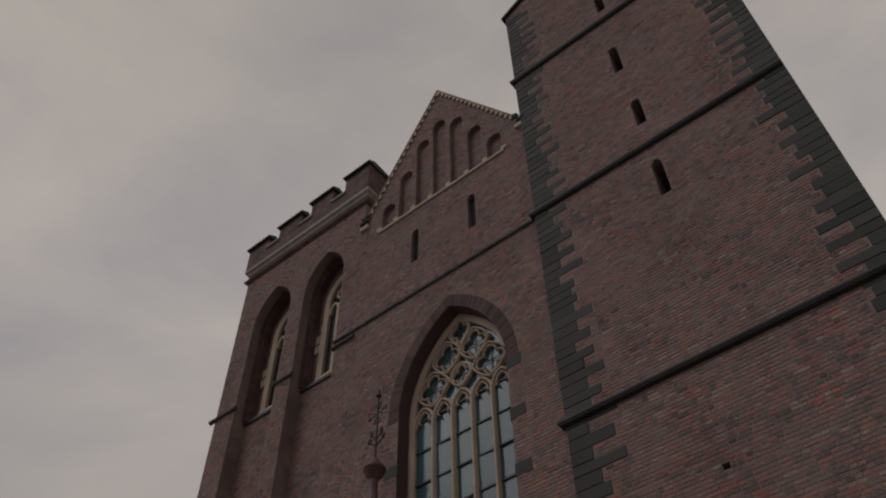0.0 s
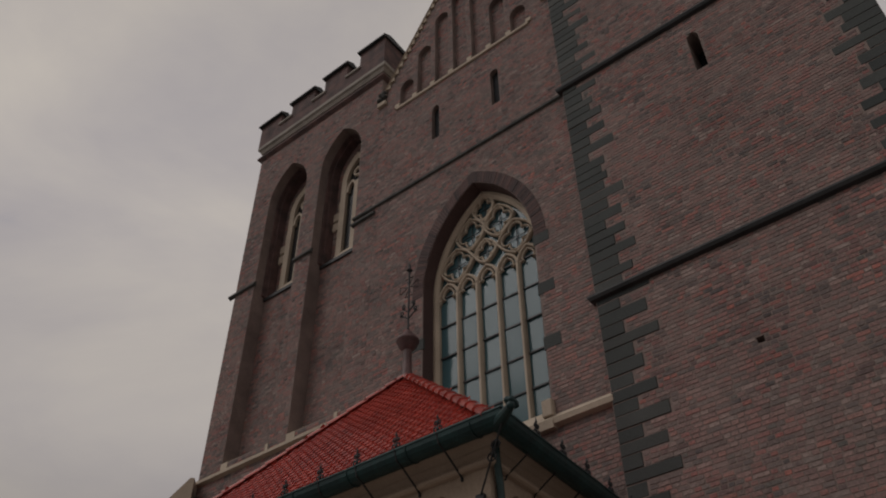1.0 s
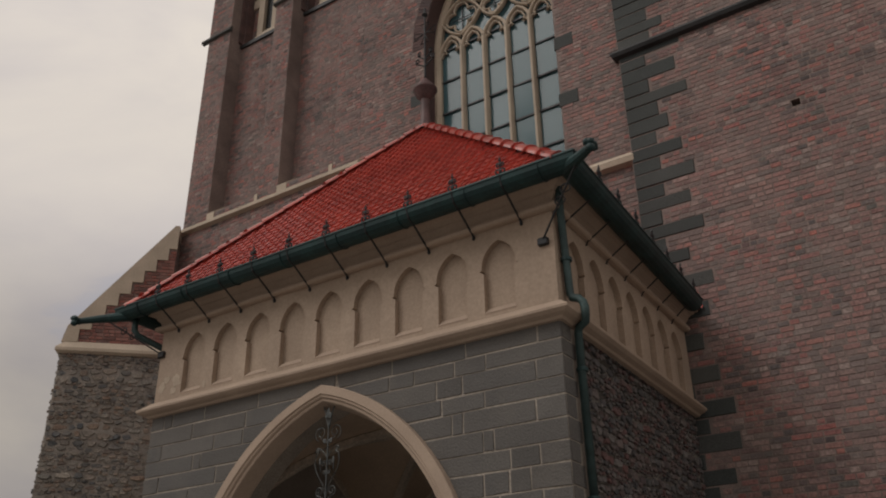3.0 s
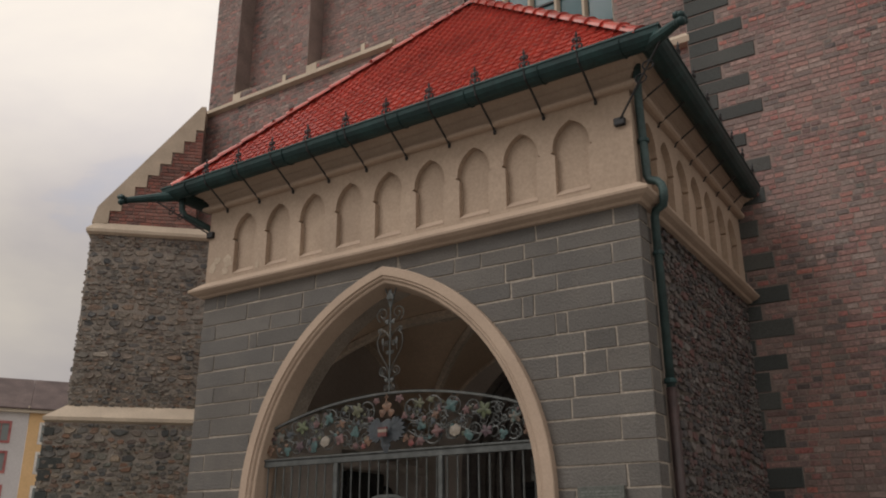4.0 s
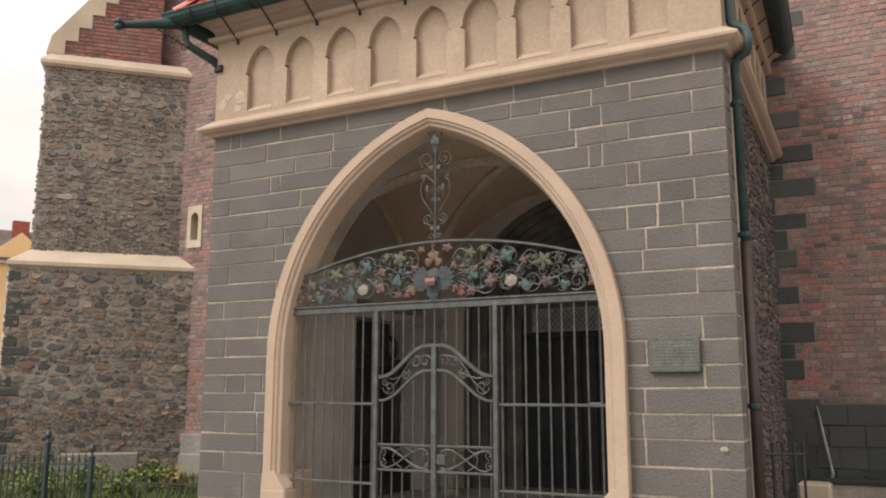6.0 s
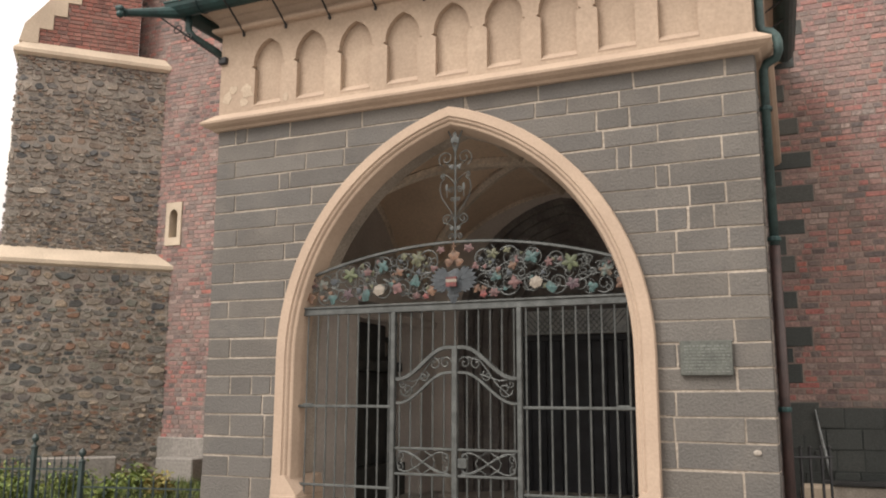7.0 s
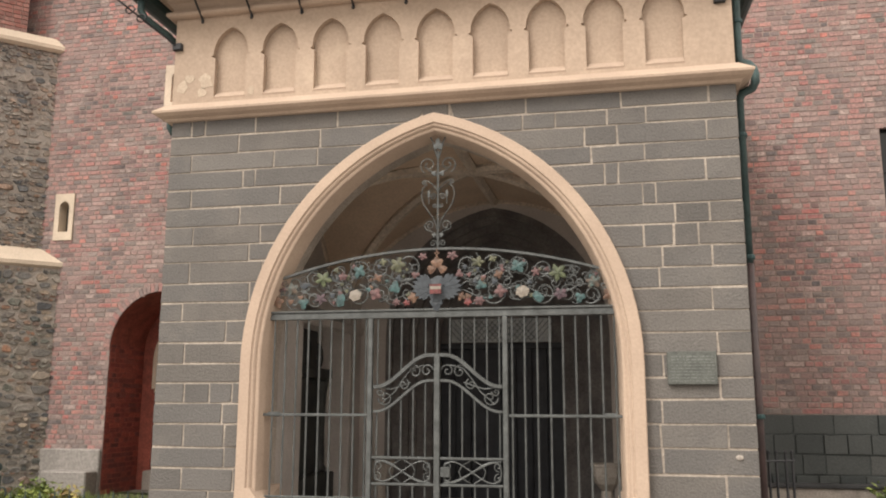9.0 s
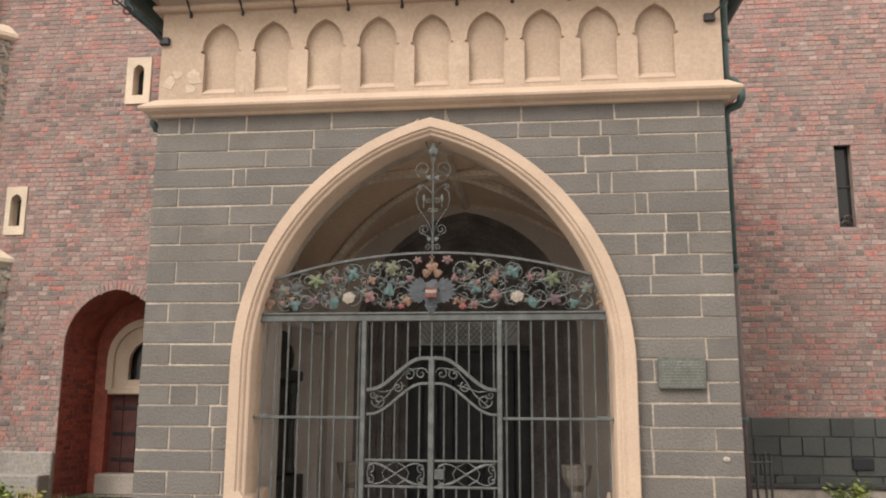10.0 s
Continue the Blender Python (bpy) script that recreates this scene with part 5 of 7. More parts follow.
def build_portal():
    d = thing("church_portal", "deep stepped dark stone portal with wooden church doors", "door", (-8.93, 12.0, 0), kind="structure")
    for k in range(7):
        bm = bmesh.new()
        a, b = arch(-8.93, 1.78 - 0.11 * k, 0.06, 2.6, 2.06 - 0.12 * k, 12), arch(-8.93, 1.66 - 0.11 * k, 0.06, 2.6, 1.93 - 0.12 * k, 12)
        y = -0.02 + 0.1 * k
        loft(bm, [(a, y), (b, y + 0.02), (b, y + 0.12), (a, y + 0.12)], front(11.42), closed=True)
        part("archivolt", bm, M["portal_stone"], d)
    bm = bmesh.new()
    plate(bm, arch(-8.93, 1.1, 2.5, 2.6, 1.3, 10), [], front(12.12), 0.0, 0.05)
    part("tympanum", bm, M["portal_stone"], d)
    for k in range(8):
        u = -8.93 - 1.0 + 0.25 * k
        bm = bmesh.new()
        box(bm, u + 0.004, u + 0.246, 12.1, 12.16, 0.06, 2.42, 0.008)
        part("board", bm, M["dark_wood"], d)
    # near-black sheet added to block the sky; painted darkness instead of a nave
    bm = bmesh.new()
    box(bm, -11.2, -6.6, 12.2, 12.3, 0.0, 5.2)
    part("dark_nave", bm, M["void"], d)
    bm = bmesh.new()
    box(bm, -9.95, -7.9, 12.06, 12.14, 2.42, 2.52, 0.015)
    part("lintel", bm, M["dark_wood"], d)
    for k in range(15):
        for s in (-1, 1):
            bm = bmesh.new()
            u = -9.6 + 0.09 * k
            tube(bm, [(u, 12.04, 2.56), (u + s * 0.3, 12.04, 2.9)], 0.006, 4)
            part("lattice_bar", bm, M["iron"], d)
    bm = bmesh.new()
    box(bm, -9.75, -8.1, 12.06, 12.075, 2.54, 2.92)
    part("lattice_pane", bm, M["lattice_glass"], d)


def build_roof():
    r = thing("porch_roof", "steep porch roof of glossy red glazed tiles", "roof", (-8.93, 9.2, 6.4), kind="structure")
    A, B, C, D, T = (Vector(q) for q in ((-12.42, 6.53, 6.39), (-5.42, 6.53, 6.39), (-5.6, 11.5, 6.39), (-12.42, 11.5, 6.39), (-8.93, 9.15, 9.7)))
    bm = bmesh.new()
    vs = [bm.verts.new(q) for q in (A, B, C, D, T)]
    for q in ((0, 1, 4), (1, 2, 4), (2, 3, 4), (3, 0, 4), (3, 2, 1, 0)):
        bm.faces.new([vs[k] for k in q])
    part("roof_deck", bm, M["tile_dark"], r)
    w, row = 0.142, 0.142
    xs, hs = (0.0, 0.45, 0.8, 0.93, 1.0), (0.004, 0.006, 0.014, 0.019, 0.006)
    tv, tf = [], []
    m = len(xs)
    for v, lift in ((-0.024, 0.022), (row * 1.12, 0.0)):
        for x, h in zip(xs, hs):
            tv.append((x * w, v, h + lift))
    for x, h in zip(xs, hs):
        tv.append((x * w, -0.022, h))
    for i in range(m - 1):
        tf += [(i, i + 1, m + i + 1, m + i), (2 * m + i, 2 * m + i + 1, i + 1, i)]
    tile = bpy.data.meshes.new("roof_tile")
    tile.from_pydata(tv, [], tf)
    tile.update()
    tile.materials.append(M["tile_piece"])
    verts, faces, singles = [], [], []
    rnd = random.Random(9)
    for k, (a, b) in enumerate(((A, B), (B, C), (D, A))):
        ud = (b - a).normalized()
        foot = a + ud * (T - a).dot(ud)
        vd = (T - foot).normalized()
        nd = ud.cross(vd)
        length, height, mid = (b - a).length, (T - foot).length, (foot - a).length
        for j in range(int(height / row) + 1):
            v = j * row
            t = v / height
            if t > 0.985:
                continue
            lo, hi = mid * t, length - (length - mid) * t
            for i in range(int(length / w) + 1):
                u = i * w
                if u + w * 0.6 < lo or u + w * 0.4 > hi:
                    continue
                jit = rnd.uniform(-0.003, 0.003)
                pos = a + ud * u + vd * (v + jit) + nd * rnd.uniform(0, 0.004)
                if k == 0 and j < 12 and u > 3.2 and len(singles) < 300:
                    singles.append(Matrix((ud, vd, nd)).transposed().to_4x4())
                    singles[-1].translation = pos
                else:
                    base = len(verts)
                    verts += [tuple(pos + ud * x + vd * y + nd * z) for x, y, z in tv]
                    faces += [tuple(base + q for q in fc) for fc in tf]
    me = bpy.data.meshes.new("roof_tiles")
    me.from_pydata(verts, [], faces)
    me.update()
    tagged(link_data("roof_tiles", me, M["tile"], r), kind="stuff")
    TILES.append((r, tile, singles))
    # hip tiles: overlapping half rounds
    for e in (A, B, C, D):
        way = T - e
        n = 14
        d = way / n
        for k in range(n):
            bm = bmesh.new()
            p0 = e + d * k + Vector((0, 0, 0.0))
            x = d.normalized()
            s = x.cross(Vector((0, 0, 1))).normalized()
            up = s.cross(x)
            rows = []
            for f, rad in ((-0.06, 0.112), (0.1, 0.105), (0.98, 0.085)):
                rows.append([bm.verts.new(p0 + d * f + s * rad * math.cos(an) + up * (rad * 0.85 * math.sin(an) + 0.015)) for an in (math.pi * q / 8 for q in range(9))])
            for r0, r1 in zip(rows, rows[1:]):
                for q in range(8):
                    bm.faces.new((r0[q], r0[q + 1], r1[q + 1], r1[q]))
            bm.faces.new(rows[0][::-1])
            part("hip_tile", bm, M["tile_piece"], r)


TILES = []


def build_finial():
    f = thing("roof_finial", "red turned finial with dark iron cross weathervane", "finial", (-8.98, 9.2, 9.65))
    x, y = -8.98, 9.2
    bm = bmesh.new()
    lathe(bm, [(0.13, 0.0), (0.115, 0.12), (0.085, 0.3), (0.075, 0.62), (0.09, 0.72), (0.1, 0.76), (0.1, 0.8)], (x, y, 9.62), 16)
    part("stem", bm, M["finial_red"], f, "", True)
    bm = bmesh.new()
    lathe(bm, [(0.08, 0.0), (0.1, 0.03), (0.165, 0.1), (0.19, 0.18), (0.21, 0.2), (0.21, 0.235), (0.185, 0.25), (0.15, 0.31), (0.09, 0.39), (0.04, 0.46)], (x, y, 10.3), 20)
    part("ball", bm, M["finial_red"], f, "", True)
    bm = bmesh.new()
    tube(bm, [(x, y, 10.8), (x, y, 12.3)], 0.018, 6)
    part("rod", bm, M["dark_iron"], f)
    bm = bmesh.new()
    for s in (-1, 1):
        for h, k in ((11.15, 1.0), (11.3, 0.75)):
            tube(bm, [(x, y, h - 0.12), (x + s * 0.08 * k, y, h - 0.06), (x + s * 0.17 * k, y, h), (x + s * 0.2 * k, y, h + 0.08), (x + s * 0.14 * k, y, h + 0.1), (x + s * 0.12 * k, y, h + 0.04)], 0.014, 5)
            bmesh.ops.create_icosphere(bm, subdivisions=1, radius=0.035, matrix=Matrix.Translation((x + s * 0.17 * k, y, h + 0.02)))
    part("scroll", bm, M["dark_iron"], f)
    bm = bmesh.new()
    for an in (0, 1, 2, 3):
        c, s = math.cos(an * math.pi / 2), math.sin(an * math.pi / 2)
        pts = [(0.03, 0.0), (0.1, 0.03), (0.22, 0.09), (0.22, -0.09), (0.1, -0.03)]
        tube(bm, [(x + c * u - s * v, y, 11.78 + s * u + c * v) for u, v in pts], 0.01, 4, True)
    part("cross", bm, M["dark_iron"], f)
    bm = bmesh.new()
    lathe(bm, [(0.02, 0.0), (0.06, 0.05), (0.03, 0.1), (0.02, 0.2)], (x, y, 12.15), 8)
    part("tip", bm, M["dark_iron"], f)


def build_gutter():
    g = thing("gutter", "dark green copper gutter with spouts and iron stays", "gutter", (-8.92, 6.55, 6.4), kind="")
    yo, zo, rad = 6.58, 6.39, 0.14
    xl, xr = PX0 - 0.39, PX1 + 0.39
    prof = [(rad * math.cos(math.pi + math.pi * k / 8), rad * math.sin(math.pi + math.pi * k / 8)) for k in range(9)]
    prof = [(o, zo + z) for o, z in prof] + [(rad + 0.012, zo + 0.005), (rad + 0.012, zo + 0.025), (rad - 0.01, zo + 0.02), (0.0, zo - 0.05), (-rad, zo + 0.01)]
    bm = bmesh.new()
    profile_run(bm, prof, [(xl, 11.1), (xl, yo), (xr, yo), (xr - 0.2, 11.15)])
    part("trough", bm, M["copper"], g)
    for x in [xl + 0.35 + 0.93 * k for k in range(8)]:
        bm = bmesh.new()
        tube(bm, [(x, yo + rad * 1.04 * math.cos(a), zo + rad * 1.04 * math.sin(a)) for a in (math.pi + math.pi * k / 8 for k in range(9))], 0.007, 4)
        part("seam", bm, M["copper"], g)
    # stays down to the frieze, and curled iron spikes above
    xs = [-11.76 + 0.627 * k for k in range(10)]
    ys = [7.25 + 0.6 * k for k in range(7)]
    spike = spike_mesh()
    for x in xs:
        bm = bmesh.new()
        tube(bm, [(x + 0.03, yo - rad * 1.05, zo + 0.02), (x + 0.03, yo - rad * 0.76, zo - rad * 0.76), (x + 0.02, yo + 0.02, zo - rad * 1.05), (x, PY - 0.03, 6.07), (x, PY - 0.015, 6.03), (x, PY + 0.01, 6.03)], 0.013, 5)
        lathe(bm, [(0.015, 0), (0.022, 0.02), (0.015, 0.05)], (x, PY - 0.012, 6.01), 6)
        part("stay", bm, M["dark_iron"], g)
        SPIKES.append((g, spike, pose(x + 0.03, yo - rad + 0.02, zo)))
    for y in ys:
        bm = bmesh.new()
        e, k = PX1 - 0.022 * (y - PY), 0.044 * (y - yo)
        tube(bm, [(xr - k - 0.02, y, zo - rad), (e + 0.03, y, 6.07), (e + 0.015, y, 6.03), (e - 0.01, y, 6.03)], 0.011, 5)
        part("stay", bm, M["dark_iron"], g)
        SPIKES.append((g, spike, pose(xr - k + rad - 0.02, y, zo, 0, 0, 90)))
        SPIKES.append((g, spike, pose(xl - rad + 0.02, y, zo, 0, 0, 90)))
    # spouts at the corners
    for s, tip, corner in ((1, Vector((-4.93, 6.26, 6.24)), Vector((xr - 0.02, yo + 0.03, 6.32))), (-1, SPOUT_L, Vector((xl + 0.02, yo + 0.03, 6.32)))):
        bm = bmesh.new()
        d = tip - corner
        tube(bm, [corner, corner + d * 0.45, corner + d * 0.94], [0.085, 0.062, 0.045], 10)
        sp = part("spout", bm, M["copper"], g, "green copper rainwater spout")
        bm = bmesh.new()
        rnd = random.Random(3)
        for k in range(7):
            p = tip + Vector((rnd.uniform(-0.05, 0.05), rnd.uniform(-0.05, 0.05), rnd.uniform(-0.04, 0.05)))
            bmesh.ops.create_icosphere(bm, subdivisions=1, radius=rnd.uniform(0.035, 0.06), matrix=Matrix.Translation(p))
        part("carved_head", bm, M["copper"], sp, "", True)
        foot = Vector((PX1 - 0.12 if s > 0 else PX0 + 0.04, PY - 0.03, 5.73))
        top = corner + d * 0.5
        bm = bmesh.new()
        tube(bm, [top, foot], 0.012, 5)
        for k in (0.35, 0.5):
            c = top.lerp(foot, k)
            tube(bm, [tuple(c + Vector((0.06 * math.cos(a), 0, 0.05 * math.sin(a)))) for a in (math.pi * q / 4 for q in range(8))], 0.01, 4, True)
        part("brace", bm, M["dark_iron"], g)
        bm = bmesh.new()
        box(bm, foot.x - 0.06, foot.x + 0.06, foot.y - 0.02, foot.y + 0.04, foot.z - 0.05, foot.z + 0.04, 0.01)
        part("brace_foot", bm, M["dark_iron"], g)


SPOUT_L = Vector((-12.92, 6.05, 6.16))
SPIKES = []


def spike_mesh():
    bm = bmesh.new()
    tube(bm, [(0, 0, 0), (0, 0, 0.19)], 0.0095, 5)
    for s in (-1, 1):
        for h, r in ((0.06, 0.026), (0.13, 0.02)):
            tube(bm, [(s * (r * 1.1 - r * math.cos(a) * (1 - 0.06 * a)), 0, h + r * math.sin(a)) for a in (k * 0.7 for k in range(8))], 0.0095, 4)
    for h in (0.055, 0.125):
        bmesh.ops.create_icosphere(bm, subdivisions=1, radius=0.021, matrix=Matrix.Translation((0, 0, h)))
    bmesh.ops.create_cone(bm, cap_ends=True, segments=6, radius1=0.016, radius2=0.002, depth=0.05, matrix=Matrix.Translation((0, 0, 0.2)))
    bmesh.ops.scale(bm, vec=(1.15, 1.15, 1.2), verts=bm.verts)
    me = bpy.data.meshes.new("spike")
    bm.to_mesh(me)
    bm.free()
    me.materials.append(M["dark_iron"])
    return me


def build_downpipes():
    for s, x, y in ((1, PX1 + 0.058, 7.12), (-1, PX0 - 0.058, 7.3)):
        p = thing("downpipe", "dark copper rain downpipe with brown painted lower length", "downpipe", (x, y, 0), "downpipes")
        bm = bmesh.new()
        head = [(x + s * 0.06, y - 0.2, 6.36), (x + s * 0.03, y - 0.14, 6.15), (x, y - 0.06, 5.9)]
        if s < 0:
            head = [(x - 0.26, 6.66, 6.3), (x - 0.26, 6.67, 6.1), (x - 0.22, 6.72, 6.02), (x - 0.06, 6.98, 5.9), (x, y - 0.06, 5.8)]
        tube(bm, head + [(x, y, 5.13), (x + s * 0.02, y, 5.08), (x + s * 0.1, y, 5.05), (x + s * 0.14, y, 5.0), (x + s * 0.155, y, 4.94), (x + s * 0.155, y, 4.86), (x + s * 0.13, y + 0.04, 4.8), (x + s * 0.03, y + 0.09, 4.77), (x, y + 0.12, 4.71), (x, y + 0.15, 2.95)], 0.045, 10)
        part("upper_pipe", bm, M["patina"], p, "dark green copper upper pipe", True)
        bm = bmesh.new()
        tube(bm, [(x, y + 0.15, 2.96), (x, y + 0.17, 0.05)], 0.05, 10)
        part("lower_pipe", bm, M["brown_pipe"], p, "brown painted lower pipe", True)
        for z in (5.5, 4.3, 3.0, 1.4):
            bm = bmesh.new()
            lathe(bm, [(0.06, 0.0), (0.064, 0.01), (0.064, 0.035), (0.06, 0.045)], (x, y + 0.14 if z < 4.5 else y - 0.02, z), 10)
            part("clamp", bm, M["copper"], p)


def spiral(cx, cz, r, turns, start, hand=1, n=16, tight=0.15):
    return [(cx + r * (1 - (1 - tight) * i / n) * math.cos(start + hand * turns * 2 * math.pi * i / n), cz + r * (1 - (1 - tight) * i / n) * math.sin(start + hand * turns * 2 * math.pi * i / n)) for i in range(n + 1)]


GY = 7.02


def bar(parent, name, line, radius, mat="iron", y=GY, sides=5):
    bm = bmesh.new()
    tube(bm, [(u, y, z) for u, z in line], radius, sides)
    return part(name, bm, M[mat], parent)


def leaf(parent, name, cx, cz, r, lobes, deep, mat, y, spin=0.0, tall=1.0):
    """A cut and beaten sheet: lobed rim, raised middle, a few millimetres thick."""
    bm = bmesh.new()
    n = max(18, lobes * 8)

    def rim(a):
        return r * (1 - deep + deep * abs(math.cos(lobes * a / 2)) ** 1.3) * (0.93 + 0.09 * math.cos(a * lobes * 3 + spin) + 0.06 * math.sin(a + spin * 2))
    rims = []
    for off in (0.0, 0.006):
        rims.append([bm.verts.new((cx + rim(a) * math.cos(a + spin), y + off, cz + tall * rim(a) * math.sin(a + spin))) for a in (2 * math.pi * k / n for k in range(n))])
    f0, f1 = bm.verts.new((cx, y - 0.1 * r, cz)), bm.verts.new((cx, y + 0.008, cz))
    for k in range(n):
        q = (k + 1) % n
        bm.faces.new((rims[0][k], rims[0][q], f0))
        bm.faces.new((rims[1][q], rims[1][k], f1))
        bm.faces.new((rims[0][q], rims[0][k], rims[1][k], rims[1][q]))
    return part(name, bm, M[mat], parent)


def build_gate():
    g = thing("iron_gate", "grey wrought iron gate with painted leaf and flower overthrow", "gate", (-8.89, GY, 0))
    xm, xl, xr = -8.89, -9.62, -8.17
    e0, e1 = -10.78, -7.03

    def flat(name, u0, u1, z0, z1, y0=GY - 0.025, y1=GY + 0.025):
        bm = bmesh.new()
        box(bm, u0, u1, y0, y1, z0, z1, 0.005)
        part(name, bm, M["iron"], g)
    flat("top_rail", e0, e1, 2.44, 2.51)
    flat("top_moulding", e0, e1, 2.512, 2.535, GY - 0.04, GY + 0.03)
    for u in (xl, xr):
        flat("post", u - 0.026, u + 0.026, 0.06, 2.44, GY - 0.03, GY + 0.03)
    flat("meeting_stile", xm - 0.03, xm + 0.03, 0.1, 2.06, GY - 0.03, GY + 0.03)
    for u0, u1 in ((e0 - 0.1, xl - 0.026), (xr + 0.026, e1 + 0.12)):
        flat("side_rail", u0, u1, 1.405, 1.435, GY - 0.012, GY + 0.012)
        flat("lower_rail", u0, u1, 0.55, 0.578, GY - 0.012, GY + 0.012)
        flat("bottom_rail", u0 + 0.1, u1 - 0.1, 0.14, 0.18)

    def crest(u, top):
        t = min(1.0, abs(u - xm) / (xr - xm - 0.03))
        s = 0.5 + 0.5 * math.cos(math.pi * min(1.0, max(0.0, (t - 0.12) / 0.84)))
        return (1.715 + 0.33 * s) if top else (1.46 + 0.32 * s)
    for u in [e0 + 0.06 + 0.131 * k for k in range(29)]:
        if min(abs(u - xl), abs(u - xr)) < 0.05:
            continue
        if xl < u < xr:
            if abs(u - xm) < 0.05:
                bar(g, "bar", [(xm, 2.05), (xm, 2.44)], 0.011)
                continue
            bar(g, "bar", [(u, crest(u, True)), (u, 2.44)], 0.009)
            bar(g, "bar", [(u, 0.99), (u, crest(u, False))], 0.009)
            bar(g, "bar", [(u, 0.12), (u, 0.72)], 0.009)
        else:
            bar(g, "bar", [(u, 0.16), (u, 2.44)], 0.0105)
    for s in (-1, 1):
        us = [xm + s * (0.03 + (xr - xm - 0.06) * k / 16) for k in range(17)]
        bm = bmesh.new()
        rib_flat(bm, [(u, crest(u, True)) for u in us], 0.036, 0.05)
        part("crest_rail", bm, M["iron"], g)
        bm = bmesh.new()
        rib_flat(bm, [(u, crest(u, False)) for u in us], 0.026, 0.035)
        part("inner_rail", bm, M["iron"], g)
        a, b = sorted((xm + s * 0.03, (xl + 0.026 if s < 0 else xr - 0.026)))
        for z in (0.985, 0.72, 0.1):
            flat("cross_rail", a, b, z - 0.013, z + 0.013, GY - 0.015, GY + 0.015)
        # scrolls in the crest and the lower panel
        for cu, cz, r, st, hd in ((0.11, 1.88, 0.07, 3.0, -1), (0.24, 1.87, 0.075, 0.5, 1), (0.36, 1.74, 0.06, 2.0, 1), (0.56, 1.6, 0.085, 0.0, -1), (0.62, 1.66, 0.045, 3.0, 1)):
            bar(g, "scroll", spiral(xm + s * cu, cz, r, 1.3, st if s > 0 else math.pi - st, hd * s), 0.0075)
        bar(g, "scroll", [(xm + s * u, z) for u, z in ((0.14, 1.94), (0.28, 1.9), (0.38, 1.78), (0.46, 1.66), (0.6, 1.54))], 0.0075)
        bar(g, "scroll", [(xm + s * u, z) for u, z in ((0.28, 1.76), (0.4, 1.72), (0.5, 1.69), (0.6, 1.7))], 0.0065)
        mid = xm + s * 0.37
        bar(g, "scroll", [(mid + 0.3 * math.cos(q), 0.85 + 0.105 * math.sin(2 * q)) for q in (math.pi * j / 20 for j in range(41))], 0.0075)
        for k in (-1, 1):
            bar(g, "scroll", [(mid + k * (0.3 - 0.6 * t), 0.85 + 0.11 * math.cos(math.pi * t) * k * s) for t in (q / 12 for q in range(13))], 0.0075)
            bar(g, "scroll", spiral(mid + k * 0.27, 0.79, 0.05, 1.2, 1.5, k), 0.0065)
            bar(g, "scroll", spiral(mid + k * 0.27, 0.91, 0.05, 1.2, -1.5, -k), 0.0065)
            bar(g, "scroll", [(mid + k * 0.02, 0.74), (mid + k * 0.12, 0.8), (mid + k * 0.14, 0.86), (mid + k * 0.1, 0.92), (mid + k * 0.01, 0.97)], 0.0065)
        flat("diamond", mid - 0.016, mid + 0.016, 0.834, 0.866, GY - 0.02, GY + 0.02)
    flat("lock_box", xm + 0.04, xm + 0.14, 0.8, 0.9, GY - 0.03, GY + 0.02)
    # overthrow: arched rail, scrollwork and painted sheet leaves
    o = part_empty("overthrow", g, (xm, GY, 2.54))

    def rail(u):
        t = (u - xm) / 1.86
        return 3.18 - 0.31 * t * t
    bm = bmesh.new()
    rib_flat(bm, [(e0 - 0.0 + (e1 - e0) * k / 24, rail(e0 + (e1 - e0) * k / 24)) for k in range(25)], 0.024, 0.045)
    part("arched_rail", bm, M["iron"], o)
    rnd = random.Random(5)
    for s in (-1, 1):
        for k, cu in enumerate((0.33, 0.62, 0.88, 1.13, 1.38, 1.62)):
            h = rail(xm + cu) - 2.54
            for part_z, hd in ((0.27, 1), (0.73, -1)):
                r = h * 0.22 * rnd.uniform(0.85, 1.1)
                cz = 2.54 + h * part_z
                bar(o, "scroll", spiral(xm + s * cu, cz, r, 1.5, rnd.uniform(0, 6), hd * s, 20, 0.2), 0.0075)
                bar(o, "scroll", spiral(xm + s * (cu + 0.12), cz + 0.1 * hd, r * 0.45, 1.3, rnd.uniform(0, 6), -hd * s, 14, 0.2), 0.006)
        for k in range(64):
            cu, pz = rnd.uniform(0.25, 1.75), rnd.uniform(0.15, 0.85)
            cz = 2.54 + (rail(xm + cu) - 2.54) * pz
            bar(o, "tendril", spiral(xm + s * cu, cz, rnd.uniform(0.03, 0.08), 1.3, rnd.uniform(0, 6), rnd.choice((-1, 1)), 12, 0.2), 0.0048)
            if k % 2:
                leaf(o, "small_leaf", xm + s * (cu + 0.04), cz, rnd.uniform(0.02, 0.04), 3, 0.5, rnd.choice(("paint_olive", "paint_pink", "paint_teal", "paint_slate", "paint_orange")), GY - 0.012, rnd.uniform(0, 3))
        for z in (2.7, 2.9):
            bar(o, "scroll", [(xm + s * u, z + 0.06 * math.sin(u * 9 + z * 7)) for u in (0.2 + 1.5 * k / 30 for k in range(31)) if z + 0.08 < rail(xm + u)], 0.0065)
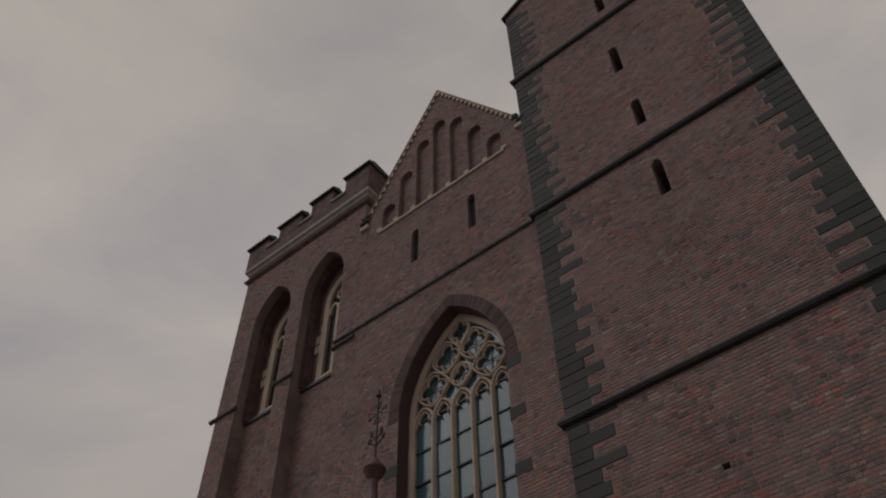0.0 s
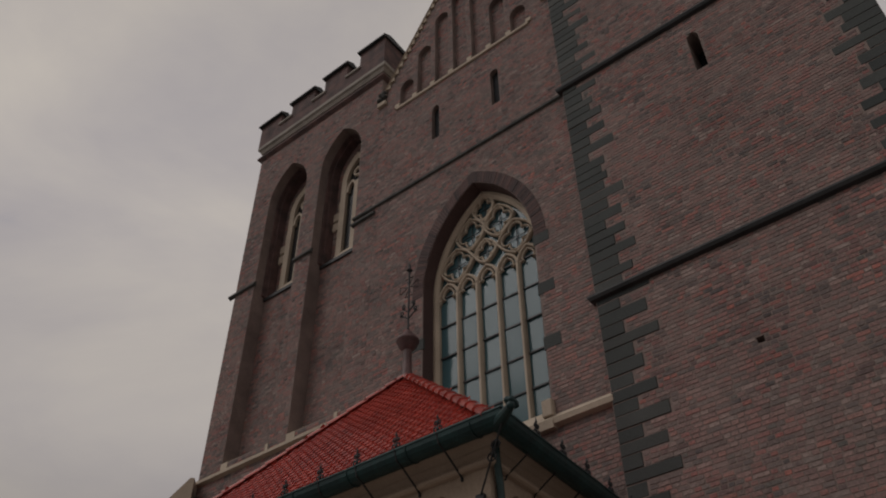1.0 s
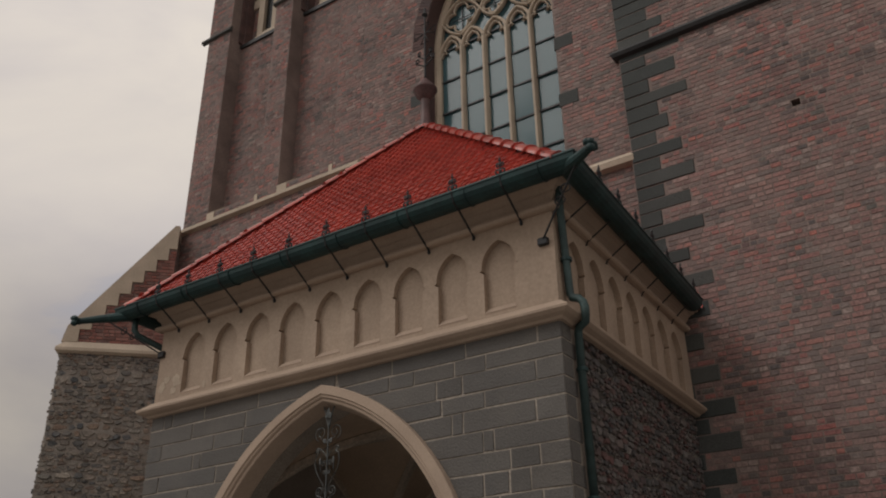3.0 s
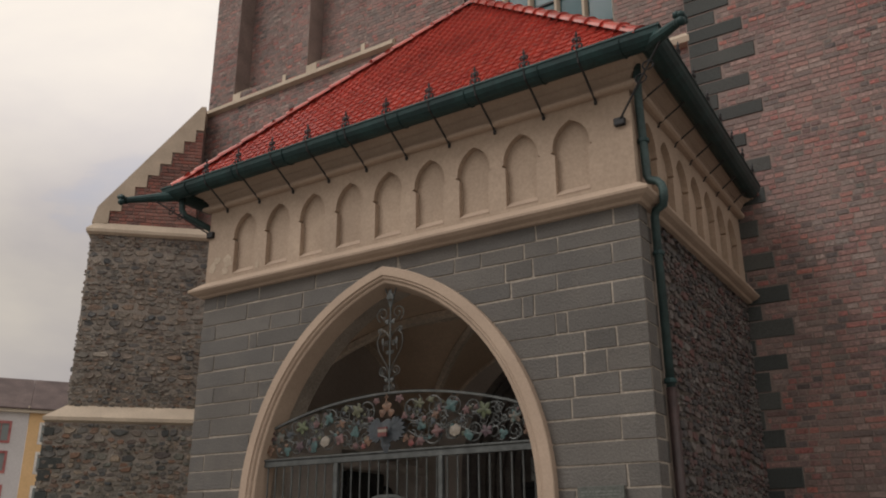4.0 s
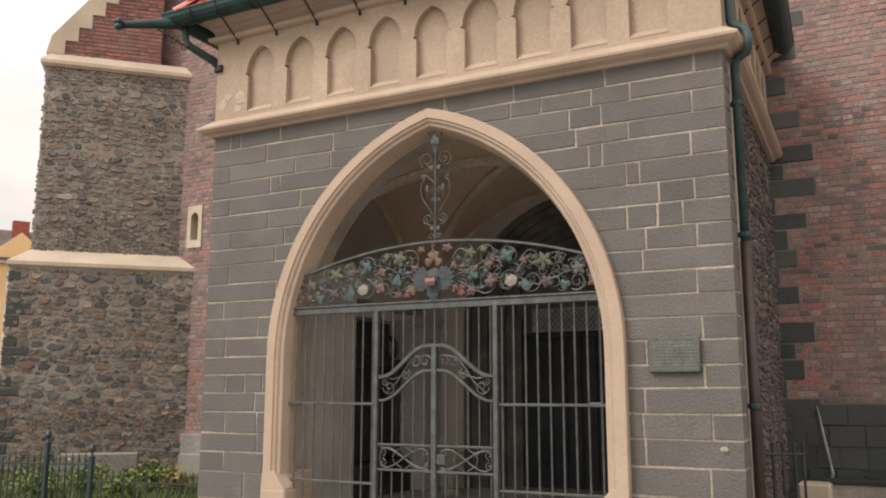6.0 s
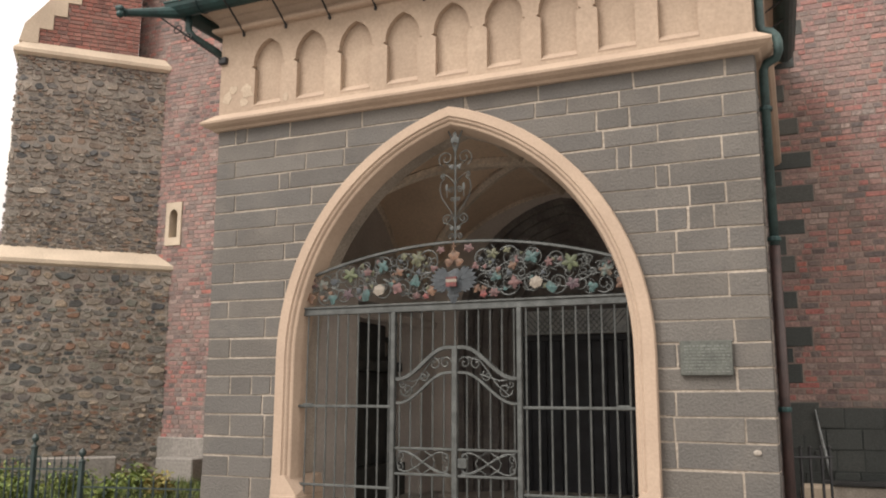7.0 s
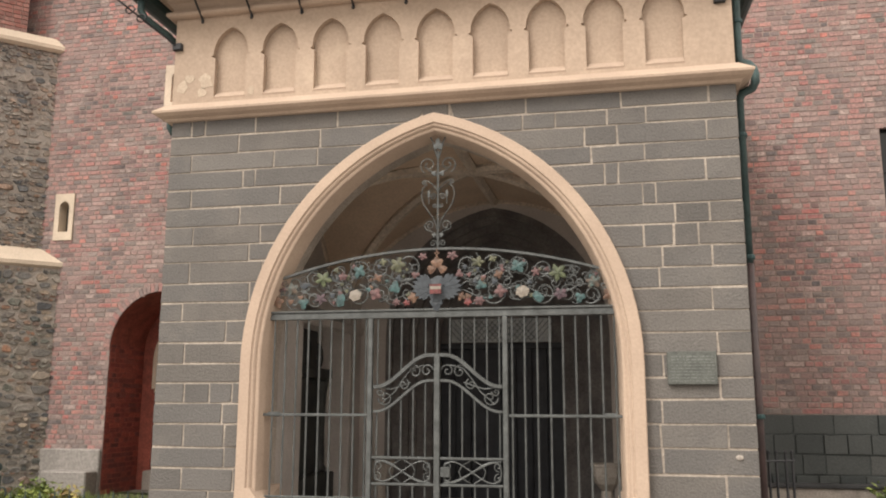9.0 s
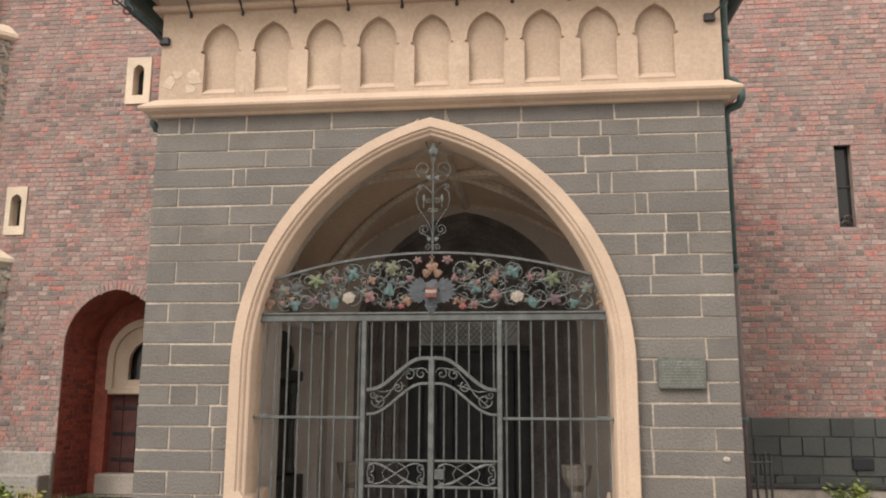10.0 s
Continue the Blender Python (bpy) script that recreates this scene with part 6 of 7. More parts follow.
        # lobed shapes throughout; the paint_mix one replaces a bird, two-lobed teal a fish
        items = ((1.64, 2.78, 0.11, 5, "paint_mix"), (1.28, 2.88, 0.12, 5, "paint_green"), (1.3, 2.66, 0.09, 5, "paint_purple"), (0.87, 2.96, 0.1, 4, "paint_teal"), (0.44, 3.02, 0.11, 5, "paint_olive"),
                 (0.68, 2.7, 0.08, 4, "paint_pink"), (0.47, 2.77, 0.09, 3, "paint_teal"), (0.45, 2.61, 0.07, 6, "paint_pink"), (0.26, 2.66, 0.07, 4, "paint_orange"), (0.66, 2.88, 0.07, 4, "paint_orange"),
                 (1.07, 2.64, 0.09, 2, "paint_teal"), (1.8, 2.64, 0.09, 4, "paint_orange"), (0.16, 3.1, 0.07, 5, "paint_pink"), (0.6, 3.05, 0.06, 4, "paint_olive"), (1.05, 2.9, 0.06, 5, "paint_pink"), (0.24, 2.9, 0.06, 3, "paint_pink"), (1.5, 2.62, 0.07, 3, "paint_teal"), (0.33, 2.6, 0.06, 5, "paint_red"))
        for u, z, r, lobes, m in items:
            leaf(o, "painted_leaf", xm + s * u, z, r * rnd.uniform(0.75, 1.0), lobes, rnd.uniform(0.4, 0.6), m, GY - 0.02 - rnd.uniform(0, 0.02), rnd.uniform(0, 3), rnd.uniform(0.75, 1.1))
        # plain pale oval in place of a white skull
        leaf(o, "pale_blossom", xm + s * 0.91, 2.69, 0.075, 2, 0.12, "paint_white", GY - 0.03, 0.4, 0.95)
    # eagle shield in the middle
    em = part_empty("emblem", o, (xm, GY, 2.7))
    for s in (-1, 1):
        # pointed feathers spread like a fan
        for k in range(9):
            a = -0.95 + 0.25 * k
            ln, wd = 0.17 + 0.06 * math.sin(math.pi * k / 8), 0.026
            du, dz = s * math.cos(a), math.sin(a)
            line = [(0.05, -0.6), (0.75, -1.0), (1.0, 0.0), (0.75, 1.0), (0.05, 0.6)]
            bm = bmesh.new()
            pts = [(xm + s * 0.05 + du * ln * p - dz * wd * q, 2.76 + dz * ln * p + du * wd * q) for p, q in line]
            plate(bm, pts, [], front(GY), -0.05 - 0.003 * (k % 3), -0.032)
            part("feather", bm, M["paint_slate"], em)
        leaf(em, "head", xm + s * 0.06, 2.95, 0.055, 3, 0.3, "paint_orange", GY - 0.04, 0.3)
    leaf(em, "body", xm, 2.74, 0.15, 2, 0.25, "paint_slate", GY - 0.05, math.pi / 2)
    leaf(em, "tail", xm, 2.58, 0.08, 3, 0.4, "paint_slate", GY - 0.04, -math.pi / 2)
    leaf(em, "crown", xm, 3.02, 0.075, 5, 0.3, "paint_orange", GY - 0.04, 0.4)
    for z0, z1, m in ((2.76, 2.785, "paint_red"), (2.728, 2.76, "paint_white"), (2.68, 2.728, "paint_red")):
        bm = bmesh.new()
        box(bm, xm - 0.06, xm + 0.06, GY - 0.12, GY - 0.095, z0, z1)
        part("shield_band", bm, M[m], em)
    bm = bmesh.new()
    box(bm, xm - 0.008, xm + 0.008, GY - 0.05, GY - 0.04, 3.07, 3.17)
    box(bm, xm - 0.03, xm + 0.03, GY - 0.05, GY - 0.04, 3.12, 3.135)
    part("small_cross", bm, M["paint_orange"], em)
    # rod with scrolls up to the crown of the arch
    r = part_empty("crown_rod", g, (xm, GY, 3.18))
    bar(r, "rod", [(xm, 3.18), (xm, 4.28)], 0.011)
    for s in (-1, 1):
        def side(line, rad=0.0055):
            bar(r, "scroll", [(xm + s * u, z) for u, z in line], rad)
        bar(r, "fork", [(xm + s * u, z) for u, z in ((0.0, 4.18), (0.03, 4.27), (0.05, 4.36), (0.085, 4.44))], 0.01)
        for cu, cz, rr, st, hd in ((0.11, 4.12, 0.095, -1.2, 1), (0.09, 3.44, 0.06, -1.0, 1), (0.05, 3.24, 0.04, 3.6, -1), (0.05, 3.76, 0.036, 2.6, -1), (0.035, 3.66, 0.028, 2.6, 1), (0.15, 3.92, 0.03, 2.4, -1)):
            side([(u - xm, z) for u, z in spiral(xm + cu, cz, rr, 1.4, st, hd, 18, 0.2)])
        side([(0.0, 3.96), (0.02, 4.02), (0.06, 4.045), (0.11, 4.055)])
        side([(0.0, 3.82), (0.05, 3.89), (0.1, 3.93), (0.15, 3.95)])
        side([(0.12, 3.9), (0.17, 3.86), (0.185, 3.78), (0.16, 3.68), (0.1, 3.59), (0.05, 3.52), (0.02, 3.44), (0.0, 3.36)])
        side([(0.0, 3.28), (0.03, 3.35), (0.08, 3.38), (0.13, 3.4)])
        side([(0.1, 3.68), (0.1, 3.76)])
        leaf(r, "iron_bud", xm + s * 0.1, 3.79, 0.022, 2, 0.4, "iron", GY - 0.01, math.pi / 2, 2.0)
        leaf(r, "iron_leaf", xm + s * 0.045, 4.02, 0.035, 3, 0.5, "iron", GY - 0.01, 0.9)
        leaf(r, "iron_leaf", xm + s * 0.04, 3.33, 0.028, 3, 0.5, "iron", GY - 0.01, 0.5)
    leaf(r, "iron_flower", xm, 4.34, 0.06, 3, 0.5, "iron", GY - 0.02, math.pi / 2, 1.4)


def part_empty(name, parent, at):
    ob = new(name)
    ob.empty_display_size = 0.05
    ob.parent = parent
    ob.location = Vector(at) - Vector(parent.location) - (Vector(parent.parent.location) if parent.parent else Vector())
    return ob


def rib_flat(bm, line, w, depth):
    n = len(line)
    rows = []
    for i in range(n):
        p0, p1 = line[max(0, i - 1)], line[min(n - 1, i + 1)]
        d = Vector((p1[0] - p0[0], p1[1] - p0[1])).normalized()
        s = Vector((-d.y, d.x)) * w / 2
        p = Vector(line[i])
        rows.append([bm.verts.new(((p + s * o)[0], GY + e, (p + s * o)[1])) for o, e in ((1, -depth / 2), (1, depth / 2), (-1, depth / 2), (-1, -depth / 2))])
    for a, b in zip(rows, rows[1:]):
        for k in range(4):
            bm.faces.new((a[k], a[(k + 1) % 4], b[(k + 1) % 4], b[k]))
    bm.faces.new(rows[0][::-1])
    bm.faces.new(rows[-1])
    bmesh.ops.recalc_face_normals(bm, faces=bm.faces)


def build_plaque():
    p = thing("wall_plaque", "greenish bronze memorial plaque with worn lettering", "plaque", (-6.32, PY - 0.02, 1.73))
    bm = bmesh.new()
    box(bm, -6.555, -6.085, PY - 0.045, PY - 0.005, 1.73, 2.05, 0.006)
    part("panel", bm, M["bronze"], p)
    rnd = random.Random(2)
    for k in range(9):
        z = 2.01 - 0.03 * k
        u = -6.53 + rnd.uniform(0, 0.02)
        while u < -6.13:
            w = rnd.uniform(0.02, 0.06)
            bm = bmesh.new()
            box(bm, u, min(u + w, -6.11), PY - 0.048, PY - 0.044, z - (0.018 if k < 2 else 0.011), z)
            part("line_of_lettering", bm, M["bronze_worn"], p)
            u += w + 0.012


def build_patch():
    p = thing("mortar_patch", "small pale lump of mortar on the ashlar", "patch", (-5.92, PY - 0.005, 1.04))
    bm = bmesh.new()
    bmesh.ops.create_icosphere(bm, subdivisions=2, radius=0.034, matrix=Matrix.Translation((-5.92, PY, 1.04)) @ Matrix.Diagonal((1.1, 0.35, 0.8, 1)))
    part("lump", bm, M["stone_grey"], p)


def build_memorial():
    m = thing("wall_memorial", "dark carved stone memorial in the porch wall recess", "memorial", (-11.5, 9.85, 0.06))
    x = PX0 + 0.535

    def slab(name, ya, yb, za, zb, depth):
        bm = bmesh.new()
        box(bm, x, x + depth, ya, yb, za, zb, 0.015)
        part(name, bm, M["memorial"], m)
    slab("base", 9.0, 10.7, 0.07, 0.55, 0.3)
    slab("tablet", 9.2, 10.5, 0.552, 1.9, 0.12)
    slab("cornice", 9.05, 10.65, 1.902, 2.05, 0.26)
    slab("upper_tablet", 9.4, 10.3, 2.052, 2.6, 0.14)
    for ya in (9.12, 10.42):
        bm = bmesh.new()
        lathe(bm, [(0.09, 0.0), (0.1, 0.06), (0.07, 0.1), (0.06, 0.6), (0.075, 1.15), (0.1, 1.25), (0.11, 1.34)], (x + 0.14, ya + 0.08, 0.555), 10)
        part("column", bm, M["memorial"], m, "", True)
    for k, ya in enumerate((9.28, 10.4)):
        bm = bmesh.new()
        tube(bm, [(x + 0.09, ya + 0.16 * math.cos(q), 2.24 + 0.16 * math.sin(q)) for q in (j * 0.6 + 3.1 * k for j in range(9))], 0.045, 6)
        part("volute", bm, M["memorial"], m)


def build_fonts():
    for x, y in ((-7.26, 10.6), (-10.52, 10.6)):
        f = thing("stone_font", "small carved grey stone font on a pedestal", "font", (x, y, 0.06), "porch fonts")
        bm = bmesh.new()
        lathe(bm, [(0.16, 0.0), (0.16, 0.06), (0.09, 0.1), (0.08, 0.31), (0.12, 0.35)], (x, y, 0.06), 8)
        part("pedestal", bm, M["stone_grey"], f)
        bm = bmesh.new()
        lathe(bm, [(0.1, 0.0), (0.16, 0.06), (0.2, 0.16), (0.21, 0.28), (0.22, 0.3), (0.22, 0.33), (0.18, 0.33), (0.15, 0.25)], (x, y, 0.4), 8)
        part("bowl", bm, M["stone_grey"], f)


build_porch()
build_portal()
build_roof()
build_finial()
build_gutter()
build_downpipes()
build_gate()
build_plaque()
build_memorial()
build_fonts()
build_patch()


# ---- churchyard: fences, curb, plants, pole ----
def fence_run(f, a, b, top, step=0.085, knots=True):
    a, b = Vector(a), Vector(b)
    n = max(2, int((b - a).length / step))
    for z in (0.12, top - 0.12):
        bm = bmesh.new()
        tube(bm, [(a.x, a.y, z), (b.x, b.y, z)], 0.014, 4)
        part("fence_rail", bm, M["fence"], f)
    for k in range(1, n):
        p = a.lerp(b, k / n)
        bm = bmesh.new()
        tube(bm, [(p.x, p.y, 0.05), (p.x, p.y, top - 0.04), (p.x, p.y, top + 0.05)], [0.011, 0.011, 0.002], 5)
        if knots:
            bmesh.ops.create_icosphere(bm, subdivisions=1, radius=0.018, matrix=Matrix.Translation((p.x, p.y, top - 0.04)))
            tube(bm, [(p.x + 0.03 * math.cos(q), p.y, top - 0.2 + 0.03 * math.sin(q)) for q in (k2 * math.pi / 4 for k2 in range(8))], 0.005, 4, True)
        part("paling", bm, M["fence"], f)


def fence_post(f, x, y, top, ball=True):
    bm = bmesh.new()
    box(bm, x - 0.03, x + 0.03, y - 0.03, y + 0.03, 0.0, top - 0.12, 0.006)
    if ball:
        lathe(bm, [(0.04, 0.0), (0.045, 0.02), (0.02, 0.04), (0.015, 0.07), (0.04, 0.1), (0.045, 0.13), (0.03, 0.16), (0.01, 0.18)], (x, y, top - 0.14), 8)
        for s in (-1, 1):
            tube(bm, [(x + s * (0.03 + 0.05 * (1 - math.cos(q))), y, top - 0.3 + 0.06 * math.sin(q)) for q in (k * 0.6 for k in range(7))], 0.01, 4)
    part("post", bm, M["fence"], f)


def build_fences():
    f = thing("iron_fence", "low dark green wrought iron fence round the flower bed", "fence", (-14.5, 6.9, 0), "churchyard fences")
    posts = [(-17.0, 5.82), (-16.0, 6.25), (-15.3, 6.55), (-14.67, 6.83), (-14.1, 7.08)]
    for k, (p, q) in enumerate(zip(posts, posts[1:])):
        fence_run(f, (*p, 0), (*q, 0), 0.72)
    for k, (x, y) in enumerate(posts):
        fence_post(f, x, y, 1.0 if k in (1, 3) else 0.82)
    fence_run(f, (-14.1, 7.08, 0), (-12.3, 7.5, 0), 0.5, 0.16)
    for x, y in ((-12.34, 7.5), (-12.26, 7.5), (-12.2, 7.56)):
        bm = bmesh.new()
        tube(bm, [(x, y, 0), (x, y, 1.1)], 0.012, 5)
        part("tall_bar", bm, M["fence"], f)
    g = thing("iron_fence", "short black iron fence of upright bars beside the porch", "fence", (-5.4, 7.6, 0), "churchyard fences")
    for x, y in ((-5.58, 7.5), (-5.5, 7.55), (-5.4, 7.6), (-5.33, 7.65)):
        bm = bmesh.new()
        tube(bm, [(x, y, 0), (x, y, 1.06)], 0.014, 5)
        bmesh.ops.create_icosphere(bm, subdivisions=1, radius=0.02, matrix=Matrix.Translation((x, y, 1.07)))
        part("upright_bar", bm, M["dark_iron"], g)
    bm = bmesh.new()
    tube(bm, [(-5.64, 7.46, 0.98), (-5.31, 7.66, 0.98)], 0.012, 5)
    part("fence_rail", bm, M["dark_iron"], g)


def build_curbs():
    c = thing("stone_curb", "low grey stone curb with dark metal cap", "curb", (-2.6, 11.1, 0), kind="structure")
    bm = bmesh.new()
    box(bm, -5.4, 0.2, 10.85, 11.4, 0.0, 0.44, 0.02)
    part("curb_body", bm, M["stone_grey"], c)
    bm = bmesh.new()
    box(bm, -5.42, 0.22, 10.8, 10.95, 0.44, 0.5, 0.01)
    part("metal_cap", bm, M["flashing"], c)
    bm = bmesh.new()
    box(bm, -5.68, -5.3, 10.5, 10.84, 0.0, 0.46, 0.03)
    part("end_block", bm, M["stone"], c)
    d = thing("stone_ledge", "low grey stone ledge at the tower foot", "ledge", (-14.8, 11.3, 0), kind="structure")
    bm = bmesh.new()
    box(bm, -16.6, -15.75, 11.2, 11.53, 0.0, 0.42, 0.02)
    part("ledge_body", bm, M["slab"], d)
    bm = bmesh.new()
    box(bm, -17.7, -16.4, 9.62, 9.9, 0.0, 0.5, 0.02)
    bmesh.ops.rotate(bm, cent=(-17.0, 9.8, 0), matrix=Matrix.Rotation(radians(45), 3, "Z"), verts=bm.verts)
    part("ledge_cap", bm, M["slab"], d)
    p = thing("ground_rod", "thin pale lightning conductor rod against the plinth", "rod", (-5.35, 11.4, 0))
    bm = bmesh.new()
    tube(bm, [(-5.46, 11.44, 1.38), (-5.42, 11.43, 1.1), (-5.32, 11.4, 0.5), (-5.32, 10.9, 0.45), (-5.32, 10.78, 0.0)], [0.01, 0.018, 0.02, 0.02, 0.02], 6)
    part("rod", bm, M["zinc"], p)


def bush(x, y, r, h, seed, mat):
    """A low bush: thin stems and many small folded leaves."""
    b = thing("flower_bush", "low yellow-green leafy plant in the flower bed", "plant", (x, y, 0), "bed plants")
    rnd = random.Random(seed)
    bm = bmesh.new()
    tips = []
    for k in range(9):
        a = rnd.uniform(0, 6.28)
        t = Vector((x + math.cos(a) * r * rnd.uniform(0.2, 0.9), y + math.sin(a) * r * rnd.uniform(0.2, 0.9), h * rnd.uniform(0.55, 1.0)))
        tube(bm, [(x, y, 0), tuple(Vector((x, y, 0)).lerp(t, 0.5) + Vector((0, 0, 0.05))), tuple(t)], [0.008, 0.006, 0.003], 4)
        tips.append(t)
    part("stems", bm, M["soil"], b)
    verts, faces = [], []
    for k in range(420):
        t = rnd.choice(tips)
        c = Vector((x, y, 0.02)).lerp(t, rnd.uniform(0.3, 1.08)) + Vector((rnd.gauss(0, 0.07), rnd.gauss(0, 0.07), rnd.gauss(0, 0.05)))
        c.z = max(0.03, c.z)
        m = Euler((rnd.uniform(-0.9, 0.9), rnd.uniform(-0.9, 0.9), rnd.uniform(0, 6.28))).to_matrix() * rnd.uniform(0.03, 0.06)
        n = len(verts)
        verts += [tuple(c + m @ Vector(q)) for q in ((-1, 0, 0), (0, -0.45, 0.1), (1, 0, 0), (0, 0.45, 0.1), (0, 0, -0.08))]
        faces += [(n, n + 1, n + 4), (n + 1, n + 2, n + 4), (n + 2, n + 3, n + 4), (n + 3, n, n + 4)]
    me = bpy.data.meshes.new("leaves")
    me.from_pydata(verts, [], faces)
    me.update()
    link_data("leaves", me, M[mat], b)


def build_plants():
    rnd = random.Random(44)
    bm = bmesh.new()
    vs = [bm.verts.new(q) for q in ((-30, 4.0, 0.012), (-14.2, 7.2, 0.012), (-12.3, 7.6, 0.012), (-12.3, 11.4, 0.012), (-30, 14, 0.012))]
    bm.faces.new(vs)
    tagged(link_mesh("flower_bed", bm, M["soil"]), "dark planted earth behind the iron fence", "ground", kind="structure")
    verts, faces = [], []
    for k in range(9000):
        x, y = rnd.uniform(-20, -12.6), rnd.uniform(6.2, 11.0)
        if y < 7.2 + (x + 14.2) * 0.42 or x - y > -20.2:
            continue
        h, a, w = rnd.uniform(0.08, 0.22), rnd.uniform(0, 6.28), rnd.uniform(0.006, 0.012)
        c, s = math.cos(a), math.sin(a)
        n = len(verts)
        verts += [(x - w * c, y - w * s, 0.01), (x + w * c, y + w * s, 0.01), (x + s * h * 0.4, y - c * h * 0.4, h)]
        faces.append((n, n + 1, n + 2))
    me = bpy.data.meshes.new("grass")
    me.from_pydata(verts, [], faces)
    me.update()
    tagged(link_data("grass", me, M["grass"]), "tufts of green grass", "grass", kind="stuff")
    for k, (x, y, r, h, mt) in enumerate(((-15.0, 9.0, 0.35, 0.45, "leaf_green"), (-14.5, 9.0, 0.3, 0.38, "leaf_gold"), (-15.8, 8.4, 0.4, 0.5, "leaf_green"), (-16.6, 8.0, 0.45, 0.5, "leaf_green"), (-14.7, 8.0, 0.4, 0.45, "leaf_green"), (-17.4, 7.4, 0.5, 0.5, "leaf_green"), (-15.6, 7.5, 0.4, 0.4, "leaf_green"), (-3.6, 10.6, 0.3, 0.52, "leaf_green"), (-2.4, 10.55, 0.3, 0.5, "leaf_green"))):
        bush(x, y, r, h, 60 + k, mt)


# ---- town houses beyond the square ----
def build_house(name, label, s0, s1, wall_mat, frame_mat, win_s, seed):
    o, along, inward = Vector((-64.1, 35.7, 0)), Vector((0.52, 0.854, 0)), Vector((-0.854, 0.52, 0))

    def fn(u, z, d):
        return tuple(o + along * u + inward * d + Vector((0, 0, z)))
    h = thing(name, label, "house", tuple(o + along * (s0 + s1) / 2), "town houses")
    rows = [(4.3, 5.75), (6.75, 8.15), (8.9, 10.3)]
    holes = [rect(u - 0.85, u + 0.85, z0, z1) for u in win_s for z0, z1 in rows]
    bm = bmesh.new()
    plate(bm, rect(s0, s1, 3.7, 11.2), holes, fn, 0.0, 0.4)
    part("wall", bm, M[wall_mat], h)
    bm = bmesh.new()
    plate(bm, rect(s0, s1, 0.0, 3.7), [rect(u - 1.2, u + 1.2, 0.3, 2.7) for u in win_s], fn, -0.05, 0.4)
    part("shop_front", bm, M["house_cream"], h, "cream plastered shop front")
    bm = bmesh.new()
    plate(bm, rect(s0, s1, 3.4, 3.72), [], fn, -0.25, -0.06)
    part("shop_cornice", bm, M["house_cream"], h)
    bm = bmesh.new()
    plate(bm, rect(s0, s1, 11.05, 11.27), [], fn, -0.35, -0.005)
    part("eaves_moulding", bm, M["house_cream"], h)
    for u in win_s:
        for z0, z1 in rows:
            bm = bmesh.new()
            plate(bm, rect(u - 0.95, u + 0.95, z0 - 0.1, z1 + 0.1), [rect(u - 0.78 + k * 0.54, u - 0.78 + k * 0.54 + 0.48, z0 + 0.08, z1 - 0.08) for k in range(3)], fn, -0.04, 0.12)
            w = part("window", bm, M[frame_mat], h)
            bm = bmesh.new()
            plate(bm, rect(u - 0.84, u + 0.84, z0 + 0.01, z1 - 0.01), [], fn, 0.06, 0.08)
            part("pane", bm, M["house_glass"], w)
        bm = bmesh.new()
        plate(bm, rect(u - 1.2, u + 1.2, 0.3, 2.7), [], fn, 0.2, 0.22)
        part("shop_window", bm, M["house_glass"], h)
    bm = bmesh.new()
    loft(bm, [([(s0, z), (s1, z)], d) for z, d in ((11.28, -0.5), (11.36, -0.5), (14.3, 4.5), (11.3, 9.5))], fn, closed=True)
    part("roof", bm, M["roof_slate"], h, "dark brown tiled roof")
    bm = bmesh.new()
    plate(bm, rect(s1 - 0.15, s1, 11.37, 11.5), [], fn, -0.5, 0.0)
    part("verge", bm, M["house_cream"], h)
    return h, fn


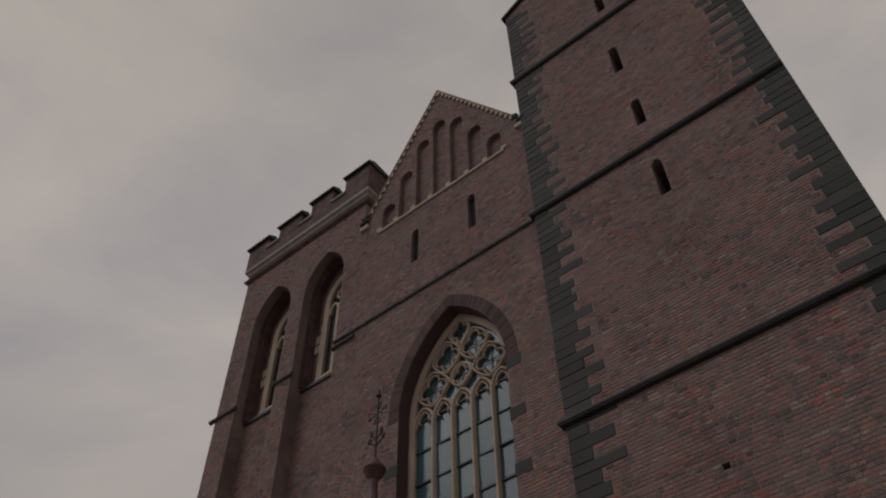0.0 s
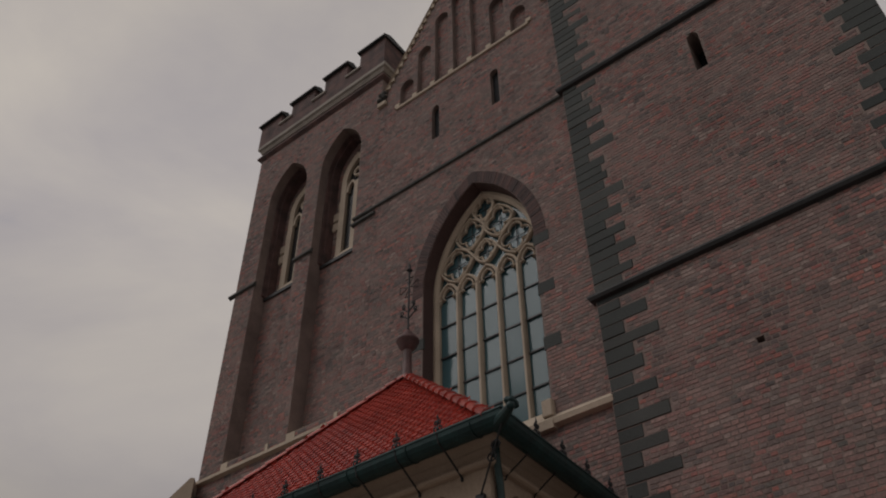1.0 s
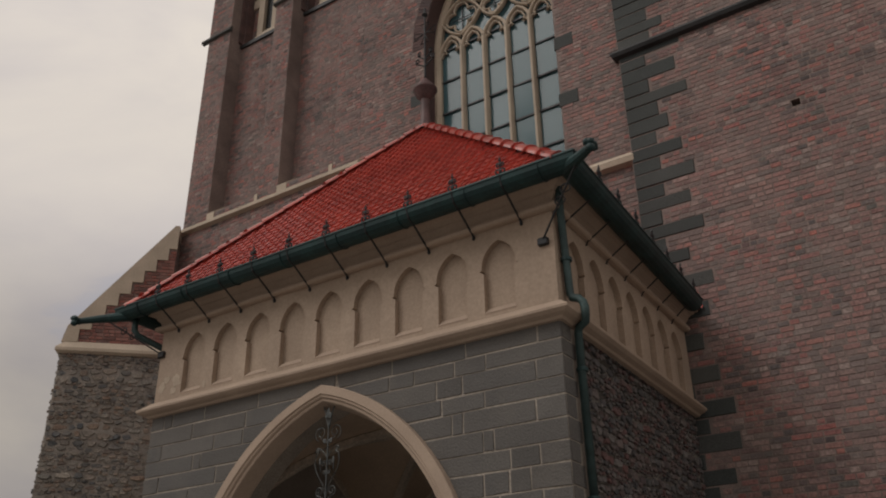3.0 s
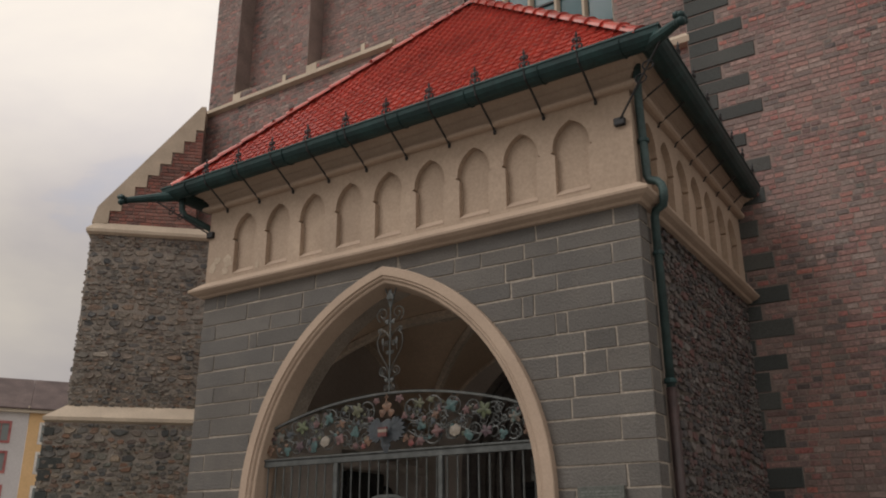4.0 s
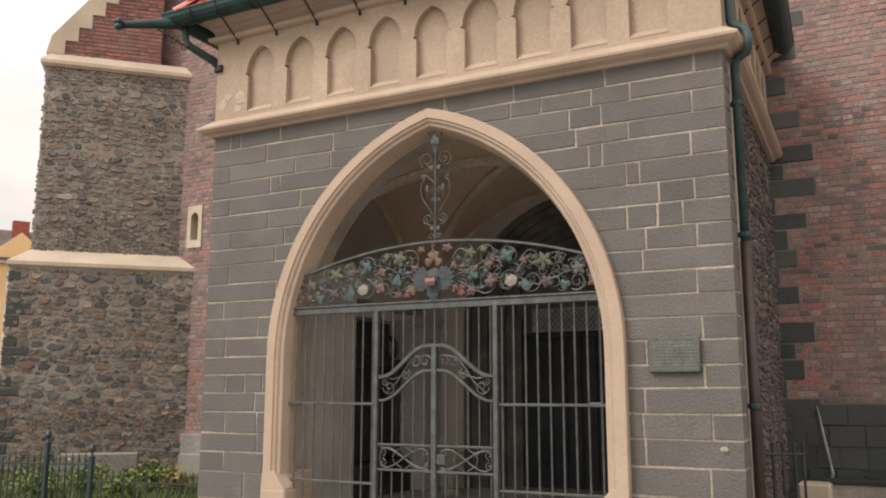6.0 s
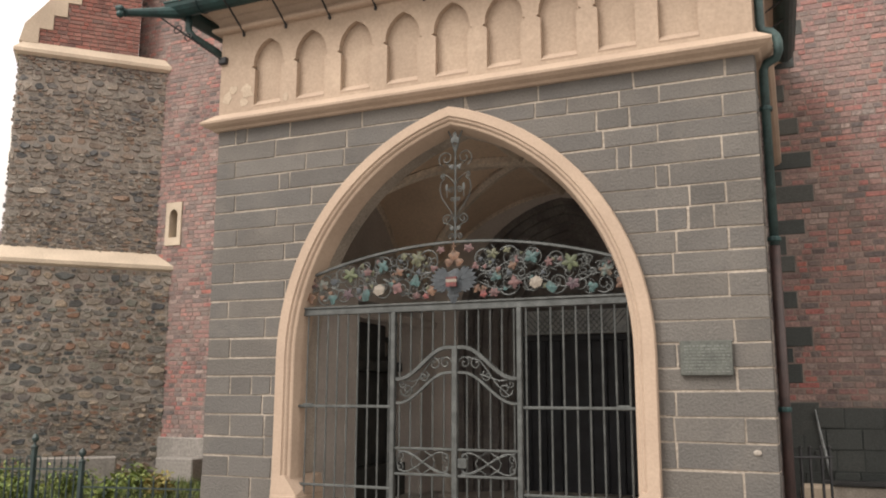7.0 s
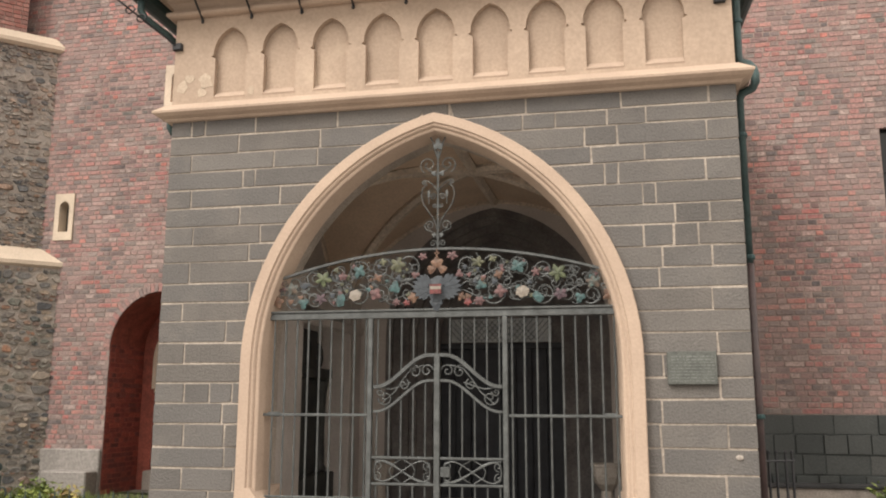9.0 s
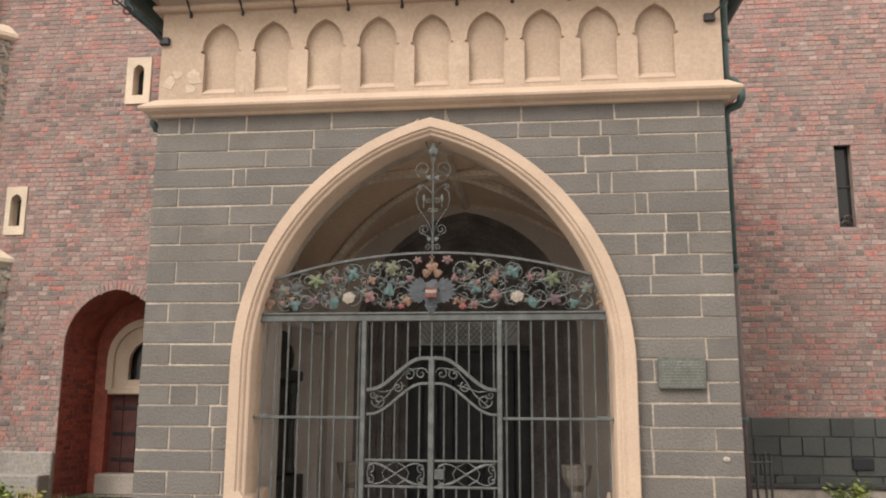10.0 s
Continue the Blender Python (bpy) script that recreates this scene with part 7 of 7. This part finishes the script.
def build_town():
    a, fn = build_house("town_house", "grey-white four-storey town house with red window frames", -14.0, 0.0, "house_white", "frame_red", (-2.0, -5.2, -8.4, -11.6), 1)
    b, fn = build_house("town_house", "yellow four-storey town house with white windows", 0.02, 16.0, "house_yellow", "frame_white", (1.75, 5.2, 8.6, 12.0), 2)
    bm = bmesh.new()
    plate(bm, [(3.6, 11.3), (3.6, 12.2), (5.0, 13.4), (6.4, 12.2), (6.4, 11.3)], [], fn, -0.3, 3.0)
    part("dormer", bm, M["house_yellow"], b)
    bm = bmesh.new()
    plate(bm, rect(4.6, 5.8, 13.2, 14.9), [], fn, 3.2, 4.2)
    part("chimney", bm, M["brick_red"], b)
    bm = bmesh.new()
    tube(bm, [fn(2.9, 13.6, 4.3), fn(2.9, 16.4, 4.3)], 0.03, 5)
    tube(bm, [fn(2.6, 16.0, 4.3), fn(3.2, 16.0, 4.3)], 0.02, 5)
    part("aerial", bm, M["dark_iron"], b)
    bm = bmesh.new()
    plate(bm, rect(3.4, 4.6, 0.6, 2.9), [], fn, -0.12, -0.06)
    part("poster", bm, M["paint_teal"], b, "green shop poster")
    bm = bmesh.new()
    plate(bm, rect(3.7, 4.4, 0.9, 1.9), [], fn, -0.14, -0.122)
    part("poster_patch", bm, M["paint_pink"], b, "pink patch on the poster")
    s = thing("street_sign", "grey back of a street sign on a post", "sign", (-34.0, 17.6, 0))
    bm = bmesh.new()
    tube(bm, [(-34.0, 17.6, 0), (-34.0, 17.6, 3.2)], 0.04, 6)
    part("post", bm, M["zinc"], s)
    bm = bmesh.new()
    box(bm, -34.3, -33.7, 17.4, 17.44, 2.2, 3.2, 0.02)
    part("sign_panel", bm, M["zinc"], s)


build_fences()
build_curbs()
build_plants()
build_town()


# ---- single pieces: stones, tiles, spikes, quoins, bricks ----
def place(ob, m):
    ob.matrix_basis = m


for parent, me in ASHLAR:
    link_data("stone_block", me, M["basalt"], parent)
for parent, me in STONES:
    link_data("rubble_stone", me, M["rubble_piece"], parent)
for parent, me, spots in TILES:
    for m in spots:
        place(link_data("roof_tile", me, None, parent), m)
for parent, me, m in SPIKES:
    place(link_data("spike", me, None, parent), m)
for parent, me in QUOINS:
    link_data(me.name.split(".")[0], me, M["quoin_piece"], parent)
for k, (parent, boxes, fn) in enumerate(PIECES):
    for i, b in enumerate(boxes):
        link_data("brick", brick_mesh("brick", [b], fn, 0.008, 1000 * k + i), M["brick_piece"], parent)
